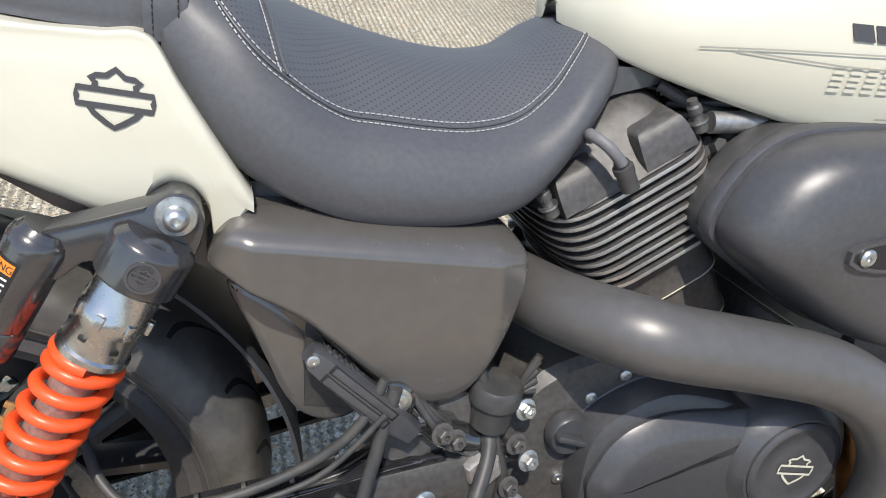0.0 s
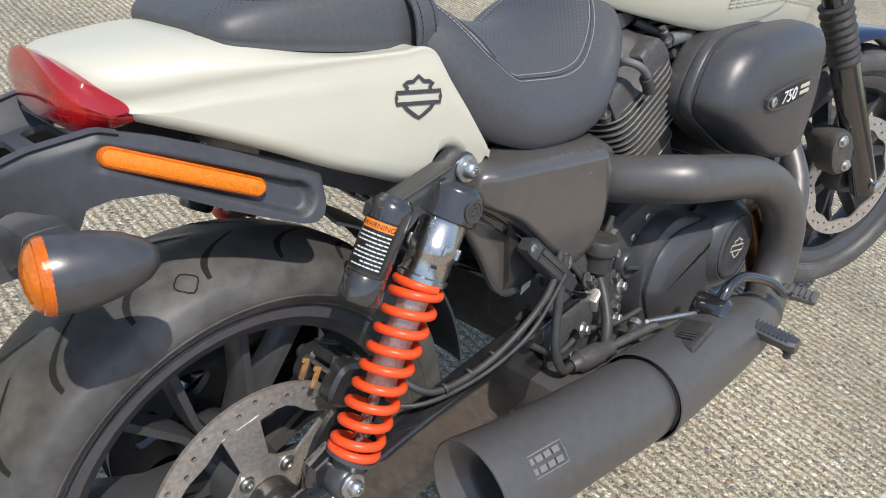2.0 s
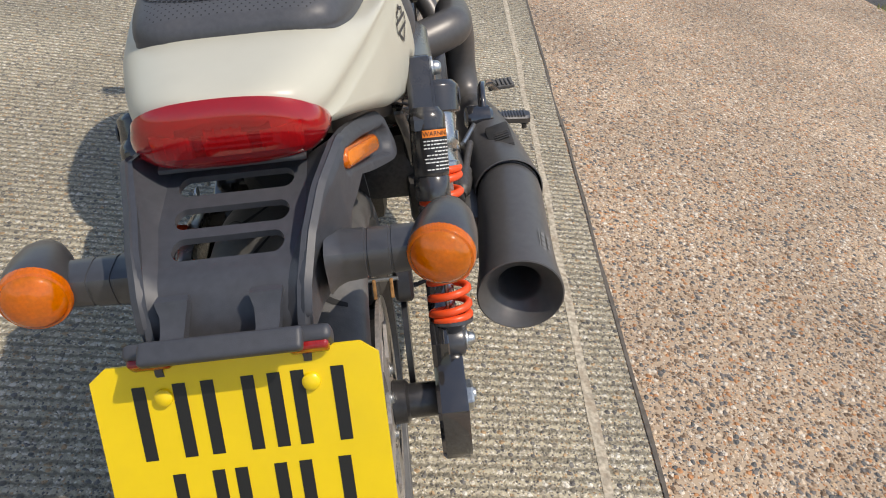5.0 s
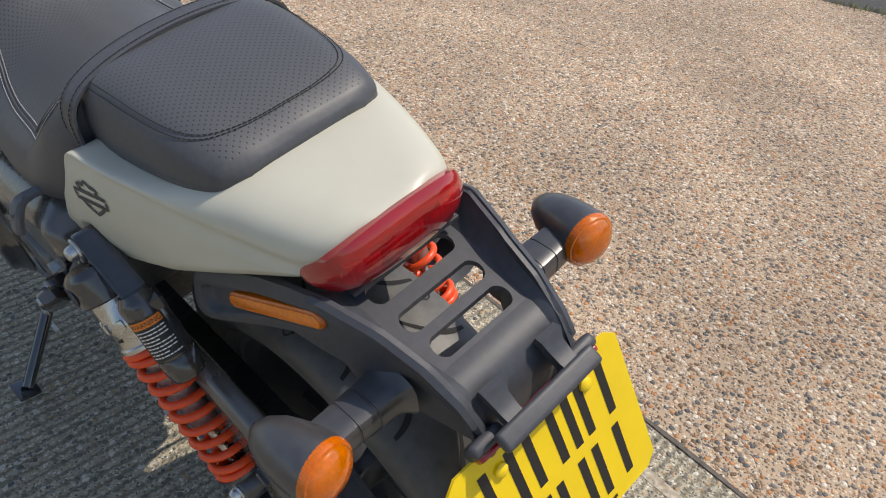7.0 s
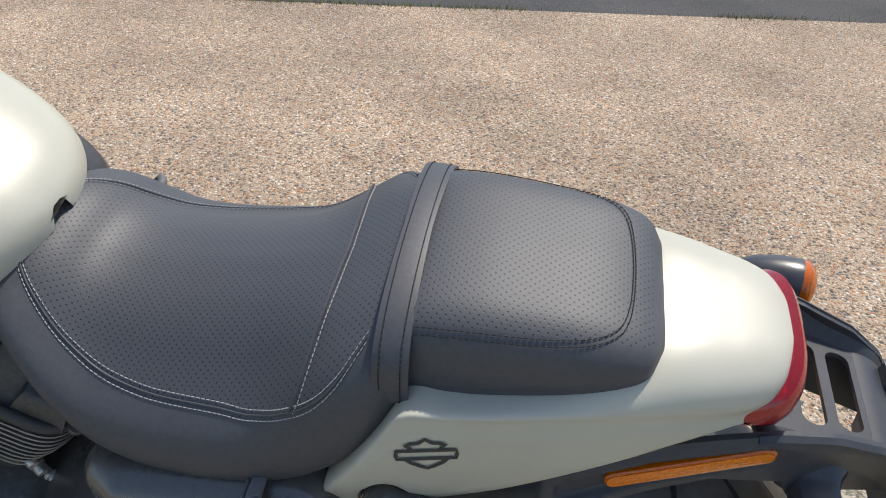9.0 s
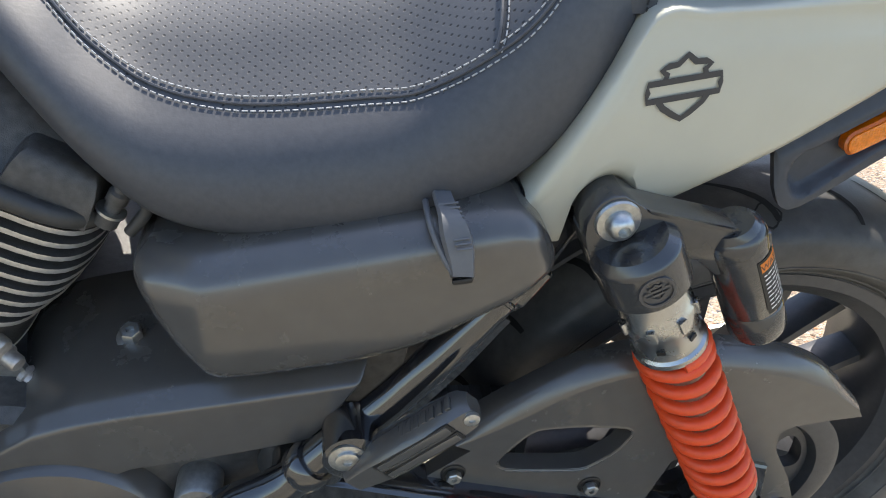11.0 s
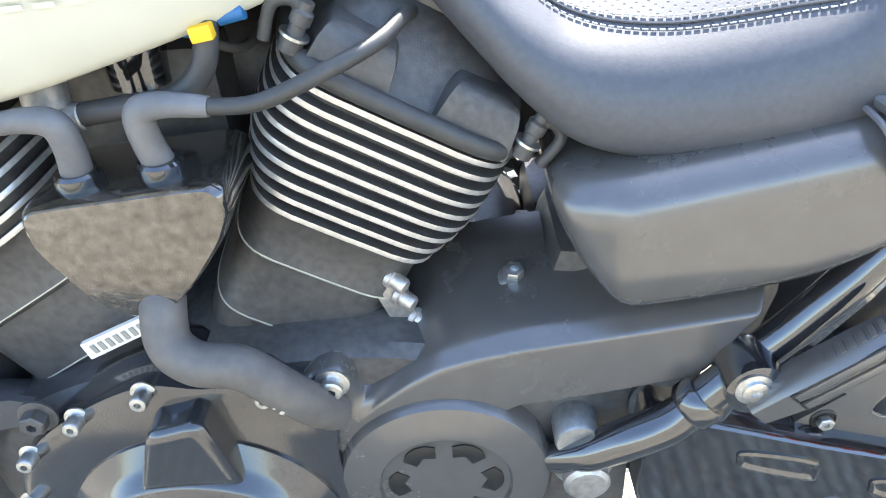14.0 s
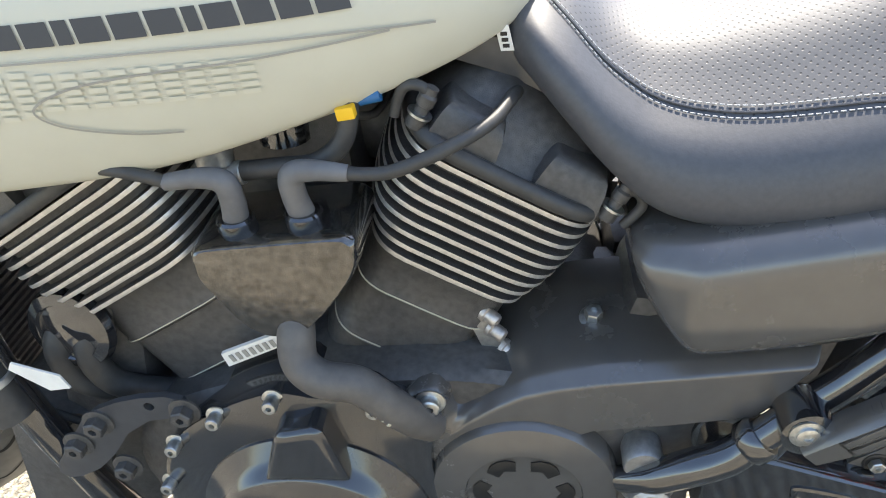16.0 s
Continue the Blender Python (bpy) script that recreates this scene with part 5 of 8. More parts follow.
for i in range(8):
    j = i if i < 5 else i + 2.6
    w = 0.013 if i < 5 else 0.0095
    part("rib", block(bmesh.new(), pose(0.3508 - 0.0008 * j, 0.2125 + 0.0027 * j, 0.6998 - 0.0016 * j, -30, 8, 0), (w, 0.0013, 0.0016), 0.0004), BOOT, latch)
part("latch_mouth", block(bmesh.new(), pose(0.3430, 0.2398, 0.6620, 12, 8, 0), (0.0125, 0.0045, 0.0036), 0.0012), INK, latch)
part("cord", sweep([(0.3620, 0.195, 0.691), (0.3620, 0.215, 0.690), (0.3590, 0.226, 0.683), (0.3540, 0.234, 0.674), (0.3490, 0.238, 0.667)], 0.0021, 8), BOOT, latch)
latch.location = (-0.004, 0.003, -0.004)


def dome(outline, levels, bm=None, to=None, centre=None):
    """A rounded cover: the side outline (x, z) scaled about its middle through (scale, y) levels."""
    cx = centre[0] if centre else sum(p[0] for p in outline) / len(outline)
    cz = centre[1] if centre else sum(p[1] for p in outline) / len(outline)
    to = to or (lambda x, y, z: (x, y, z))
    return loft([[to(cx + (x - cx) * k, y, cz + (z - cz) * k) for x, z in outline] for k, y in levels], bm)


def smooth2(pts, k=4):
    """A closed smooth outline through 2D points."""
    return [(v.x, v.y) for v in spline([(a, b, 0) for a, b in pts], k, True)]


def tube(name, pts, r, material, parent, label="", n=10, k=6):
    return part(name, sweep(pts, r, n, None, k), material, parent, label)


def tab(rows, x):
    return float(np.interp(x, [r[0] for r in rows], [r[1] for r in rows]))


# ---- tail light -------------------------------------------------------------
tl = bmesh.new()
rows = []
for i in range(41):
    u = -1 + 2 * i / 40
    a = abs(u)
    y = 0.088 * math.sin(u * 1.45) / math.sin(1.45)
    xr = -0.114 + 0.040 * a ** 3.2
    zt = 0.835 - 0.048 * a ** 2.6
    zb = 0.768 + 0.016 * a ** 3
    rows.append([(xr + 0.030, y, zt - 0.012), (xr + 0.005, y, zt), (xr + 0.001, y, zt - 0.004), (xr - 0.003, y, zt * 0.75 + zb * 0.25), (xr - 0.004, y, zt * 0.5 + zb * 0.5), (xr - 0.001, y, zt * 0.2 + zb * 0.8), (xr + 0.004, y, zb + 0.004), (xr + 0.008, y, zb), (xr + 0.030, y, zb)])
tail_light = part("tail_light", loft(rows, tl), RED, bike, "glossy red tail light lens", 50)
for y, w, z, h in ((-0.046, 0.034, 0.792, 0.022), (0.0, 0.040, 0.795, 0.028), (0.046, 0.034, 0.792, 0.022)):
    bowl = part("light_bowl", block(bmesh.new(), pose(-0.096, y, z), (0.012, w, h), 0.004), BOWL, tail_light, "ribbed reflector behind the lens")
    for k in range(5):
        part("bowl_rib", block(bmesh.new(), pose(-0.1025, y + w * (k - 2) * 0.19, z), (0.002, 0.002, h * 0.86), 0.0006), BOWL, bowl)
part("light_tray", block(bmesh.new(), pose(-0.086, 0, 0.771), (0.046, 0.130, 0.005), 0.002), BLACKP, tail_light)

# ---- number plate hanger ----------------------------------------------------
RIDGE = [(-0.262, 0.690), (-0.250, 0.712), (-0.235, 0.733), (-0.20, 0.757), (-0.15, 0.773), (-0.10, 0.781), (-0.05, 0.764), (0.0, 0.743), (0.083, 0.709), (0.097, 0.702)]
HALF = [(-0.262, 0.066), (-0.25, 0.068), (-0.16, 0.083), (-0.10, 0.098), (0.0, 0.106), (0.09, 0.124)]
FLARE = [(-0.25, -0.35), (-0.18, -0.25), (-0.13, 0.06), (-0.03, 0.10), (0.09, 0.28)]
ROLL = [(-0.203, 0.7386), (-0.217, 0.7366), (-0.231, 0.729), (-0.243, 0.713), (-0.251, 0.691), (-0.262, 0.65), (-0.270, 0.60)]
hanger = new("plate_hanger")
hanger.parent = bike
hanger["label"] = "dark textured plastic number plate hanger with three slots"


def hang_to(s):
    return lambda x, y, z: (x, s * (tab(HALF, x) + y + tab(FLARE, x) * min(max(0, tab(RIDGE, x) - z), 0.06)), z)


LOW = [(-0.262, 0.652), (-0.225, 0.656), (-0.185, 0.661), (-0.150, 0.668), (-0.134, 0.690), (-0.121, 0.717), (-0.100, 0.7215), (-0.057, 0.716), (-0.03, 0.700), (0.0, 0.684), (0.044, 0.664), (0.064, 0.656), (0.077, 0.654), (0.086, 0.658), (0.092, 0.668), (0.095, 0.682), (0.096, 0.696)]
for _, s in SIDES:
    to = hang_to(s)
    rows = []
    for i in range(121):
        x = -0.262 + 0.358 * i / 120
        zr, zl = tab(RIDGE, x), tab(LOW, x)
        zl = min(zl, zr - 0.004)
        outer = []
        for k in range(31):
            z = zr + (zl - zr) * k / 30
            f = min(max((x + 0.098) / 0.162, 0), 1)                   # along the reflector pocket
            d = math.hypot(x + 0.098 - 0.162 * f, z - 0.757 + 0.0765 * f) - (0.0125 + 0.0050 * f)
            w = min(max(-d / 0.0065 + 0.25, 0), 1)
            sink = (0.0035 + 0.0080 * f) * w * w * (3 - 2 * w)
            brow = 0.55 * soft(0.011 - (zr - z), 0.002)
            outer.append((x, to(x, -sink - brow, z)[1], z))
        rows.append(outer + [(x, y - s * 0.006, z) for x, y, z in outer[::-6]])
    arm = part("side_arm", loft(rows), FENDERP, hanger, "", 50)
    # capsule reflector with a clear rim and a prism insert
    ca, cb = Vector((-0.0945, 0.757)), Vector((0.0275, 0.7005))
    cu = (cb - ca).normalized()
    cap = []
    for c, a0 in ((cb, -90), (ca, 90)):
        for k in range(9):
            a = radians(a0 + 22.5 * k)
            q = c + 0.0094 * (cu * math.cos(a) + Vector((-cu.y, cu.x)) * math.sin(a))
            cap.append((q.x, q.y))
    lens = part("side_reflector", shell(cap, [(0.0, -0.009), (0.0, -0.0012), (0.0016, 0.0005), (0.0022, 0.0004)], None, to), AMBER, arm, "amber side reflector")
    part("prism_insert", shell(inset(cap if area2(cap) > 0 else cap[::-1], 0.0026), [(0.0, -0.002), (0.0, 0.0012), (0.0006, 0.0016)], None, to), PRISM, lens, "fine prism grid")
    # slope from the ridge down to the slotted deck
    rows = []
    for i in range(25):
        x = -0.248 + 0.165 * i / 24
        h, z = tab(HALF, x), tab(RIDGE, x)
        dz = 0.7535 + 0.16 * (x + 0.1087) if x > -0.203 else tab(ROLL[::-1], x)
        dk = min(h - 0.022, 0.062)
        rows.append([(x, s * (h - 0.004), z - 0.004), (x, s * (h - 0.0005), z - 0.001), (x, s * (h - 0.006), z + 0.002), (x, s * (dk + 0.008), min(dz + 0.006, z)), (x, s * dk, min(dz, z)), (x, s * dk, min(dz, z) - 0.004)])
    part("edge_rib", loft(rows), FENDERP, hanger)
deck_o = [(-0.075, -0.066), (-0.215, -0.063), (-0.215, 0.063), (-0.075, 0.066)]
slots = []
for x, hw, z in ((-0.1087, 0.0512, 0), (-0.1492, 0.0490, 0), (-0.1848, 0.0464, 0)):
    slots.append([(x + 0.0125 * math.cos(a), (hw - 0.010) * (1 if math.sin(a) > 0 else -1) + 0.010 * math.sin(a)) for a in (math.pi * (i + 0.5) / 8 for i in range(16))])
part("slotted_deck", plate(deck_o, slots, -0.006, 0.0, None, lambda x, y, z: (x, z, 0.7535 + 0.16 * (x + 0.1087) + y)), FENDERP, hanger, "flat deck with three oblong slots")
rr_ = spline([(x, 0, z) for x, z in ROLL], 3)
rows = []
for p in rr_:
    h = 0.062 + 0.006 * max(0, (0.74 - p.z) / 0.04) if p.z > 0.70 else 0.066
    rows.append([(p.x, -h, p.z), (p.x, h, p.z), (p.x + 0.006, h, p.z - 0.004), (p.x + 0.006, -h, p.z - 0.004)])
part("rear_apron", loft(rows), FENDERP, hanger)
for y in (-0.036, 0.036):
    part("bracket", loft([[(x - 0.0, y - w, z), (x, y + w, z), (x + 0.004, y + w * 0.9, z - 0.012), (x + 0.004, y - w * 0.9, z - 0.012)] for x, z, w in ((-0.236, 0.737, 0.012), (-0.244, 0.738, 0.013), (-0.250, 0.728, 0.010), (-0.262, 0.721, 0.009), (-0.275, 0.718, 0.009))]), FENDERP, hanger)
    pr_ = frame_of((-0.2605, y * 1.72, 0.694), (0, 1, 0), (-0.42, 0, 0.9))
    holder = part("reflector_holder", block(bmesh.new(), pr_ @ pose(0, -0.006, 0), (0.038, 0.014, 0.022), 0.006, 3), FENDERP, hanger)
    part("plate_reflector", block(bmesh.new(), pr_ @ pose(0, 0.0015, 0), (0.032, 0.009, 0.015), 0.004, 3), REDCLEAR, holder, "small oblong red reflector")
lampbar = part("plate_lamp", block(bmesh.new(), pose(-0.2735, 0, 0.7135, 0, -28, 0), (0.019, 0.124, 0.011), 0.0048, 4), FENDERP, hanger, "grey-black plate lamp bar")
part("lamp_lens", block(bmesh.new(), pose(-0.264, 0, 0.703), (0.008, 0.086, 0.010), 0.002), REDCLEAR, lampbar, "red strip lens")

# number plate: yellow with bars in place of its characters
pt, pb = Vector((-0.2557, 0, 0.6868)), Vector((-0.3318, 0, 0.5256))
pu = (pb - pt).normalized()
pn = Vector((pu.z, 0, -pu.x)).normalized()
pn = pn if pn.x < 0 else -pn
plate_at = lambda y, v, h: pt + pu * v + Vector((0, y, 0)) + pn * h
ph = (pb - pt).length
o = rounded([(-0.1145, 0), (0.1145, 0), (0.1145, ph), (-0.1145, ph)], 1, 0.06)
number_plate = part("number_plate", loft([[plate_at(y, v, h) for y, v in o] for h in (-0.0015, 0.0, 0.0015)]), YELLOW, bike, "yellow number plate with dark bars")
bars = []
for v0, row in ((0.018, ((-0.0617, 2), (-0.0075, 2), (0.0292, 1), (0.064, 2))), (0.096, ((-0.043, 2), (0.0075, 2), (0.060, 2)))):
    for y0, n in row:
        b = bmesh.new()
        for dy in ((-0.016, 0.016) if n == 2 else (0.0,)):
            b.faces.new([b.verts.new(plate_at(-(y0 + dy + e), v0 + v, 0.0019)) for e, v in ((-0.0052, 0), (0.0052, 0), (0.0052, 0.064), (-0.0052, 0.064))])
        part("plate_bar", b, INK, number_plate)
b = bmesh.new()
b.faces.new([b.verts.new(plate_at(y, v, 0.0019)) for y, v in ((-0.05, ph - 0.010), (0.05, ph - 0.010), (0.05, ph - 0.006), (-0.05, ph - 0.006))])
part("plate_bar", b, INK, number_plate)
for y in (-0.0585, 0.0585):
    part("plate_screw", lathe([(0.0075, 0), (0.0072, 0.003), (0.005, 0.005), (0, 0.0055)], plate_at(y, 0.0284, 0.0015), pn, 18), YELLOW, number_plate, "yellow screw cap")

# ---- turn signals -----------------------------------------------------------
for _, s in SIDES:
    sig = new("turn_signal")
    sig.parent = bike
    sig["label"] = "bullet-shaped black turn signal with amber lens"
    c = Vector((-0.180, s * 0.173, 0.706))
    ax = Vector((0.075, s * 0.014, -0.006)).normalized()
    part("signal_body", lathe([(0, -0.002), (0.0295, -0.002), (0.0305, 0.002), (0.0302, 0.014), (0.0285, 0.032), (0.024, 0.052), (0.0165, 0.068), (0.008, 0.077), (0, 0.079)], c, ax, 36), BLACKP, sig)
    part("signal_rim", lathe([(0.0300, 0.003), (0.0300, -0.0045), (0.0285, -0.0075), (0.0262, -0.0085), (0.0262, -0.003)], c, ax, 40), AMBER, sig, "clear amber rim")
    part("lens_bowl", lathe([(0.027, -0.003)] + [(0.024 - 0.0026 * k, -0.0045 + 0.0022 * (k % 2) - 0.0005 * k) for k in range(9)] + [(0, -0.008)], c, ax, 20), BOWLA, sig, "faceted amber reflector bowl", 10)
    part("signal_lens", lathe([(0.0265, -0.004), (0.0265, -0.0085), (0.0245, -0.0118), (0.020, -0.0150), (0.013, -0.0176), (0.006, -0.0187), (0.0, -0.0190)], c, ax, 40), AMBERF, sig, "clear amber lens with inner facets", 60)
    # square-shouldered stem, flared where it leaves the hanger, with two shallow grooves
    rows = []
    for f, h, v in ((-0.009, 0.030, 0.026), (-0.002, 0.0245, 0.0205), (0.006, 0.0215, 0.0180), (0.024, 0.0205, 0.0172), (0.0245, 0.0196, 0.0163), (0.0265, 0.0196, 0.0163), (0.027, 0.0204, 0.0171), (0.045, 0.0198, 0.0166), (0.0455, 0.0188, 0.0157), (0.0475, 0.0188, 0.0157), (0.048, 0.0196, 0.0164), (0.082, 0.0185, 0.0155)):
        ring = []
        for k in range(24):
            a = 2 * math.pi * k / 24
            ca_, sa_ = math.cos(a), math.sin(a)
            r = (abs(ca_) ** 4.5 + abs(sa_) ** 4.5) ** (-1 / 4.5)
            ring.append((-0.158 + h * r * ca_, s * (0.083 + f), 0.697 + 0.03 * f + v * r * sa_))
        rows.append(ring)
    part("stem", loft(rows), BLACKP, sig, "", 30)

# ---- inner fender, brake caliper --------------------------------------------
rows = []
for i in range(25):
    a = radians(4 + 62 * i / 24)
    ring = []
    for r, w in ((0.336, 0.076), (0.340, 0.052), (0.342, 0.0)):
        ring.append((AX.x + r * math.cos(a), w, AX.z + r * math.sin(a)))
    top = ring + [(p[0], -p[1], p[2]) for p in ring[-2::-1]]
    ring = [(AX.x + (r + 0.004) * math.cos(a), w, AX.z + (r + 0.004) * math.sin(a)) for r, w in ((0.336, 0.076), (0.340, 0.052), (0.342, 0.0))]
    rows.append(top + [(p[0], -p[1], p[2]) for p in ring] + ring[-2::-1])
part("inner_fender", loft(rows), FENDERP, bike, "black plastic inner rear fender")
part("under_seat_tray", loft([[(x, -w, z0), (x, w, z0), (x, w * 1.02, z1), (x, -w * 1.02, z1)] for x, w, z0, z1 in ((0.06, 0.07, 0.70, 0.74), (0.14, 0.10, 0.66, 0.72), (0.28, 0.13, 0.60, 0.69), (0.50, 0.13, 0.56, 0.68))]), BLACKP, bike)
for _, s in SIDES:
    part("frame_rail", sweep([(0.12, s * 0.090, 0.715), (0.20, s * 0.110, 0.695), (0.30, s * 0.12, 0.668), (0.42, s * 0.12, 0.66)], 0.015, 10), GLOSS, bike, "gloss black rear frame rail")
cal = new("brake_caliper")
cal.parent = bike
cal["label"] = "black twin-piston rear brake caliper"
CALM = frame_of((0.104, -0.094, 0.434), (0.88, 0, -0.47), (0.47, 0, 0.88))     # along the disc, across it, outwards
cal_at = lambda x, y, z: CALM @ Vector((x, y, z))


def cal_block(name, at, size, bevel=0.004, material=None, parent=None, label=""):
    return part(name, block(bmesh.new(), CALM @ pose(*at), size, bevel, 3), material or CALB, parent or cal, label)


side = -1 if cal_at(0, 1, 0).y < CALM.translation.y else 1     # which way across is outboard
prof = [(-0.030, -0.016), (-0.026, 0.020), (-0.012, 0.031), (0.014, 0.030), (0.030, 0.018), (0.034, -0.004), (0.024, -0.022), (-0.010, -0.026)]
for name, y0, y1 in (("outer_half", 0.014, 0.040), ("inner_half", -0.040, -0.014)):
    rings = []
    for d, y in ((0.005, y0), (0.0, y0 + 0.004), (0.0, y1 - 0.006), (0.003, y1 - 0.002), (0.008, y1)):
        rings.append([cal_at(x, side * y, z) for x, z in inset(rounded(prof, 2, 0.22)[::-1] if area2(prof) < 0 else rounded(prof, 2, 0.22), d)])
    part(name, loft(rings), CALB, cal, "", 35)
for x in (-0.018, 0.002, 0.021):
    cal_block("bridge", (x, 0, 0.025), (0.009, 0.040, 0.013), 0.003)
cal_block("cast_pad", (0.002, side * 0.026, 0.0315), (0.030, 0.014, 0.004), 0.0015)
for i in range(6):
    cal_block("cast_mark", (-0.010 + 0.0042 * i, side * 0.026, 0.0338), (0.0022, 0.006, 0.0008), 0, SILVERC)
pis = part("piston_cap", lathe([(0.0175, -0.004), (0.0175, 0.002), (0.0155, 0.004), (0.0145, 0.0036), (0.0125, 0.0036), (0.0118, 0.0046), (0, 0.0046)], cal_at(-0.002, side * 0.040, -0.006), cal_at(0, side, 0) - CALM.translation, 28), CALB, cal, "round piston cap with a cast ring")
pc_ = cal_at(-0.002, side * 0.0449, -0.006)
part("emblem", emblem(lambda a, b: pc_ + Vector((a, -0.0004, b)), 0.015, 0.0013), SILVERC, cal)
for y in (-0.0125, 0.0105):
    cal_block("brake_pad", (-0.0335, side * y, 0.002), (0.006, 0.0045, 0.026), 0.001, PADRUST, None, "rusty brake pad plate")
    cal_block("pad_ear", (-0.036, side * y, 0.0125), (0.008, 0.004, 0.006), 0.001, PADRUST)
part("pad_pin", lathe([(0, -0.022), (0.003, -0.022), (0.003, 0.022), (0, 0.022)], cal_at(-0.026, 0, 0.013), (0, 1, 0), 12), ZINC, cal)
cal_block("mount_arm", (0.010, side * 0.022, -0.036), (0.052, 0.022, 0.018), 0.006)
part("slide_pin", lathe([(0, -0.026), (0.009, -0.026), (0.0095, -0.02), (0.0095, -0.006), (0.0075, -0.005), (0.0075, 0.0), (0.0095, 0.001), (0.0095, 0.018), (0.006, 0.020), (0.006, 0.026), (0, 0.026)], cal_at(-0.004, side * 0.036, -0.038), cal_at(1, 0, 0) - CALM.translation, 16), CALB, cal)
for x, z in ((0.022, 0.016), (-0.020, 0.014), (0.024, -0.036)):
    bolt(cal, cal_at(x, side * (0.038 if z > 0 else 0.033), z), (0, -1, 0), 0.0062, 0.006, ZINC if z < 0 else CALB)
part("caliper_bracket", plate(rounded([(0.02, 0.29), (0.05, 0.37), (0.09, 0.41), (0.13, 0.405), (0.12, 0.36), (0.05, 0.29)], 1), [], -0.122, -0.114), CALB, cal)
part("axle_spacer", lathe([(0.016, -0.150), (0.023, -0.150), (0.024, -0.147), (0.024, -0.112), (0.030, -0.108), (0.030, -0.090), (0.016, -0.090), (0.016, -0.150)], AX, (0, 1, 0), 28), CALB, bike, "black axle spacer beside the brake disc")
tube("brake_hose", [(0.128, -0.112, 0.452), (0.145, -0.135, 0.452), (0.160, -0.165, 0.430), (0.19, -0.185, 0.412), (0.26, -0.195, 0.418), (0.33, -0.200, 0.446), (0.375, -0.205, 0.485), (0.40, -0.20, 0.53)], 0.0048, HOSE, bike, "black rubber brake hose")
tube("sensor_cable", [(0.12, -0.125, 0.41), (0.16, -0.18, 0.405), (0.25, -0.198, 0.408), (0.34, -0.205, 0.436), (0.40, -0.21, 0.50)], 0.003, HOSE, bike, "thin black sensor cable")

# ---- exhaust ----------------------------------------------------------------
exh = new("exhaust")
exh.parent = bike
exh["label"] = "matt black exhaust with a round muffler"
tube("header_pipe", [(0.555, -0.10, 0.565), (0.575, -0.17, 0.572), (0.615, -0.235, 0.578), (0.66, -0.250, 0.570), (0.74, -0.254, 0.552), (0.83, -0.258, 0.526), (0.890, -0.268, 0.488), (0.926, -0.276, 0.430), (0.934, -0.276, 0.362), (0.908, -0.280, 0.308), (0.86, -0.292, 0.285), (0.80, -0.298, 0.283)], 0.0345, EXH, exh, "matt black header pipe", 28, 8)
tube("lower_pipe", [(0.95, -0.20, 0.42), (0.955, -0.235, 0.34), (0.92, -0.262, 0.29), (0.85, -0.28, 0.28)], 0.026, RUST, exh, "heat-tinted brown lower pipe", 20)
m0, m1, m2 = Vector((0.86, -0.292, 0.283)), Vector((0.437, -0.314, 0.338)), Vector((0.142, -0.288, 0.352))
ua = (m1 - m0).normalized()
L1 = (m1 - m0).length
part("heat_shield", lathe([(0.037, 0.0), (0.042, 0.03), (0.052, 0.10), (0.0575, 0.20), (0.0615, L1 - 0.03), (0.0625, L1), (0.0605, L1 + 0.001), (0.0595, L1 - 0.03), (0.05, L1 - 0.031)], m0, ua, 48), EXH, exh, "matt black front heat shield")
ub = (m2 - m1).normalized()
L2 = (m2 - m1).length
can = part("muffler", lathe([(0.040, -0.02), (0.052, -0.01), (0.056, 0.004), (0.0575, 0.03), (0.0585, L2 * 0.55), (0.0605, L2 * 0.8), (0.0655, L2 - 0.004), (0.0650, L2), (0.0630, L2 + 0.001), (0.0580, L2 - 0.003), (0.0350, L2 - 0.026), (0.0330, L2 - 0.029), (0.0320, L2 - 0.036), (0.0320, L2 - 0.20), (0, L2 - 0.20)], m1, ub, 56), EXH, exh, "matt black muffler with a belled round outlet")
part("joint_clamp", lathe([(0.046, -0.03), (0.055, -0.026), (0.055, -0.012), (0.047, -0.01)], m1, ub, 40), CAST, exh)
o_ = Vector((0, -0.72, 0.69)).normalized()
o_ = (o_ - ub * o_.dot(ub)).normalized()
q_ = ub.cross(o_)


def on_muffler(a, b, d=0.235):
    ang = b / 0.059
    r = 0.0592 + 0.0018 * max(0, (d + a - L2 * 0.55)) / (L2 * 0.25)
    return m1 + ub * (d - a) + (o_ * math.cos(ang) + q_ * math.sin(ang)) * (r + 0.0009)


lg = bmesh.new()
strip2d(lg, [(x, y) for x, y in ((-0.036, -0.012), (0.0, -0.012), (0.036, -0.012), (0.036, 0.0), (0.036, 0.012), (0.0, 0.012), (-0.036, 0.012), (-0.036, 0.0))], 0.0014, on_muffler, closed=True)
for row in (-0.0055, 0.0055):
    for i in range(5):
        x = -0.031 + 0.0128 * i
        strip2d(lg, [(x, row), (x + 0.005, row), (x + 0.0098, row)], 0.0065, on_muffler)
part("logo_plate", lg, ETCH, can, "etched grey logo outline with plain bars")

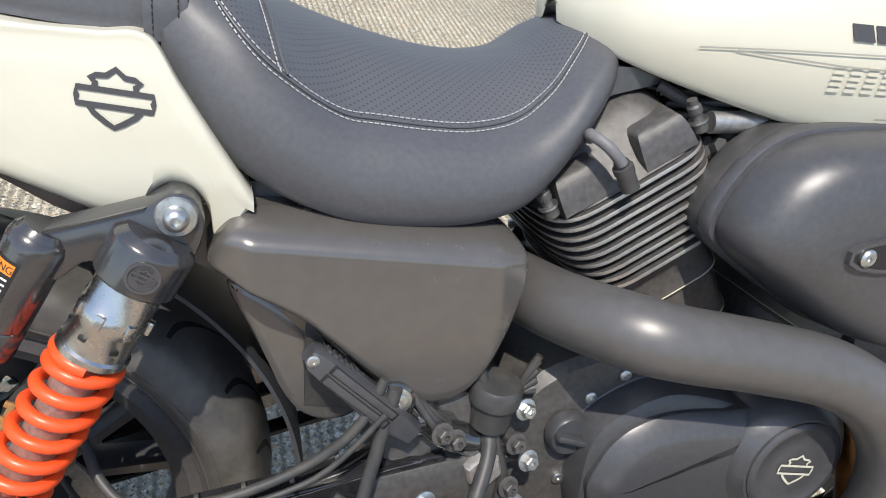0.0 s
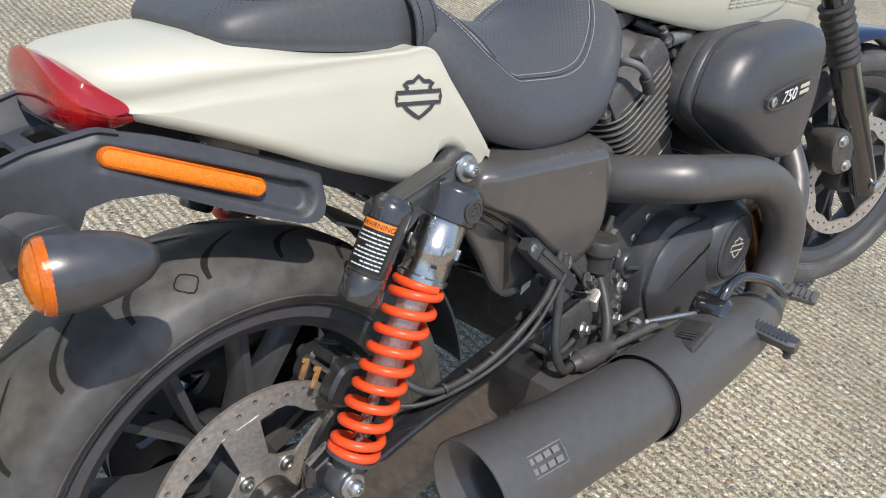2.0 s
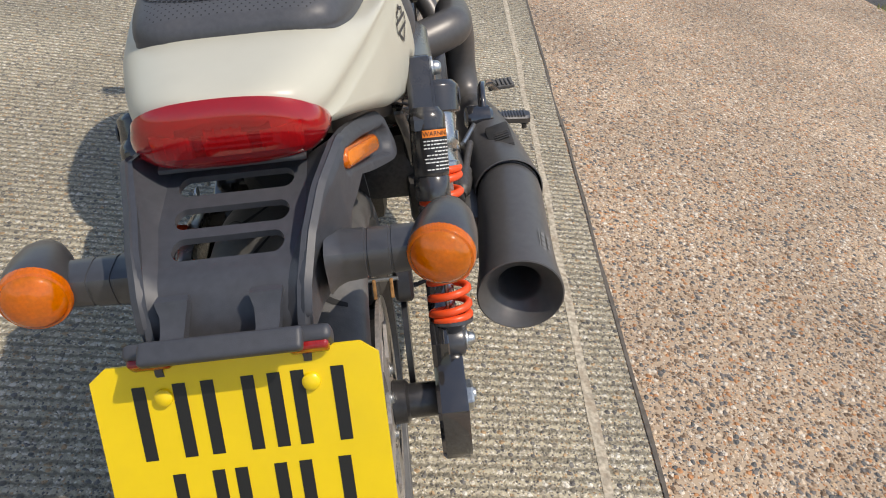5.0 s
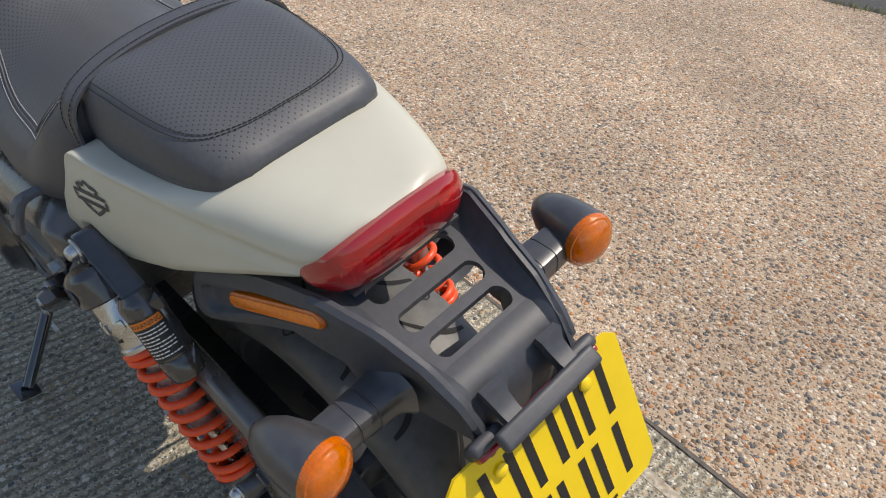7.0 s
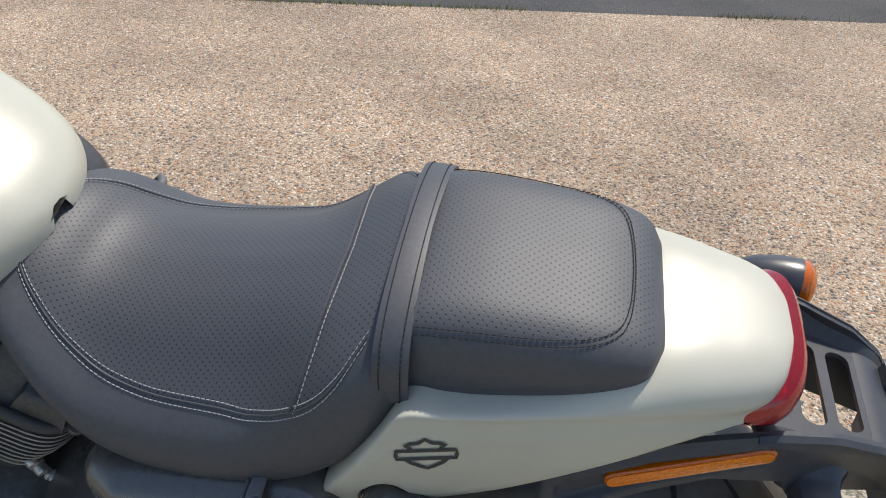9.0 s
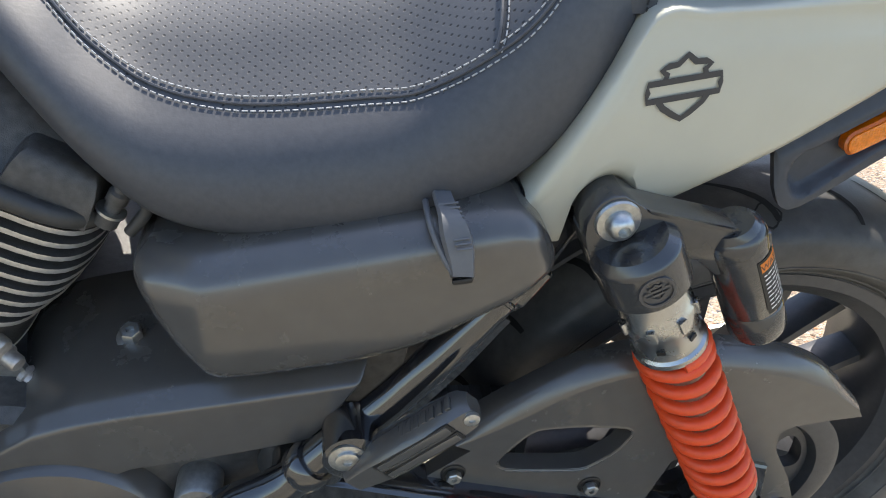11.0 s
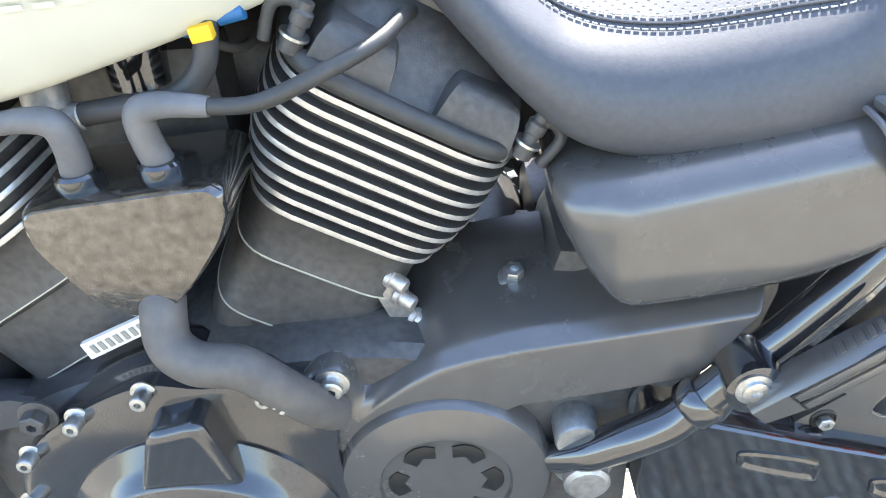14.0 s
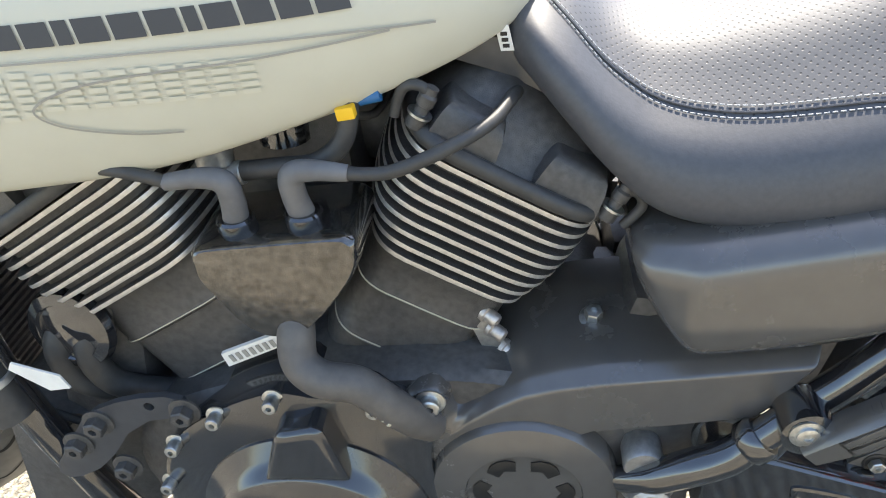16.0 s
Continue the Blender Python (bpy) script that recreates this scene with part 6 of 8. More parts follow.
# ---- engine -----------------------------------------------------------------
eng = new("engine")
eng.parent = bike
eng["label"] = "black finned V-twin engine with machined fin edges"
cc = [(0.535, 0.37), (0.528, 0.44), (0.56, 0.49), (0.64, 0.515), (0.72, 0.52), (0.83, 0.51), (0.92, 0.49), (1.0, 0.45), (1.02, 0.36), (0.96, 0.26), (0.86, 0.22), (0.65, 0.23), (0.56, 0.29)]
part("crankcase", dome(rounded(cc, 2), [(0.94, -0.165), (1.0, -0.155), (1.0, 0.165), (0.94, 0.175)]), CAST, eng, "black cast crankcase")
FIN_OUT = [(math.copysign(abs(math.cos(a)) ** 0.34, math.cos(a)), math.copysign(abs(math.sin(a)) ** 0.5, math.sin(a))) for a in (2 * math.pi * i / 56 for i in range(56))]


def cylinder(c, lean, hf, hy, lo, n, label):
    """One finned cylinder; a runs up its axis, f fore and aft along the fins."""
    root = new("cylinder")
    root.parent = eng
    root["label"] = label
    a = Vector((-0.5 * lean, 0, 0.866))
    f = Vector((0.866, 0, 0.5 * lean))
    P = lambda u, y, h: Vector(c) + f * u + Vector((0, y, 0)) + a * h
    for i in range(n):
        h = lo + 0.0115 * i
        bm = bmesh.new()
        tp = (0.85, 0.90, 0.95, 0.98, 1.0, 1.01, 1.01, 1.005, 1.0)[i]
        rings = [[P(hf * tp * k * u, hy * k * v, hh) for u, v in FIN_OUT] for k, hh in ((0.965, h - 0.0022), (0.998, h - 0.0020), (1.0, h), (0.998, h + 0.0020), (0.965, h + 0.0022))]
        rws = [[bm.verts.new(v) for v in r] for r in rings]
        for j, (r0, r1) in enumerate(zip(rws, rws[1:])):
            for q in range(56):
                fc = bm.faces.new((r0[q], r0[(q + 1) % 56], r1[(q + 1) % 56], r1[q]))
                fc.material_index = 1 if j in (1, 2) else 0
        bm.faces.new(rws[0])
        bm.faces.new(rws[-1])
        part("fin", bm, [CAST, ALLOY], root, "", 20)
    hi = lo + 0.0115 * (n - 1)
    part("fin_core", loft([[P(hf * k * u, hy * 0.93 * v, h) for u, v in FIN_OUT] for k, h in ((0.78, lo), (0.91, lo + 0.04), (0.93, hi))]), CAST, root)
    bz = [(0.79, 0.93, lo - 0.004), (0.79, 0.90, lo - 0.012), (0.79, 0.90, lo - 0.048), (0.80, 0.91, lo - 0.051), (0.77, 0.88, lo - 0.055), (0.75, 0.88, lo - 0.110), (0.76, 0.89, lo - 0.113), (0.72, 0.87, lo - 0.117), (0.70, 0.87, lo - 0.160)]
    part("barrel", loft([[P(hf * k * u, hy * m * v, h) for u, v in FIN_OUT] for k, m, h in bz]), CAST, root)
    for h, k, m in ((lo - 0.0505, 0.803, 0.913), (lo - 0.1125, 0.763, 0.893)):
        part("gasket", loft([[P(hf * k * u, hy * m * v, hh) for u, v in FIN_OUT] for hh in (h, h + 0.0008)]), GREYDEC, root, "thin pale gasket line")
    k0 = min(range(len(FIN_OUT)), key=lambda k: FIN_OUT[k][1])
    seal = [(u, v) for u, v in FIN_OUT[k0:] + FIN_OUT[:k0] if v > -0.35]
    part("gasket_roll", sweep([P(hf * 0.965 * u, hy * 0.985 * v, hi + 0.0105) for u, v in seal], 0.0070, 10, None, 0), HOSE, root, "thick black seal round the head cover")
    bh = [(0.97, 0.97, hi + 0.004), (0.93, 0.94, hi + 0.008), (0.88, 0.88, hi + 0.016), (0.83, 0.80, hi + 0.036), (0.74, 0.72, hi + 0.050), (0.60, 0.62, hi + 0.062), (0.4, 0.5, hi + 0.066)]
    part("head_cover", loft([[P(hf * k * u, hy * m * v, h) for u, v in FIN_OUT] for k, m, h in bh]), CAST, root, "black cast head cover")
    # raised rocker pads and their bolts
    for u in (-0.5, 0.45):
        for v in (-1, 1):
            bm = bmesh.new()
            loft([[P(hf * (u + dx * k), v * hy * (0.66 + dy * k), h) for dx, dy in ((-0.26, -0.26), (-0.30, 0), (-0.26, 0.26), (0.26, 0.26), (0.30, 0), (0.26, -0.26))] for k, h in ((1.16, hi + 0.006), (1.12, hi + 0.018), (1.05, hi + 0.030), (0.96, hi + 0.037), (0.84, hi + 0.041), (0.70, hi + 0.042))], bm)
            part("rocker_pad", bm, CAST, root)
    for u in (-0.90, 0.86):
        for v in (-1, 1):
            p = P(hf * u, v * hy * 0.90, hi + 0.012)
            bm = lathe([(0.0080, 0), (0.0080, 0.010), (0.0055, 0.011), (0.0055, 0.018), (0.0070, 0.019), (0.0070, 0.026), (0.005, 0.028), (0.005, 0.033), (0, 0.033)], p, a, 14)
            hb = part("head_bolt", bm, CAST, root)
            part("washer", lathe([(0.0098, 0), (0.0098, 0.002), (0, 0.002)], p + a * 0.0098, a, 18), ZINC, hb)
            if v < 0:
                continue
            tube("hook", [p + a * 0.026, p + a * 0.030 + f * math.copysign(0.009, u), p + a * 0.022 + f * math.copysign(0.019, u), p + f * math.copysign(0.016, u)], 0.0042, HOSE, hb)
    return P


PR = cylinder((0.672, 0, 0.638), 1, 0.093, 0.156, -0.037, 9, "rear cylinder with nine silver-edged black fins")
PF = cylinder((0.998, 0, 0.640), -1, 0.105, 0.156, -0.055, 9, "front cylinder with silver-edged black fins")
bolt(eng, PR(0.088, 0.136, -0.040), (0, 1, 0), 0.0085, 0.008, ZINC)
# plug caps on the right
tube("plug_lead", [PR(-0.02, -0.13, 0.112), PR(-0.025, -0.15, 0.125), PR(-0.02, -0.168, 0.115), PR(-0.015, -0.172, 0.095)], 0.0056, BOOT, eng, "grey rubber spark plug lead")
part("plug_cap", lathe([(0, 0), (0.0088, 0), (0.0088, 0.018), (0.0098, 0.0185), (0.0098, 0.025), (0.0072, 0.026), (0.0072, 0.03), (0, 0.03)], PR(-0.014, -0.168, 0.066), (-0.5, 0, 0.866), 18), HOSE, eng)
# intake between the cylinders
part("throttle_body", block(bmesh.new(), pose(0.83, 0, 0.66), (0.12, 0.17, 0.13), 0.02), CAST, eng)
part("intake_manifold", sweep([(0.74, 0, 0.68), (0.83, 0, 0.70), (0.92, 0, 0.68)], 0.045, 18), CAST, eng)
rng = random.Random(4)
for i in range(26):
    x, z = 0.735 + 0.011 * i, 0.712 + 0.018 * math.sin(i * 1.9) + 0.012 * (i % 3)
    y = -0.118 - 0.02 * rng.random()
    kind = i % 4
    mt = (SILVERC, ZINC, CAST, HOSE)[kind if i > 2 else 3]
    bm = lathe([(0, -0.012), (0.011, -0.012), (0.013, -0.006), (0.013, 0.006), (0.008, 0.010), (0.008, 0.020), (0, 0.021)], (x, y, z), (0.3 * math.sin(i), -1, 0.5 * math.cos(i * 2)), 12 if kind else 6)
    part("fuel_fitting", bm, mt, eng)
for i in range(5):
    z = 0.725 + 0.012 * i
    tube("wiring_loom", [(0.70, -0.09, z), (0.76, -0.13 - 0.004 * i, z + 0.012), (0.83, -0.125, z - 0.008), (0.90, -0.14, z + 0.006), (0.98, -0.12, z)], 0.0042, HOSE, eng)
for x, z, r in ((0.790, 0.712, 0.017), (0.829, 0.716, 0.016), (0.855, 0.720, 0.015), (0.887, 0.724, 0.016), (0.925, 0.725, 0.014), (0.797, 0.684, 0.011)):
    inj = part("injector_cap", lathe([(0, -0.030), (r, -0.030), (r, -0.006), (r * 0.92, -0.002), (r * 0.62, 0.0), (r * 0.58, 0.006), (r * 0.40, 0.007), (r * 0.36, 0.003), (0, 0.003)], (x, -0.108, z), (-0.25, -0.8, 0.55), 22), SILVERC, eng, "silver alloy injector cap")
    part("cap_screw", lathe([(0, 0), (r * 0.30, 0), (r * 0.30, 0.004), (0, 0.004)], Vector((x, -0.108, z)) + Vector((-0.25, -0.8, 0.55)) * 0.006, (-0.25, -0.8, 0.55), 12), ZINC, inj)
tube("taped_loom", [(0.680, -0.10, 0.770), (0.715, -0.118, 0.752), (0.763, -0.122, 0.742), (0.814, -0.126, 0.731), (0.845, -0.122, 0.744), (0.870, -0.11, 0.752)], 0.0062, HOSE, eng, "black taped wiring loom", 12)
part("fuel_rail", sweep([(0.72, -0.135, 0.742), (0.80, -0.138, 0.744), (0.88, -0.13, 0.748)], 0.011, 12), SILVERC, eng, "silver fuel rail")
RIGHT_CASE = (0.021, 0.010, -0.008)      # where the right-hand covers sit on the crankcase
# right covers
clutch = [(0.588, 0.396), (0.594, 0.440), (0.620, 0.468), (0.675, 0.488), (0.735, 0.476), (0.790, 0.456), (0.850, 0.444), (0.885, 0.412), (0.884, 0.352), (0.858, 0.300), (0.80, 0.280), (0.70, 0.272), (0.62, 0.300), (0.592, 0.345)]
cl = part("clutch_cover", dome(smooth2(clutch), [(1.06, -0.150), (1.06, -0.172), (1.0, -0.176), (0.985, -0.198), (0.96, -0.207), (0.88, -0.211), (0.5, -0.212)]), WRINKLE, eng, "satin black clutch cover with a raised face")
plateau = smooth2([(0.597, 0.378), (0.603, 0.4135), (0.620, 0.443), (0.650, 0.461), (0.690, 0.467), (0.740, 0.463), (0.790, 0.452), (0.80, 0.36), (0.77, 0.30), (0.70, 0.292), (0.63, 0.315)], 5)
part("raised_face", shell(plateau, [(0.0, -0.19), (0.0, -0.216), (0.003, -0.2195), (0.020, -0.2305), (0.026, -0.232), (0.040, -0.2325)]), WRINKLE, cl, "", 25)
boss_c = (0.825, -0.226, 0.399)
part("crank_boss", lathe([(0.082, -0.040), (0.080, -0.004), (0.077, 0.004), (0.068, 0.013), (0.061, 0.018), (0.0575, 0.0175)], boss_c, (0, -1, 0), 48), WRINKLE, cl)
part("crank_cap", lathe([(0.058, 0.010), (0.0575, 0.019), (0.054, 0.0215), (0.049, 0.0215), (0.046, 0.0195), (0.030, 0.0205), (0, 0.021)], boss_c, (0, -1, 0), 48), WRINKLE, cl, "round black cap with an outline emblem")
part("emblem", emblem(lambda a, b: (0.825 + a * 0.97 + b * 0.2, -0.2480, 0.399 + b * 0.97 - a * 0.2), 0.046, 0.0026), GREYDEC, cl, "pale outline emblem")
for x, z in ((0.641, 0.493), (0.70, 0.502), (0.605, 0.470), (0.74, 0.492), (0.583, 0.37), (0.885, 0.46)):
    bolt(cl, (x, -0.172, z), (0, -1, 0), 0.0068, 0.007, ZINC, "", False)
oc = part("oil_cap", lathe([(0, 0), (0.024, 0), (0.024, 0.010), (0.021, 0.014), (0, 0.014)], (0.582, -0.178, 0.434), (0, -1, 0), 20), BLACKP, eng, "black oil filler cap")
part("oil_cap_grip", block(bmesh.new(), pose(0.582, -0.196, 0.434, 0, 20, 0), (0.040, 0.012, 0.007), 0.002), BLACKP, oc)

for i in range(7):
    part("case_rib", block(bmesh.new(), pose(0.60 + 0.05 * i, -0.168, 0.262 + 0.002 * i, 0, 12, 0), (0.010, 0.012, 0.06), 0.003), CAST, cl)
cl.location = oc.location = RIGHT_CASE
# air cleaner
air_o = smooth2([(x if x < 0.8 else 0.8 + (x - 0.8) * 1.14, z) for x, z in [(0.684, 0.650), (0.702, 0.706), (0.742, 0.740), (0.80, 0.750), (0.89, 0.751), (0.965, 0.742), (0.990, 0.722), (0.994, 0.67), (0.990, 0.61), (0.972, 0.550), (0.955, 0.518), (0.930, 0.514), (0.892, 0.524), (0.82, 0.552), (0.745, 0.600)]])
air = new("air_cleaner")
air.parent = bike
air["label"] = "satin black oval air cleaner with a small badge"
part("backing_ring", dome(air_o, [(0.92, -0.152), (0.99, -0.154), (1.012, -0.158), (1.015, -0.162), (1.015, -0.182), (1.005, -0.186), (0.99, -0.187)]), HOSE, air, "ribbed black rubber backing ring")
cover = part("cover", dome(air_o, [(0.985, -0.186), (1.024, -0.188), (1.028, -0.192), (1.026, -0.199), (1.012, -0.203), (0.985, -0.204), (0.984, -0.207), (0.992, -0.209), (0.985, -0.222), (0.955, -0.242), (0.90, -0.257), (0.80, -0.267), (0.6, -0.272), (0.3, -0.274)]), WRINKLE, air, "satin black air cleaner cover")
bo = rounded([(0.778, 0.638), (0.778, 0.668), (0.955, 0.668), (0.955, 0.638)], 2)
air_y = lambda x: -0.2735 + 0.06 * max(0, x - 0.87) + 0.9 * max(0, x - 0.92) ** 2
badge = part("badge", plate(bo, [], 0.0, -0.005, None, lambda x, y, z: (x, air_y(x) + 0.001 + y, z)), INK, cover, "dark name badge with engine size")
part("badge_rim", plate(inset(bo[::-1], -0.003)[::-1], [inset(bo[::-1], 0.0005)[::-1]], 0.0, -0.006, None, lambda x, y, z: (x, air_y(x) + 0.001 + y, z)), WRINKLE, badge)
part("badge_screw", lathe([(0.0085, 0), (0.0085, 0.003), (0.006, 0.005), (0.003, 0.005), (0.003, 0.002), (0, 0.002)], (0.793, air_y(0.79) - 0.004, 0.653), (0, -1, 0), 20), ZINC, badge)
tc = bpy.data.curves.new("size_numerals", "FONT")
tc.body, tc.size, tc.shear, tc.extrude = "750", 0.027, 0.25, 0.0004
tm = bpy.data.meshes.new_from_object(bpy.data.objects.new("tmp", tc))
for v in tm.vertices:
    x = 0.8205 + v.co.x * 1.25
    v.co = (x, air_y(x) - 0.0062 - v.co.z, 0.6438 + v.co.y)
tm.materials.append(WHITEP)
num = new("size_numerals", tm)
num.parent = badge
for z in (0.657, 0.647):
    part("badge_bar", block(bmesh.new(), pose(0.911, air_y(0.911) - 0.0045, z), (0.034, 0.002, 0.0055), 0), GREYDEC, badge)

air.location = (0.022, 0.012, 0.001)

# ---- right foot controls ----------------------------------------------------
ctl = new("foot_controls")
ctl.parent = bike
ctl["label"] = "black right footpeg and brake pedal with rubber pads"
part("clamp", lathe([(0, -0.03), (0.023, -0.03), (0.026, -0.02), (0.026, 0.015), (0.02, 0.022), (0, 0.022)], (0.652, -0.300, 0.368), (0.1, -1, -0.1), 20), GLOSS, ctl)
peg = part("footpeg", loft([[(x - w, y, z + 0.004), (x - w * 0.7, y, z + 0.009), (x + w * 0.7, y, z + 0.009), (x + w, y, z + 0.004), (x + w * 0.6, y, z - 0.010), (x - w * 0.6, y, z - 0.010)] for x, y, z, w in ((0.665, -0.300, 0.360, 0.009), (0.694, -0.325, 0.340, 0.012), (0.706, -0.36, 0.333, 0.015), (0.711, -0.402, 0.327, 0.016), (0.712, -0.410, 0.326, 0.011))]), BLACKP, ctl, "black folding footpeg")
for i in range(12):
    y = -0.326 - 0.0065 * i
    part("peg_tooth", block(bmesh.new(), pose(0.7025 - (y + 0.326) * 0.1, y, 0.3465 + (y + 0.326) * 0.13, 7, 0, 0), (0.026, 0.0032, 0.003), 0.0006), BLACKP, peg)
bolt(ctl, (0.712, -0.398, 0.314), (0, 0, -1), 0.006, 0.012, CAST)
tube("pedal_arm", [(0.652, -0.306, 0.380), (0.676, -0.306, 0.404), (0.716, -0.312, 0.408), (0.772, -0.330, 0.384), (0.792, -0.345, 0.362), (0.808, -0.352, 0.352)], [0.010, 0.0085, 0.008, 0.008, 0.008, 0.008], GLOSS, ctl, "bent black brake pedal arm", 12)
pad = part("pedal_pad", block(bmesh.new(), pose(0.816, -0.362, 0.356, 0, -10, 8), (0.030, 0.058, 0.009), 0.003), RUBBER, ctl, "ribbed rubber pedal pad")
for i in range(6):
    part("pad_rib", block(bmesh.new(), pose(0.816, -0.384 + 0.009 * i, 0.3625, 0, -10, 8), (0.024, 0.004, 0.002), 0.0005), RUBBER, pad)
heel = part("heel_rest", block(bmesh.new(), pose(0.533, -0.323, 0.388, -14, -7, 4), (0.070, 0.046, 0.014), 0.006), HOSE, ctl, "rubber heel pad on the exhaust shield")
for i in range(6):
    part("pad_rib", block(bmesh.new(), pose(0.515 + 0.0072 * i, -0.325, 0.3955, -14, -7, 4), (0.0032, 0.028, 0.003), 0.0008), HOSE, heel)
ctl.location = (0.021, 0.008, -0.006)
# master cylinder, reservoir and their hoses
mc_ = new("master_cylinder")
mc_.parent = bike
mc_["label"] = "black rear brake master cylinder with hoses"
part("cylinder_body", lathe([(0, 0), (0.010, 0), (0.012, 0.01), (0.016, 0.014), (0.016, 0.050), (0.013, 0.054), (0.013, 0.072), (0.007, 0.074), (0.007, 0.16), (0, 0.16)], (0.405, -0.225, 0.362), (0.93, -0.2, 0.06), 18), CAST, mc_)
part("reservoir", lathe([(0, 0), (0.020, 0), (0.021, 0.028), (0.025, 0.029), (0.025, 0.045), (0.022, 0.049), (0, 0.05)], (0.510, -0.182, 0.458), (0.05, -0.1, 1), 20), HOSE, mc_, "black fluid reservoir with a ribbed cap")
tube("hose", [(0.51, -0.182, 0.455), (0.505, -0.20, 0.43), (0.485, -0.225, 0.395), (0.47, -0.235, 0.36), (0.49, -0.235, 0.342), (0.53, -0.235, 0.352), (0.565, -0.225, 0.365)], 0.0078, HOSE, mc_, "grey-black rubber hose")
tube("hose", [(0.405, -0.225, 0.362), (0.385, -0.225, 0.365), (0.38, -0.215, 0.40), (0.395, -0.205, 0.46), (0.41, -0.20, 0.52)], 0.0065, HOSE, mc_)
part("hose_clamp", lathe([(0.0105, -0.005), (0.0115, -0.004), (0.0115, 0.004), (0.0105, 0.005)], (0.556, -0.228, 0.362), (1, 0.2, 0.35), 16), ZINC, mc_)
part("pivot_bolt", lathe([(0.020, -0.03), (0.020, 0.004), (0.017, 0.008), (0.008, 0.009), (0.006, 0.004), (0, 0.004)], (0.503, -0.195, 0.414), (0, -1, 0), 6), STEEL, bike, "large hex pivot bolt")
tube("pushrod", [(0.56, -0.245, 0.372), (0.63, -0.27, 0.365), (0.69, -0.285, 0.352)], 0.005, ZINC, mc_)
part("braided_sleeve", sweep([(0.485, -0.17, 0.56), (0.495, -0.18, 0.52), (0.515, -0.19, 0.44), (0.525, -0.195, 0.40), (0.52, -0.20, 0.36)], 0.006, 10), HOSE, mc_)
for x, y, z, m in ((0.545, -0.185, 0.470, ZINC), (0.535, -0.195, 0.438, CAST), (0.47, -0.20, 0.455, CAST), (0.548, -0.20, 0.42, SILVERC), (0.528, -0.205, 0.395, CAST), (0.455, -0.205, 0.468, CAST), (0.536, -0.205, 0.372, SILVERC), (0.44, -0.215, 0.40, ZINC)):
    bolt(mc_, (x, y, z), (0.2, -1, 0.2), 0.0075, 0.009, m)
for i in range(6):
    a = 0.6 * i
    tube("wiring_loom", [(0.40, -0.16, 0.50 + 0.01 * i), (0.45, -0.18 - 0.004 * i, 0.47 + 0.012 * math.sin(a)), (0.50, -0.165, 0.48 - 0.012 * i), (0.56, -0.17, 0.50 - 0.02 * math.cos(a))], 0.004, HOSE, mc_)
part("engine_mount", block(bmesh.new(), pose(0.47, -0.12, 0.43), (0.13, 0.12, 0.13), 0.02), CAST, bike, "black cast rear engine mount")
# added block hides bright ground between the strut and battery cover
part("rear_gap_filler", block(bmesh.new(), pose(0.455, 0.075, 0.500, 0, -12, 0), (0.19, 0.11, 0.10), 0.02), CAST, bike, "black filler block standing in for the frame behind the engine")
part("mud_flap", loft([[(x, y - 0.004, z) for y, z in ((-0.165, 0.585 - 0.2 * 0), (-0.165, 0.5), (-0.15, 0.47))] + [(x + 0.0, y + 0.004, z) for y, z in ((-0.15, 0.47), (-0.16, 0.5), (-0.16, 0.585))] for x in (0.335, 0.40)]), HOSE, bike, "black rubber splash flap")

guard_o = rounded([(0.262, 0.615), (0.316, 0.586), (0.347, 0.556), (0.385, 0.502), (0.399, 0.464), (0.360, 0.457), (0.322, 0.480), (0.297, 0.548)], 2)
flap = part("splash_guard", shell(guard_o, [(0.0, -0.128), (0.0, -0.136), (0.003, -0.139), (0.008, -0.140)], None, lambda x, y, z: (x, y - 0.02 * math.sin((x - 0.26) * 20), z)), COVERP, bike, "brown-grey plastic splash guard ahead of the rear wheel")
part("paper_tag", plate([(0.383, 0.452), (0.386, 0.463), (0.405, 0.470), (0.402, 0.458)], [], -0.150, -0.149), PAPER, flap, "white paper tag")

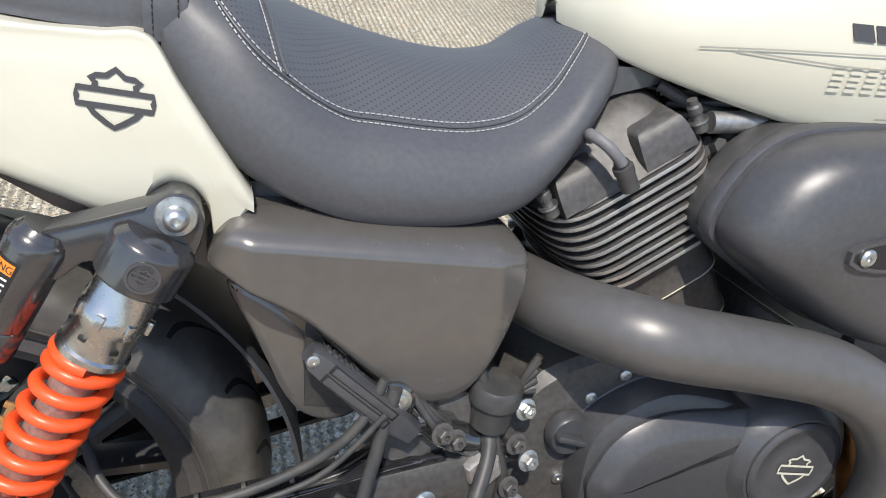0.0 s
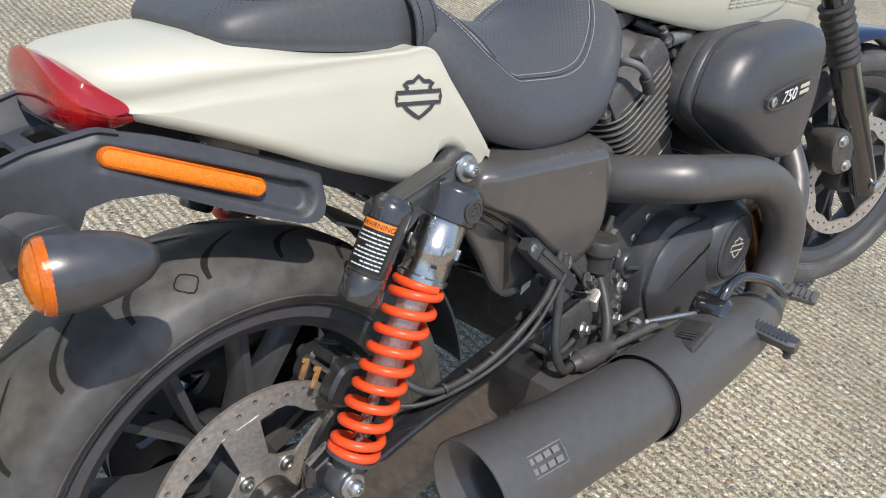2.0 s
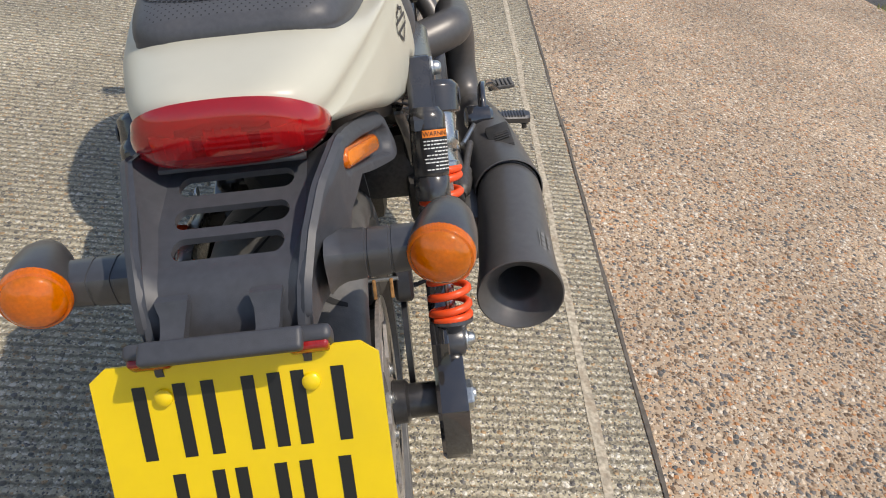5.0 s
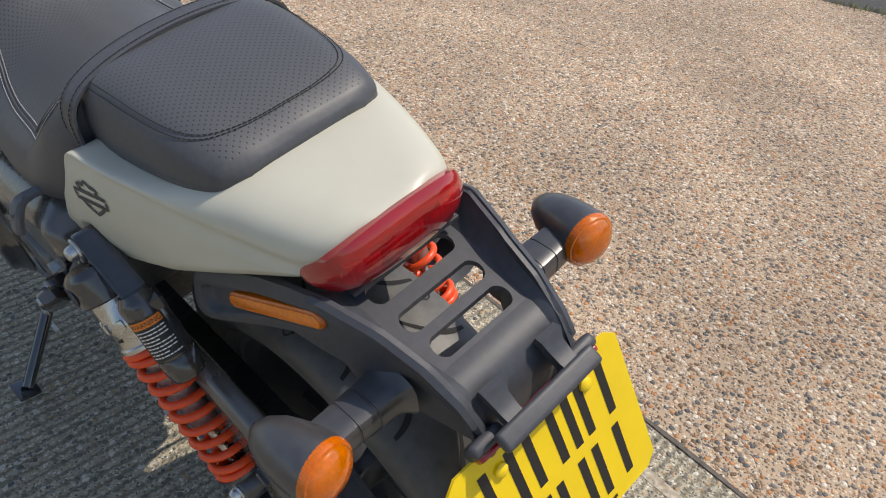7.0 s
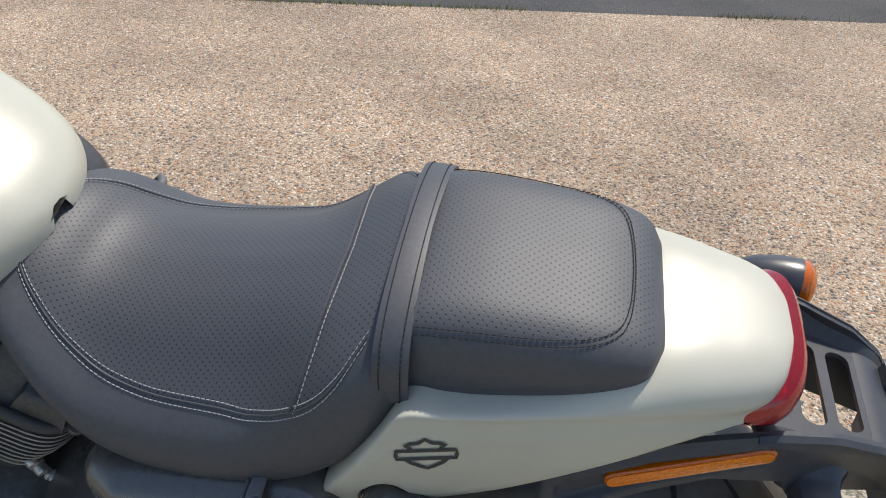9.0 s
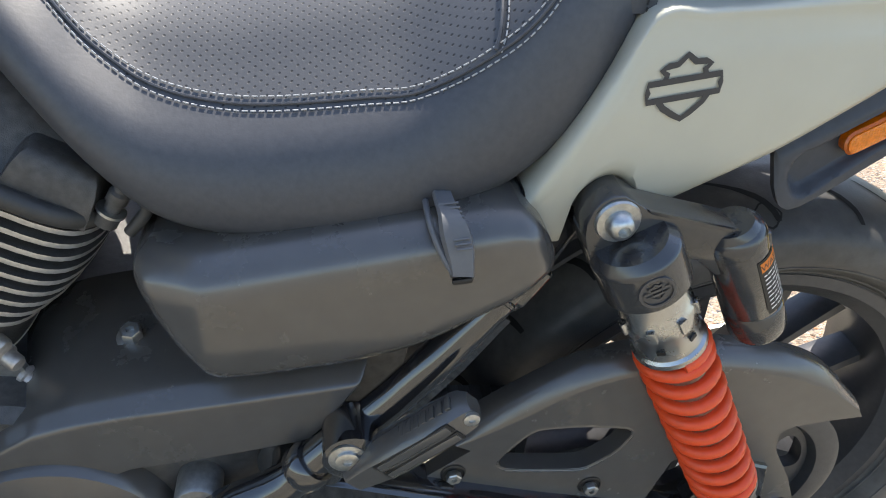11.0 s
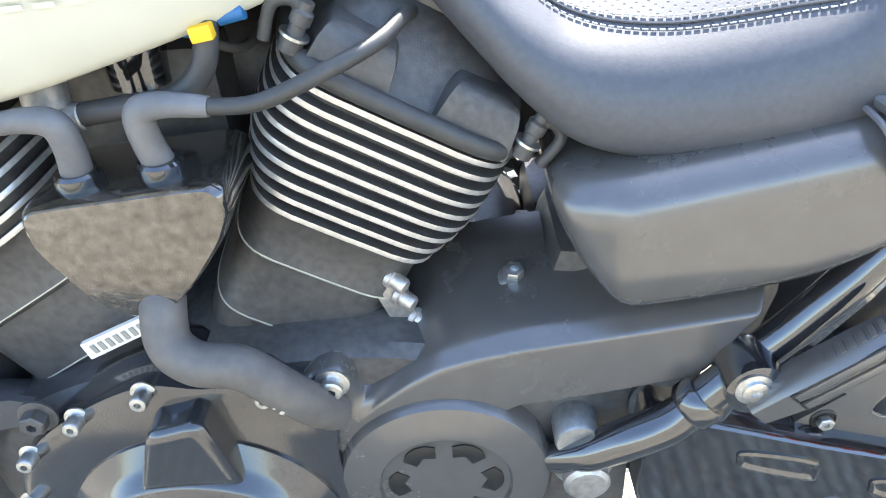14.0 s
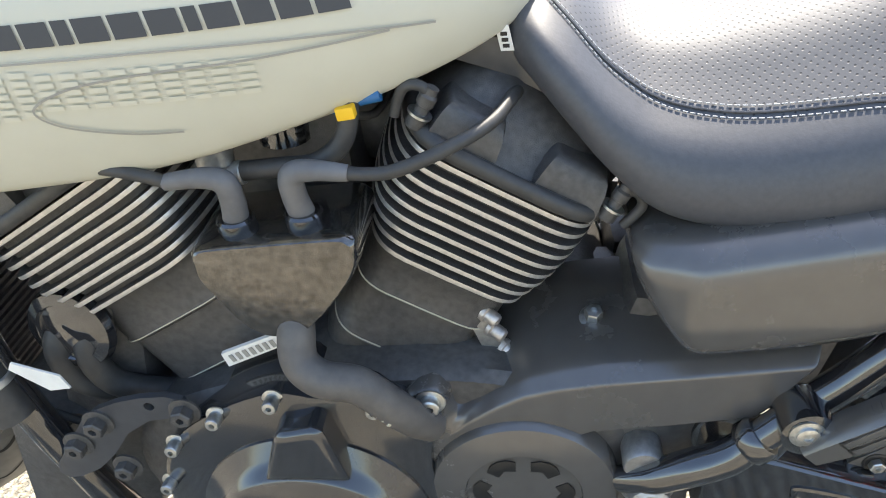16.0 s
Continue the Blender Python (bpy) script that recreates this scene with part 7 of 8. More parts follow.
# ---- frame tubes and folded passenger pegs ----------------------------------
for _, s in SIDES:
    y = s * (0.202 if s > 0 else 0.178)
    yt = s * (0.204 if s > 0 else 0.165)
    way = [(0.250, yt * 0.62, 0.660), (0.292, yt * 0.80, 0.622), (0.335, yt * 0.93, 0.588), (0.381, yt, 0.542), (0.400, yt, 0.508), (0.428, yt, 0.456)]
    if s > 0:
        way = [(0.250, 0.135, 0.655), (0.297, 0.168, 0.614), (0.339, 0.182, 0.568), (0.372, 0.186, 0.530), (0.402, 0.188, 0.497), (0.428, 0.192, 0.456)]
    strut = tube("frame_strut", way, 0.0150, GLOSS, bike, "gloss black welded frame strut", 20)
    p0, p1 = Vector(way[1]), Vector(way[2])
    du = (p1 - p0).normalized()
    # welded bracket and bead near the upper end, folded flange along the rear edge
    part("weld_bead", lathe([(0.0150, -0.003), (0.0172, -0.0012), (0.0172, 0.0012), (0.0150, 0.003)], p0 + du * 0.008, du, 20), GLOSS, strut)
    part("bracket", block(bmesh.new(), frame_of(p0 - du * 0.012 + Vector((0, s * 0.004, 0)), du, (0, s, 0)), (0.036, 0.030, 0.020), 0.005, 3), GLOSS, strut)
    part("flange", loft([[q + Vector((-0.007, s * y_, -0.012)) + Vector((e, 0, e)) for y_, e in ((0.008, -0.004), (0.011, 0.002), (0.005, 0.005), (0.002, -0.002))] for q in (p0 + du * 0.012, p0.lerp(p1, 0.5), p1, Vector(way[3]))]), GLOSS, strut)
    part("peg_boss", lathe([(0, -0.02), (0.020, -0.02), (0.022, -0.016), (0.022, 0.018), (0.017, 0.021), (0, 0.021)], (0.408, y, 0.500), (0, s, 0), 22), GLOSS, bike)
    part("peg_lever", sweep([(0.545, y - s * 0.012, 0.405), (0.520, y - s * 0.002, 0.420), (0.492, y + s * 0.002, 0.438), (0.460, y + s * 0.002, 0.455), (0.437, y, 0.478), (0.412, y - s * 0.004, 0.503)], [0.012, 0.015, 0.0165, 0.0165, 0.014, 0.013], 18), GLOSS, bike, "gloss black peg carrier lever")
    part("lever_ring", lathe([(0.0175, -0.009), (0.0195, -0.006), (0.0195, 0.006), (0.0175, 0.009)], (0.441, y, 0.473), (-0.55, 0, 0.6), 20), GLOSS, bike)
    a, b = (Vector((0.3290, y + s * 0.034, 0.5680)), Vector((0.400, y + s * 0.022, 0.4930))) if s > 0 else (Vector((0.334, y + s * 0.016, 0.560)), Vector((0.420, y + s * 0.018, 0.476)))
    d = (b - a).normalized()
    w = Vector((d.z, 0, -d.x))
    peg = new("passenger_peg")
    peg.parent = bike
    peg["label"] = "folded black passenger footpeg"
    L = (b - a).length
    prof = ((0.0, 0.007, 0.008), (0.006, 0.0115, 0.011), (0.03, 0.0130, 0.013), (L - 0.03, 0.0150, 0.013), (L - 0.008, 0.013, 0.011), (L + 0.012, 0.010, 0.009))
    pm_ = COVERP if s > 0 else BLACKP
    part("peg_body", loft([[a + d * h + w * (hw * k) + Vector((0, s * hy * m, 0)) for k, m in ((-1, -0.4), (-0.8, -1), (0.8, -1), (1, -0.4), (1, 0.5), (0.75, 1), (-0.75, 1), (-1, 0.5))] for h, hw, hy in prof]), pm_, peg)
    for k in (-0.42, 0.42):
        part("grip_rib", block(bmesh.new(), frame_of(a + d * L * 0.50 + w * 0.013 * k + Vector((0, s * 0.0128, 0)), d, (0, s, 0)), (L * 0.62, 0.0070, 0.003), 0.0012), pm_, peg)
        part("groove", block(bmesh.new(), frame_of(a + d * L * 0.50 + w * 0.013 * k + Vector((0, s * 0.0125, 0)), d, (0, s, 0)), (L * 0.66, 0.0092, 0.0016), 0.0006), INK, peg)
    for i in range(11):
        part("peg_tooth", block(bmesh.new(), frame_of(a + d * (0.012 + 0.0070 * i) - w * 0.0128 + Vector((0, s * 0.000, 0)), d, (0, s, 0)), (0.0042, 0.003, 0.010), 0.0006), pm_, peg)
    bolt(peg, a + d * 0.004 + Vector((0, s * 0.008, 0)), (0, s, 0), 0.0055, 0.004, ZINC, "", False, False)
    bolt(peg, (0.412, y + s * 0.020, 0.505), (0, s, 0), 0.009, 0.005, ZINC, "", False)

# ---- belt drive on the left -------------------------------------------------
TOPG = spline([(x, 0, z) for x, z in ((0.322, 0.446), (0.312, 0.455), (0.292, 0.472), (0.252, 0.501), (0.222, 0.518), (0.185, 0.530), (0.145, 0.536), (0.100, 0.533), (0.045, 0.523), (0.010, 0.511), (-0.016, 0.494), (-0.052, 0.461))], 4)
lip_rows, face_top = [], []
for i, p in enumerate(TOPG):
    d = (TOPG[min(i + 1, len(TOPG) - 1)] - TOPG[max(i - 1, 0)]).normalized()
    n = Vector((-d.z, 0, d.x))
    n = n if n.z < 0 else -n
    w = 0.004 + 0.012 * min(1, i / 10, (len(TOPG) - 1 - i) / 7)
    face_top.append((p.x + n.x * w, p.z + n.z * w))
    lip_rows.append([p + n * (w * a) + Vector((0, y, b)) for a, b, y in ((1.0, 0, 0.168), (0.90, 0, 0.1678), (0.72, 0, 0.1665), (0.30, 0, 0.1605), (0.10, 0, 0.1560), (0.0, 0, 0.150), (0.02, 0, 0.140), (0.15, 0, 0.140), (0.25, 0, 0.150), (1.0, 0, 0.160))])
under = [(-0.056, 0.449), (-0.024, 0.446), (0.008, 0.441), (0.017, 0.436), (0.020, 0.429), (0.015, 0.409), (-0.013, 0.366), (-0.036, 0.320), (-0.034, 0.314), (-0.009, 0.312), (0.010, 0.344), (0.060, 0.388), (0.095, 0.408), (0.110, 0.408), (0.117, 0.402), (0.130, 0.350), (0.138, 0.343), (0.178, 0.346), (0.213, 0.362), (0.300, 0.386), (0.347, 0.399), (0.340, 0.408), (0.306, 0.436)]
window = [(0.281, 0.414), (0.279, 0.424), (0.257, 0.452), (0.248, 0.457), (0.212, 0.458), (0.170, 0.452), (0.164, 0.447), (0.165, 0.440), (0.174, 0.422), (0.196, 0.404), (0.206, 0.401), (0.270, 0.407)]
guard = part("belt_guard", plate(face_top + under, [rounded(window, 1, 0.2)], 0.154, 0.168), COVERP, bike, "dark grey plastic belt guard")
part("guard_lip", loft(lip_rows), COVERP, guard, "rolled upper lip", 50)
ring_o = rounded(window, 1, 0.2)
ring_o = ring_o if area2(ring_o) > 0 else ring_o[::-1]
part("window_edge", loft([[(x, y, z) for x, z in inset(ring_o, d)] for d, y in ((-0.0028, 0.1681), (-0.0012, 0.1685), (0.0004, 0.1672), (0.0010, 0.150))], None, False), COVERP, guard)
for x, z in ((0.319, 0.408), (0.190, 0.378), (-0.016, 0.324)):
    # raised near-black ring puts the shade of a bolt recess into the colour
    part("bolt_well_shade", lathe([(0.0112, 0.0), (0.0112, 0.0008), (0.0098, 0.0016), (0.0088, 0.0006)], (x, 0.168, z), (0, 1, 0), 24), INK, guard)
    bolt(guard, (x, 0.168, z), (0, 1, 0), 0.0068, 0.007, ZINC, "", True, False)
belt = bmesh.new()
for z0, z1, zz in ((0.405, 0.458, 1), (0.190, 0.335, -1)):
    block(belt, frame_of(((0.006 + 0.62) / 2, 0.103, (z0 + z1) / 2 + 0.0), (0.614, 0, z1 - z0), (0, 0, 1)), (0.63, 0.028, 0.006), 0.001)
db = part("drive_belt", belt, BELTM, bike, "black toothed drive belt")
teeth = bmesh.new()
for i in range(58):
    x = 0.02 + 0.0105 * i
    zb = 0.405 + 0.053 * (x - 0.006) / 0.614
    block(teeth, pose(x, 0.103, zb - 0.0045), (0.0052, 0.027, 0.005), 0.0)
    block(teeth, pose(x, 0.103, zb + 0.0033), (0.0040, 0.0275, 0.0014), 0.0)
tagged(part("belt_teeth", teeth, BELTM, db), "", "", "", "stuff")
CREASE = [(0.392, 0.545), (0.49, 0.5315), (0.568, 0.522), (0.605, 0.5150), (0.630, 0.507), (0.655, 0.492), (0.676, 0.476), (0.700, 0.452), (0.72, 0.42), (0.76, 0.36)]
fb = [(0.768, 0.455), (0.756, 0.474), (0.738, 0.496), (0.724, 0.512), (0.704, 0.516), (0.690, 0.506), (0.672, 0.512), (0.648, 0.527), (0.620, 0.540), (0.590, 0.546), (0.568, 0.549), (0.49, 0.558), (0.396, 0.571), (0.389, 0.563), (0.402, 0.541), (0.419, 0.514), (0.433, 0.490), (0.445, 0.484), (0.51, 0.472), (0.585, 0.462), (0.598, 0.43), (0.604, 0.37), (0.63, 0.34), (0.69, 0.345), (0.74, 0.40)]
belt_face = lambda x, z: 0.190 - (1.7 * soft(z - tab(CREASE, x), 0.002) + 3.2 * soft(z - tab(CREASE, x) - 0.009, 0.002)) * (1 - min(max((x - 0.665) / 0.03, 0), 1))
fcov = part("front_belt_cover", moulded(rounded(fb, 1, 0.2), belt_face, 0.05, 0.004, 90, 56, None, lambda x: tab(CREASE, x) + 0.010), COVERP, bike, "dark grey front belt cover with a long bevelled crease", 40)
# bolt on top, and the bolts at the hose bracket
bolt(fcov, (0.569, 0.124, 0.5385), (0, 0.35, 0.93), 0.0082, 0.012, ZINC)
bolt(fcov, (0.709, 0.190, 0.5015), (0, 1, 0), 0.0088, 0.010, ZINC, "", False)
bolt(fcov, (0.748, 0.190, 0.458), (0, 1, 0), 0.006, 0.004, CAST)
spr = part("sprocket_cover", lathe([(0.088, -0.05), (0.087, 0.004), (0.083, 0.010), (0.064, 0.0135), (0.054, 0.014), (0.052, 0.010), (0.049, 0.009), (0.02, 0.0105), (0, 0.0105)], (0.631, 0.187, 0.391), (0, 1, 0), 64), COVERP, fcov, "round dark grey sprocket cover with slots")
for k in range(6):
    a0 = radians(60 * k)
    o = [(0.631 + r * math.cos(a0 + d), 0.391 + r * math.sin(a0 + d)) for r, d in ((0.030, -0.30), (0.042, -0.36), (0.046, -0.18), (0.047, 0), (0.046, 0.18), (0.042, 0.36), (0.030, 0.30), (0.034, 0))]
    part("slot", shell(o, [(0, 0.1950), (0, 0.1976), (0.0015, 0.1982)]), INK, spr, "dark slot opening")

# stator cover and crankcase front
st_o = smooth2([(0.700, 0.470), (0.745, 0.500), (0.790, 0.496), (0.834, 0.502), (0.888, 0.480), (0.940, 0.440), (0.965, 0.385), (0.960, 0.315), (0.90, 0.25), (0.80, 0.225), (0.72, 0.25), (0.695, 0.33), (0.700, 0.41)])
stc = part("stator_cover", dome(st_o, [(0.97, 0.15), (1.0, 0.16), (1.0, 0.212), (0.98, 0.222), (0.93, 0.225)], None, None, (0.815, 0.375)), ENAMEL, eng, "black cast alternator cover")
part("stator_dome", lathe([(0.116, -0.02), (0.113, 0.006), (0.100, 0.016), (0.094, 0.022), (0.092, 0.030), (0.087, 0.034), (0.03, 0.036), (0, 0.036)], (0.817, 0.222, 0.336), (0, 1, 0), 64), ENAMEL, stc, "polished black alternator dome")
part("top_lug", moulded([(0.771, 0.422), (0.786, 0.484), (0.793, 0.489), (0.825, 0.481), (0.831, 0.475), (0.849, 0.420)], lambda x, z: 0.254, 0.20, 0.008, 24, 16), ENAMEL, stc, "satin black raised lug")
for x, z in ((0.834, 0.494), (0.890, 0.472), (0.938, 0.435), (0.958, 0.380), (0.745, 0.490)):
    bolt(stc, (x, 0.222, z), (0.0, 1, 0.1), 0.0066, 0.013, ZINC, "", False)
part("case_tag", plate([(0.895, 0.512), (0.899, 0.527), (0.842, 0.552), (0.839, 0.538)], [], 0.157, 0.1615), PAPER, eng, "white tag with grey print bars")
for i in range(7):
    x = 0.848 + 0.0068 * i
    part("tag_bar", block(bmesh.new(), pose(x, 0.1622, 0.541 - (x - 0.848) * 0.44, 0, 24, 0), (0.0038, 0.001, 0.008), 0), GREYLINE, eng)

LEFT_CASE = (0.011, -0.026, 0.014)      # where the left-hand covers sit on the crankcase
stc.location = LEFT_CASE
# coil box with its rubber boots and plug leads
coil = new("coil_box")
coil.parent = bike
coil["label"] = "gloss black coil box with two rubber-booted leads"
co = [(0.880, 0.640), (0.8795, 0.662), (0.872, 0.6685), (0.757, 0.678), (0.748, 0.671), (0.748, 0.655), (0.757, 0.637), (0.781, 0.605), (0.806, 0.580), (0.834, 0.579), (0.853, 0.5915)]
cbox = part("housing", dome(rounded(co, 2, 0.14), [(0.97, 0.118), (1.0, 0.124), (1.0, 0.186), (0.99, 0.193), (0.955, 0.1985), (0.93, 0.200), (0.5, 0.201)]), COILP, coil, "gloss black coil housing")
for x, z, side in ((0.8465, 0.6745, 1), (0.7926, 0.6790, -1)):
    p = Vector((x, 0.172, z))
    part("boot_seat", lathe([(0.015, -0.006), (0.015, 0.003), (0.013, 0.005), (0, 0.005)], p, (0, 0, 1), 22), GLOSS, coil)
    bt = sweep([p, p + Vector((-side * 0.003, 0.003, 0.020)), p + Vector((-side * 0.001, 0.006, 0.038)), p + Vector((side * 0.014, 0.008, 0.043)), p + Vector((side * 0.042, 0.010, 0.041))], [0.0102, 0.0096, 0.0094, 0.0080, 0.0062], 16)
    part("boot", bt, BOOT, coil, "grey rubber elbow boot")
tube("plug_lead", [(0.752, 0.182, 0.720), (0.7205, 0.185, 0.722), (0.681, 0.180, 0.736), (0.6505, 0.155, 0.7435), (0.6365, 0.120, 0.7463), (0.630, 0.085, 0.738)], 0.0052, HOSE, coil, "black spark plug lead", 12)
tube("plug_lead", [(0.886, 0.182, 0.716), (0.9144, 0.185, 0.7265), (0.9589, 0.175, 0.7285), (0.985, 0.16, 0.728), (0.995, 0.13, 0.715)], 0.0052, HOSE, coil, "black spark plug lead", 12)
hose = tube("coolant_hose", [(0.802, 0.20, 0.600), (0.800, 0.225, 0.575), (0.797, 0.238, 0.555), (0.780, 0.245, 0.543), (0.752, 0.245, 0.537), (0.730, 0.243, 0.515), (0.712, 0.235, 0.488), (0.700, 0.22, 0.465)], 0.0155, HOSE2, bike, "grey-brown rubber coolant hose", 18)
for i in range(8):
    x, z = 0.748 - 0.0038 * i, 0.533 - 0.0052 * i
    part("print_mark", block(bmesh.new(), pose(x + 0.006, 0.2565 - 0.0001 * i, z + 0.006, -30, 52, 0), (0.003, 0.0012, 0.0034), 0), GREYDEC, hose)
fl = part("coolant_flange", plate(rounded([(0.628, 0.487), (0.648, 0.540), (0.672, 0.556), (0.668, 0.535), (0.650, 0.486), (0.642, 0.478)], 1), [], 0.155, 0.162), SILVERC, eng, "silver alloy coolant flange")
for x, z in ((0.655, 0.545), (0.650, 0.528), (0.640, 0.505)):
    part("stud", lathe([(0, 0), (0.0085, 0), (0.0085, 0.004), (0.0066, 0.005), (0.0066, 0.014), (0.0055, 0.016), (0, 0.016)], (x - 0.002, 0.158, z - 0.006), (-0.7, 0.5, -0.3), 16), STEEL, fl)

# fuel line and connectors under the tank
fuel = new("fuel_line")
fuel.parent = bike
fuel["label"] = "black braided fuel hose with silver ferrules"
tube("hose", [(0.846, 0.200, 0.697), (0.815, 0.204, 0.702), (0.785, 0.206, 0.706), (0.764, 0.205, 0.720), (0.756, 0.20, 0.742), (0.757, 0.19, 0.770)], 0.0078, HOSE, fuel, "black braided hose", 14)
part("ferrule", lathe([(0.0085, 0), (0.0095, 0.001), (0.0095, 0.018), (0.0085, 0.019)], (0.862, 0.199, 0.694), (-0.98, 0.05, 0.12), 18), SILVERC, fuel, "silver crimped ferrule")
part("ferrule", lathe([(0.0085, 0), (0.0095, 0.001), (0.0095, 0.016), (0.0085, 0.017)], (0.757, 0.19, 0.765), (0, -0.1, 1), 18), SILVERC, fuel)
part("dry_break_fitting", lathe([(0.010, 0), (0.0145, 0.004), (0.0145, 0.026), (0.016, 0.028), (0.016, 0.034), (0.0125, 0.036), (0.0125, 0.055), (0, 0.055)], (0.865, 0.198, 0.700), (-0.02, -0.12, 1), 22), SILVERC, fuel, "ribbed silver fuel fitting")
part("clip", block(bmesh.new(), pose(0.756, 0.206, 0.746, 0, 8, 0), (0.0135, 0.010, 0.0095), 0.0015), YELTAG, fuel, "yellow-orange safety clip")
part("connector", block(bmesh.new(), pose(0.772, 0.190, 0.745, 0, -12, 0), (0.016, 0.011, 0.011), 0.003), BLUEP, fuel, "blue plastic connector")
part("connector", lathe([(0, -0.008), (0.005, -0.008), (0.005, 0.008), (0, 0.008)], (0.740, 0.195, 0.752), (1, 0, -0.2), 14), BLUEP, fuel, "blue plastic connector")
part("adapter", lathe([(0.006, -0.006), (0.010, -0.006), (0.010, 0.004), (0.006, 0.004)], (0.788, 0.185, 0.744), (1, 0, -0.2), 6), BRASS, fuel, "brass hex adapter")
part("pump_socket", lathe([(0, -0.014), (0.009, -0.014), (0.009, 0.014), (0, 0.014)], (0.802, 0.182, 0.740), (1, 0, -0.25), 16), INK, fuel)
part("regulator", lathe([(0, 0), (0.022, 0), (0.022, 0.04), (0.018, 0.05), (0, 0.05)], (0.83, 0.13, 0.69), (0, 0, 1), 20), GLOSS, fuel)
for i, (x, z) in enumerate(((0.80, 0.72), (0.815, 0.745), (0.84, 0.752), (0.785, 0.765), (0.735, 0.77))):
    tube("wire", [(x, 0.12, z), (x - 0.02, 0.16, z + 0.012), (x - 0.05, 0.14, z - 0.006), (x - 0.07, 0.09, z + 0.02)], 0.0035, HOSE, fuel)
fuel.matrix_basis = Matrix.Translation((-0.004, -0.048, 0.010))
hose.location = (0.011, -0.030, 0.008)
fl.location = LEFT_CASE
# seat-front frame plate and paper tag
part("frame_gusset", plate([(0.690, 0.772), (0.632, 0.752), (0.585, 0.708), (0.588, 0.728), (0.622, 0.775), (0.66, 0.788)], [], 0.070, 0.096), BLACKP, bike, "black frame gusset under the tank")
part("frame_gusset", plate([(0.690, 0.772), (0.632, 0.758), (0.585, 0.712), (0.590, 0.745), (0.628, 0.785), (0.66, 0.785)], [], -0.098, -0.075), BLACKP, bike, "black frame gusset under the tank")
ptag = part("paper_tag", plate([(0.634, 0.774), (0.638, 0.793), (0.648, 0.793), (0.644, 0.774)], [], 0.098, 0.0988), PAPER, bike, "white paper tag with print bars")
for i in range(3):
    part("tag_bar", block(bmesh.new(), pose(0.640 + 0.0008 * i, 0.0992, 0.778 + 0.0045 * i), (0.005, 0.0006, 0.0028), 0), INK, ptag)
part("backbone", sweep([(0.55, 0, 0.74), (0.75, 0, 0.79), (1.0, 0, 0.80), (1.16, 0, 0.82)], 0.035, 14), BLACKP, bike, "black frame backbone")

# ---- front: downtubes, bracket, radiator, fork, wheel -----------------------
for _, s in SIDES:
    tube("downtube", [(1.17, s * 0.06, 0.80), (1.15, s * 0.12, 0.66), (1.12, s * 0.165, 0.54), (1.08, s * 0.175, 0.40), (1.03, s * 0.17, 0.28), (0.95, s * 0.16, 0.235), (0.6, s * 0.15, 0.24)], 0.0165, GLOSS, bike, "gloss black frame downtube", 14)
part("engine_bracket", plate(rounded([(0.925, 0.480), (0.935, 0.505), (0.985, 0.500), (1.03, 0.480), (1.06, 0.44), (1.09, 0.40), (1.075, 0.385), (1.03, 0.41), (0.985, 0.470)], 1), [circle(0.965, 0.491, 0.005, 12)[::-1]], 0.185, 0.192), BLACKP, bike, "black engine mounting bracket")
for x, z in ((0.932, 0.487), (1.02, 0.470), (1.05, 0.44), (1.01, 0.41)):
    bolt(bike, (x, 0.192, z), (0, 1, 0), 0.010, 0.012, CAST)
part("clamped_sleeve", sweep([(1.145, 0.16, 0.60), (1.125, 0.178, 0.54), (1.105, 0.185, 0.47)], 0.020, 16), HOSE, bike, "hose sleeve with silver clamps")
for p in ((1.128, 0.176, 0.548), (1.116, 0.181, 0.510)):
    part("sleeve_clamp", lathe([(0.021, -0.004), (0.0225, -0.003), (0.0225, 0.003), (0.021, 0.004)], p, (-0.25, 0.05, -0.95), 18), SILVERC, bike)
part("zip_tie", plate([(1.03, 0.515), (1.035, 0.530), (1.075, 0.545), (1.08, 0.537), (1.05, 0.512)], [], 0.192, 0.194), PAPER, bike, "white plastic tie tag")
rad = part("radiator", block(bmesh.new(), pose(1.20, 0, 0.50, 0, -14, 0), (0.035, 0.24, 0.30), 0.006), CAST, bike, "black radiator with fine core")
for i in range(24):
    part("radiator_slat", block(bmesh.new(), pose(1.18 - 0.014 + (i - 11.5) * -0.0026, 0, 0.375 + 0.0108 * i, 0, -14, 0), (0.004, 0.21, 0.004), 0), CAST, rad)
part("horn", lathe([(0, 0), (0.040, 0), (0.043, 0.006), (0.040, 0.014), (0.03, 0.017), (0.028, 0.014), (0.012, 0.018), (0, 0.018)], (1.04, 0.14, 0.545), (0.1, 1, 0.1), 32), GLOSS, bike, "round black horn")
part("front_exhaust_port", sweep([(1.08, -0.06, 0.60), (1.13, -0.14, 0.54), (1.10, -0.22, 0.44), (1.0, -0.255, 0.34), (0.92, -0.27, 0.29)], 0.024, 18), EXH, exh)
fw = Vector((1.515, 0, 0.300))
front_wheel = wheel("front_wheel", fw, 0.300, 0.120, 0.226, "front tyre on a black cast wheel")
rk = Vector((-0.454, 0, 0.891))
legs = []
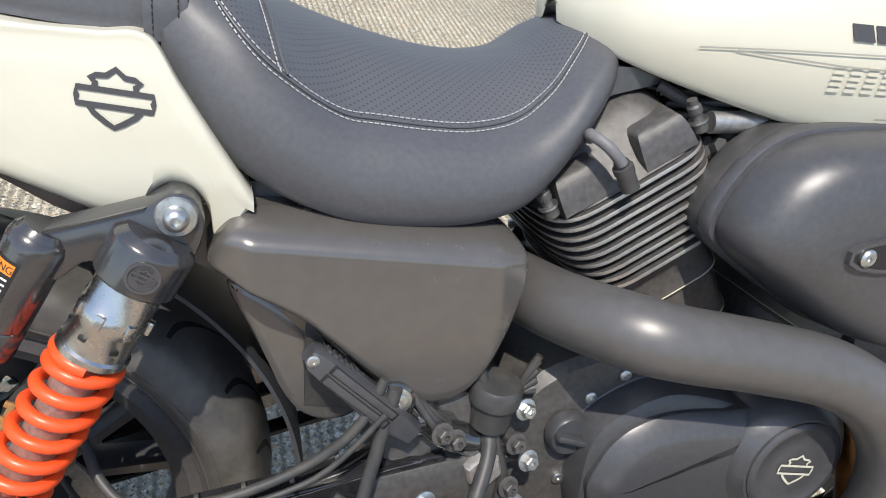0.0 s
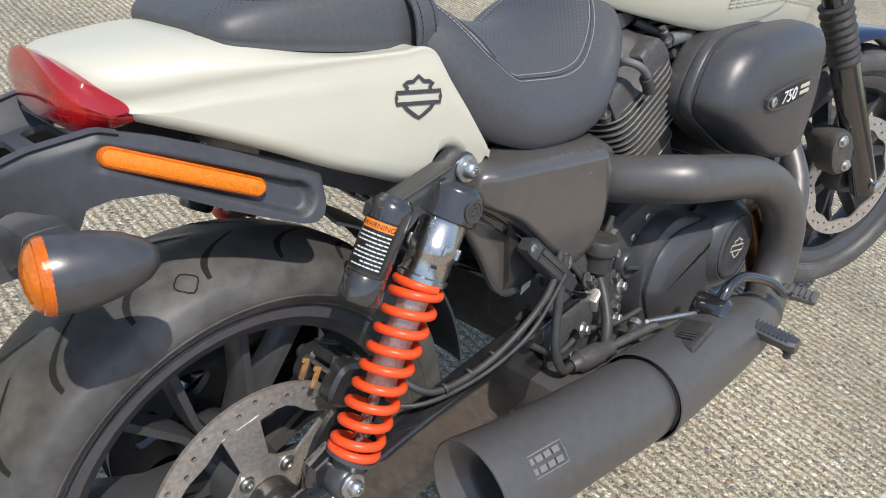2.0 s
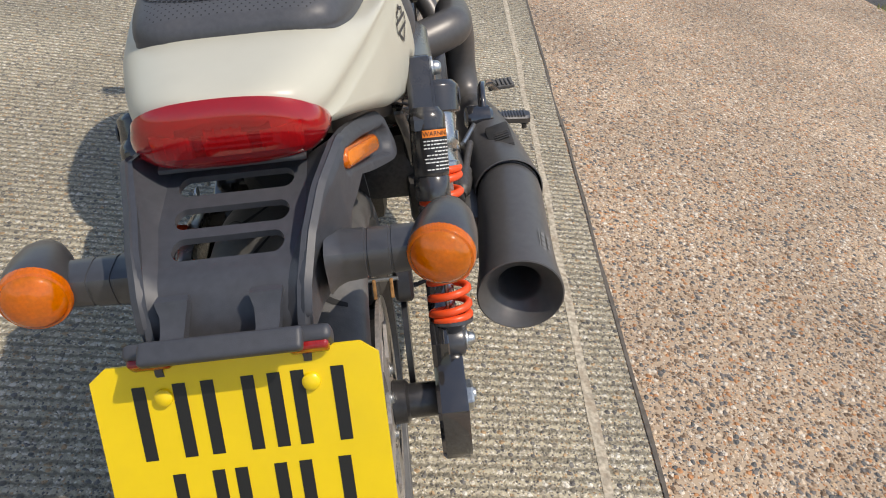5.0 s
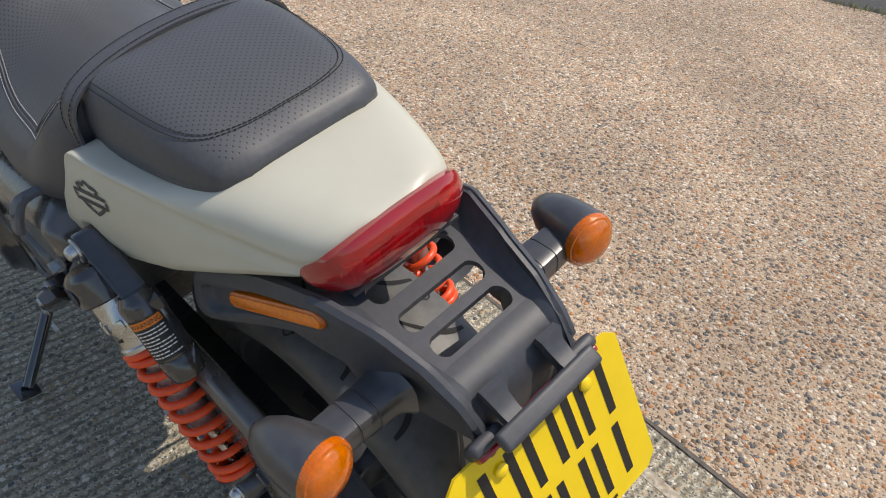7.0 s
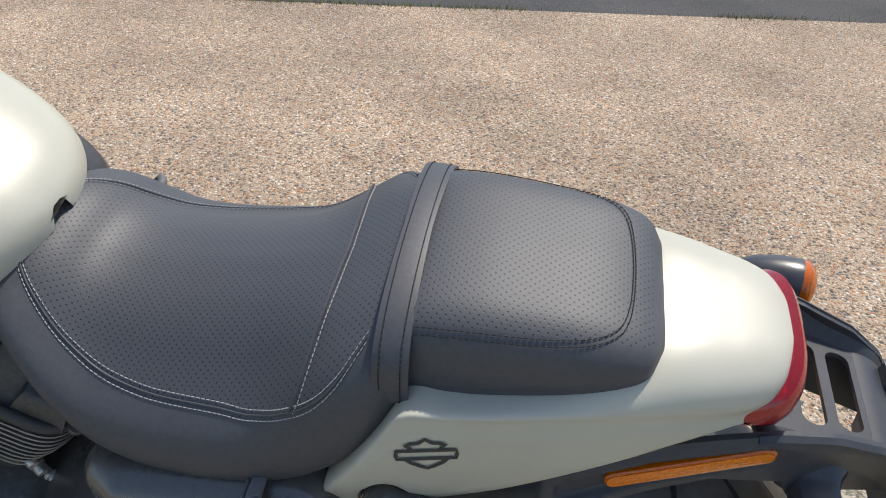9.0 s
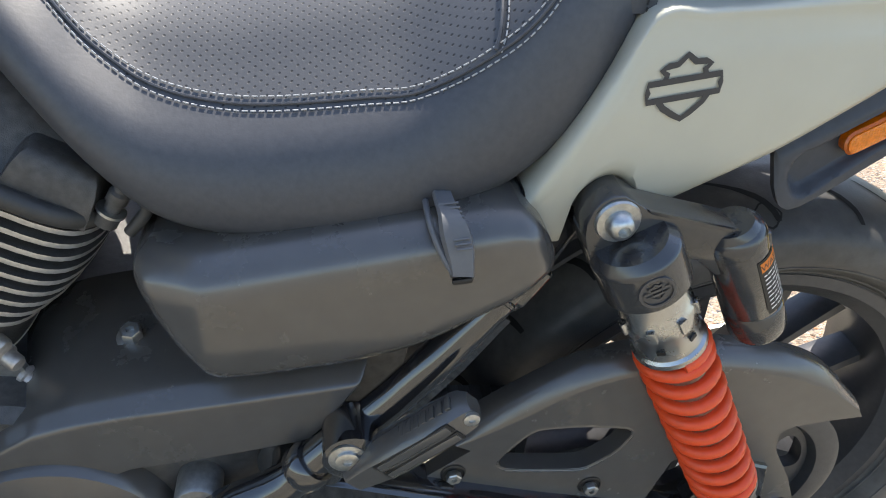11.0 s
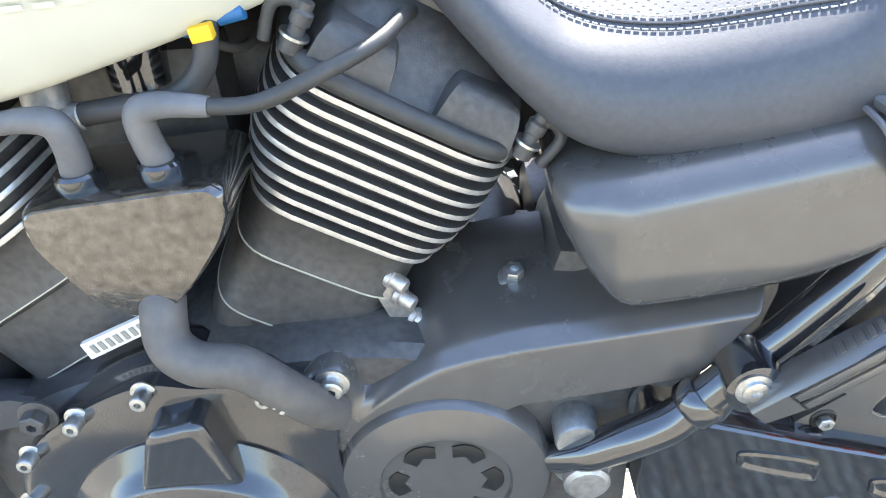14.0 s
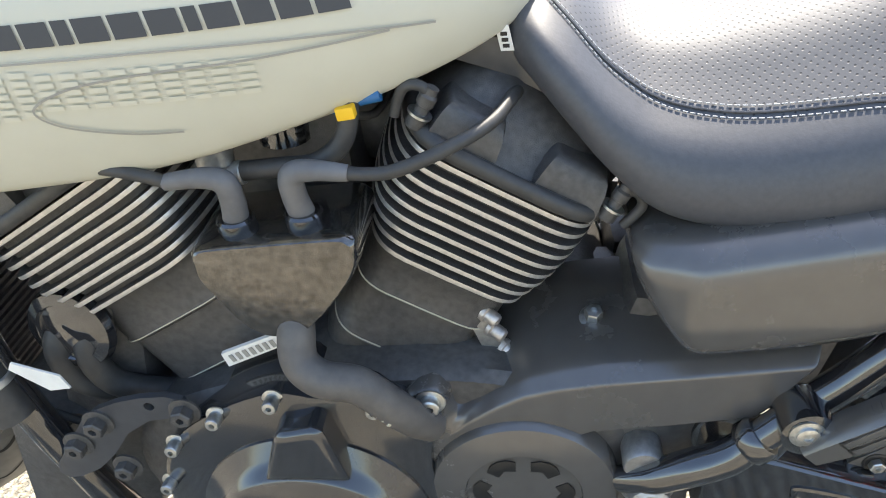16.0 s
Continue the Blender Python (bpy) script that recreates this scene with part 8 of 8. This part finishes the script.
for _, s in SIDES:
    b0 = fw + Vector((0.01, s * 0.105, -0.02))
    leg = new("fork_leg")
    leg.parent = bike
    leg["label"] = "black telescopic front fork leg"
    legs.append(leg)
    part("slider", sweep([b0, b0 + rk * 0.20, b0 + rk * 0.36], 0.030, 20, None, 0), GLOSS, leg)
    part("gaiter", lathe([(0.0, 0.35)] + [(0.030 + 0.004 * (i % 2), 0.35 + 0.009 * i) for i in range(16)] + [(0, 0.50)], b0, rk, 22), HOSE, leg)
    part("stanchion", sweep([b0 + rk * 0.48, b0 + rk * 0.80], 0.0245, 20, None, 0), GLOSS, leg)
    part("axle_cap", lathe([(0, 0), (0.014, 0), (0.014, 0.012), (0.010, 0.014), (0, 0.014)], fw + Vector((0, s * 0.135, 0)), (0, s, 0), 16), ZINC, leg)
    brake_disc(front_wheel, fw, s * 0.070, 0.146, 0.112)
    fc = part("front_caliper", dome(rounded([(fw.x - 0.14, 0.36), (fw.x - 0.15, 0.43), (fw.x - 0.11, 0.45), (fw.x - 0.075, 0.42), (fw.x - 0.07, 0.35), (fw.x - 0.11, 0.33)], 2), [(0.9, s * 0.05), (1, s * 0.055), (1, s * 0.11), (0.9, s * 0.12), (0.7, s * 0.122)]), CAST, leg, "black front brake caliper")
    for dx, dz in ((-0.12, 0.42), (-0.095, 0.36)):
        bolt(fc, (fw.x + dx, s * 0.122, dz), (0, s, 0), 0.009, 0.008, ZINC)
rows = []
for i in range(29):
    a = radians(28 + 125 * i / 28)
    up = [(0.325, 0.066), (0.333, 0.058), (0.338, 0.035), (0.340, 0.0)]
    ring = [(fw.x + r * math.cos(a), w, fw.z + r * math.sin(a)) for r, w in up]
    inn = [(fw.x + (r - 0.004) * math.cos(a), w - 0.001 * (w > 0), fw.z + (r - 0.004) * math.sin(a)) for r, w in up]
    rows.append(ring + [(x, -y, z) for x, y, z in ring[-2::-1]] + [(x, -y, z) for x, y, z in inn] + inn[-2::-1])
fender = loft(rows)
for f in fender.faces:
    p = f.calc_center_median()
    f.material_index = 1 if math.atan2(p.z - fw.z, p.x - fw.x) < radians(112) else 0
front_fender = part("front_fender", fender, [CREAM, NAVY], bike, "cream and navy front fender")
lower_yoke = part("lower_yoke", block(bmesh.new(), Matrix.Translation(fw + rk * 0.60 + Vector((0.01, 0, 0))) @ pose(0, 0, 0, 0, -27, 0), (0.07, 0.27, 0.035), 0.012), GLOSS, bike)
STEER = Matrix.Translation((1.575, -0.115, 0.312)) @ pose(0, 0, 0, 0, 0, -20) @ Matrix.Translation(-fw)
for ob in (front_wheel, front_fender, lower_yoke, *legs):
    ob.matrix_basis = STEER
tube("brake_line", [(1.47, -0.19, 0.42), (1.43, -0.20, 0.52), (1.40, -0.17, 0.64), (1.36, -0.12, 0.78), (1.28, -0.08, 0.88)], 0.0045, HOSE, bike, "black front brake line")
for k, (dx, dz) in enumerate(((0.0, 0.0), (0.018, 0.012), (0.035, -0.01))):
    tube("cable", [(1.19 + dx, 0.10, 0.70), (1.175 + dx, 0.16, 0.62 + dz), (1.15 + dx, 0.175, 0.55 + dz), (1.11 + dx, 0.165, 0.47 + dz), (1.07 + dx, 0.15, 0.42)], 0.0045, HOSE, bike, "black control cable")
for x0 in (1.0, 1.03):
    tube("radiator_hose", [(x0, 0.12, 0.57), (x0 + 0.03, 0.15, 0.53), (x0 + 0.02, 0.15, 0.48), (x0 - 0.02, 0.13, 0.45)], 0.013, HOSE, bike, "black radiator hose", 14)
# bolts and clips low on the left of the frame
for x, y, z in ((0.470, 0.240, 0.385), (0.530, 0.235, 0.372), (0.300, 0.193, 0.318), (0.270, 0.193, 0.312)):
    bolt(swing, (x, y, z), (0, 1, 0), 0.007, 0.005, ZINC)
# side stand
tube("side_stand", [(0.80, 0.15, 0.24), (0.76, 0.22, 0.17), (0.70, 0.33, 0.082)], [0.014, 0.012, 0.011], GLOSS, bike, "gloss black side stand", 12)
part("stand_foot", block(bmesh.new(), pose(0.70, 0.335, 0.080, 15, 0, 0), (0.05, 0.04, 0.008), 0.003), GLOSS, bike)

# ---- parked cars ------------------------------------------------------------
car("parked_car", (-2.2, -10.4, 0), -70, SILVERPAINT, "silver hatchback parked on asphalt beyond the grass")
car("parked_car", (-5.7, -7.7, 0), -62, BLACKPAINT, "black saloon car parked on asphalt")
car("parked_car", (1.6, -13.6, 0), -5, REDPAINT, "red hatchback parked on asphalt")

# added dark mass fills the gap where bright ground would show through
part("front_gap_filler", block(bmesh.new(), pose(1.06, 0, 0.40, 0, -12, 0), (0.10, 0.27, 0.30), 0.03), CAST, bike, "black filler block for the dark parts ahead of the engine")
part("radiator_cowl", block(bmesh.new(), pose(1.13, 0, 0.31, 0, -10, 0), (0.12, 0.30, 0.26), 0.04), CAST, bike, "black plastic cowl under the radiator")
part("gearbox_rear", block(bmesh.new(), pose(0.535, 0.04, 0.375), (0.13, 0.26, 0.20), 0.025), CAST, eng, "black cast gearbox end")
part("exhaust_collector", block(bmesh.new(), pose(0.50, -0.215, 0.285, 0, 6, 0), (0.30, 0.11, 0.10), 0.03), EXH, exh, "dark exhaust collector box under the frame")
part("pivot_casting", block(bmesh.new(), pose(0.46, -0.165, 0.375, 0, -8, 0), (0.15, 0.06, 0.10), 0.015), CAST, bike, "black cast swingarm pivot plate")
for i, (x, z) in enumerate(((0.40, 0.335), (0.45, 0.345), (0.52, 0.352))):
    bolt(exh, (x, -0.20, z), (0, -0.5, 0.85), 0.007, 0.008, ZINC)
tube("heat_cable", [(0.36, -0.19, 0.40), (0.40, -0.205, 0.375), (0.46, -0.205, 0.385), (0.52, -0.21, 0.37), (0.58, -0.22, 0.375)], 0.0045, HOSE, bike, "black cable with blue print")
for i in range(5):
    part("cable_tie", lathe([(0.0068, -0.002), (0.0076, -0.002), (0.0076, 0.002), (0.0068, 0.002)], (0.20 + 0.04 * i, -0.1885 - 0.002 * i, 0.4125 + 0.0035 * i * i * 0.7), (1, -0.05, 0.2), 10), HOSE, bike)
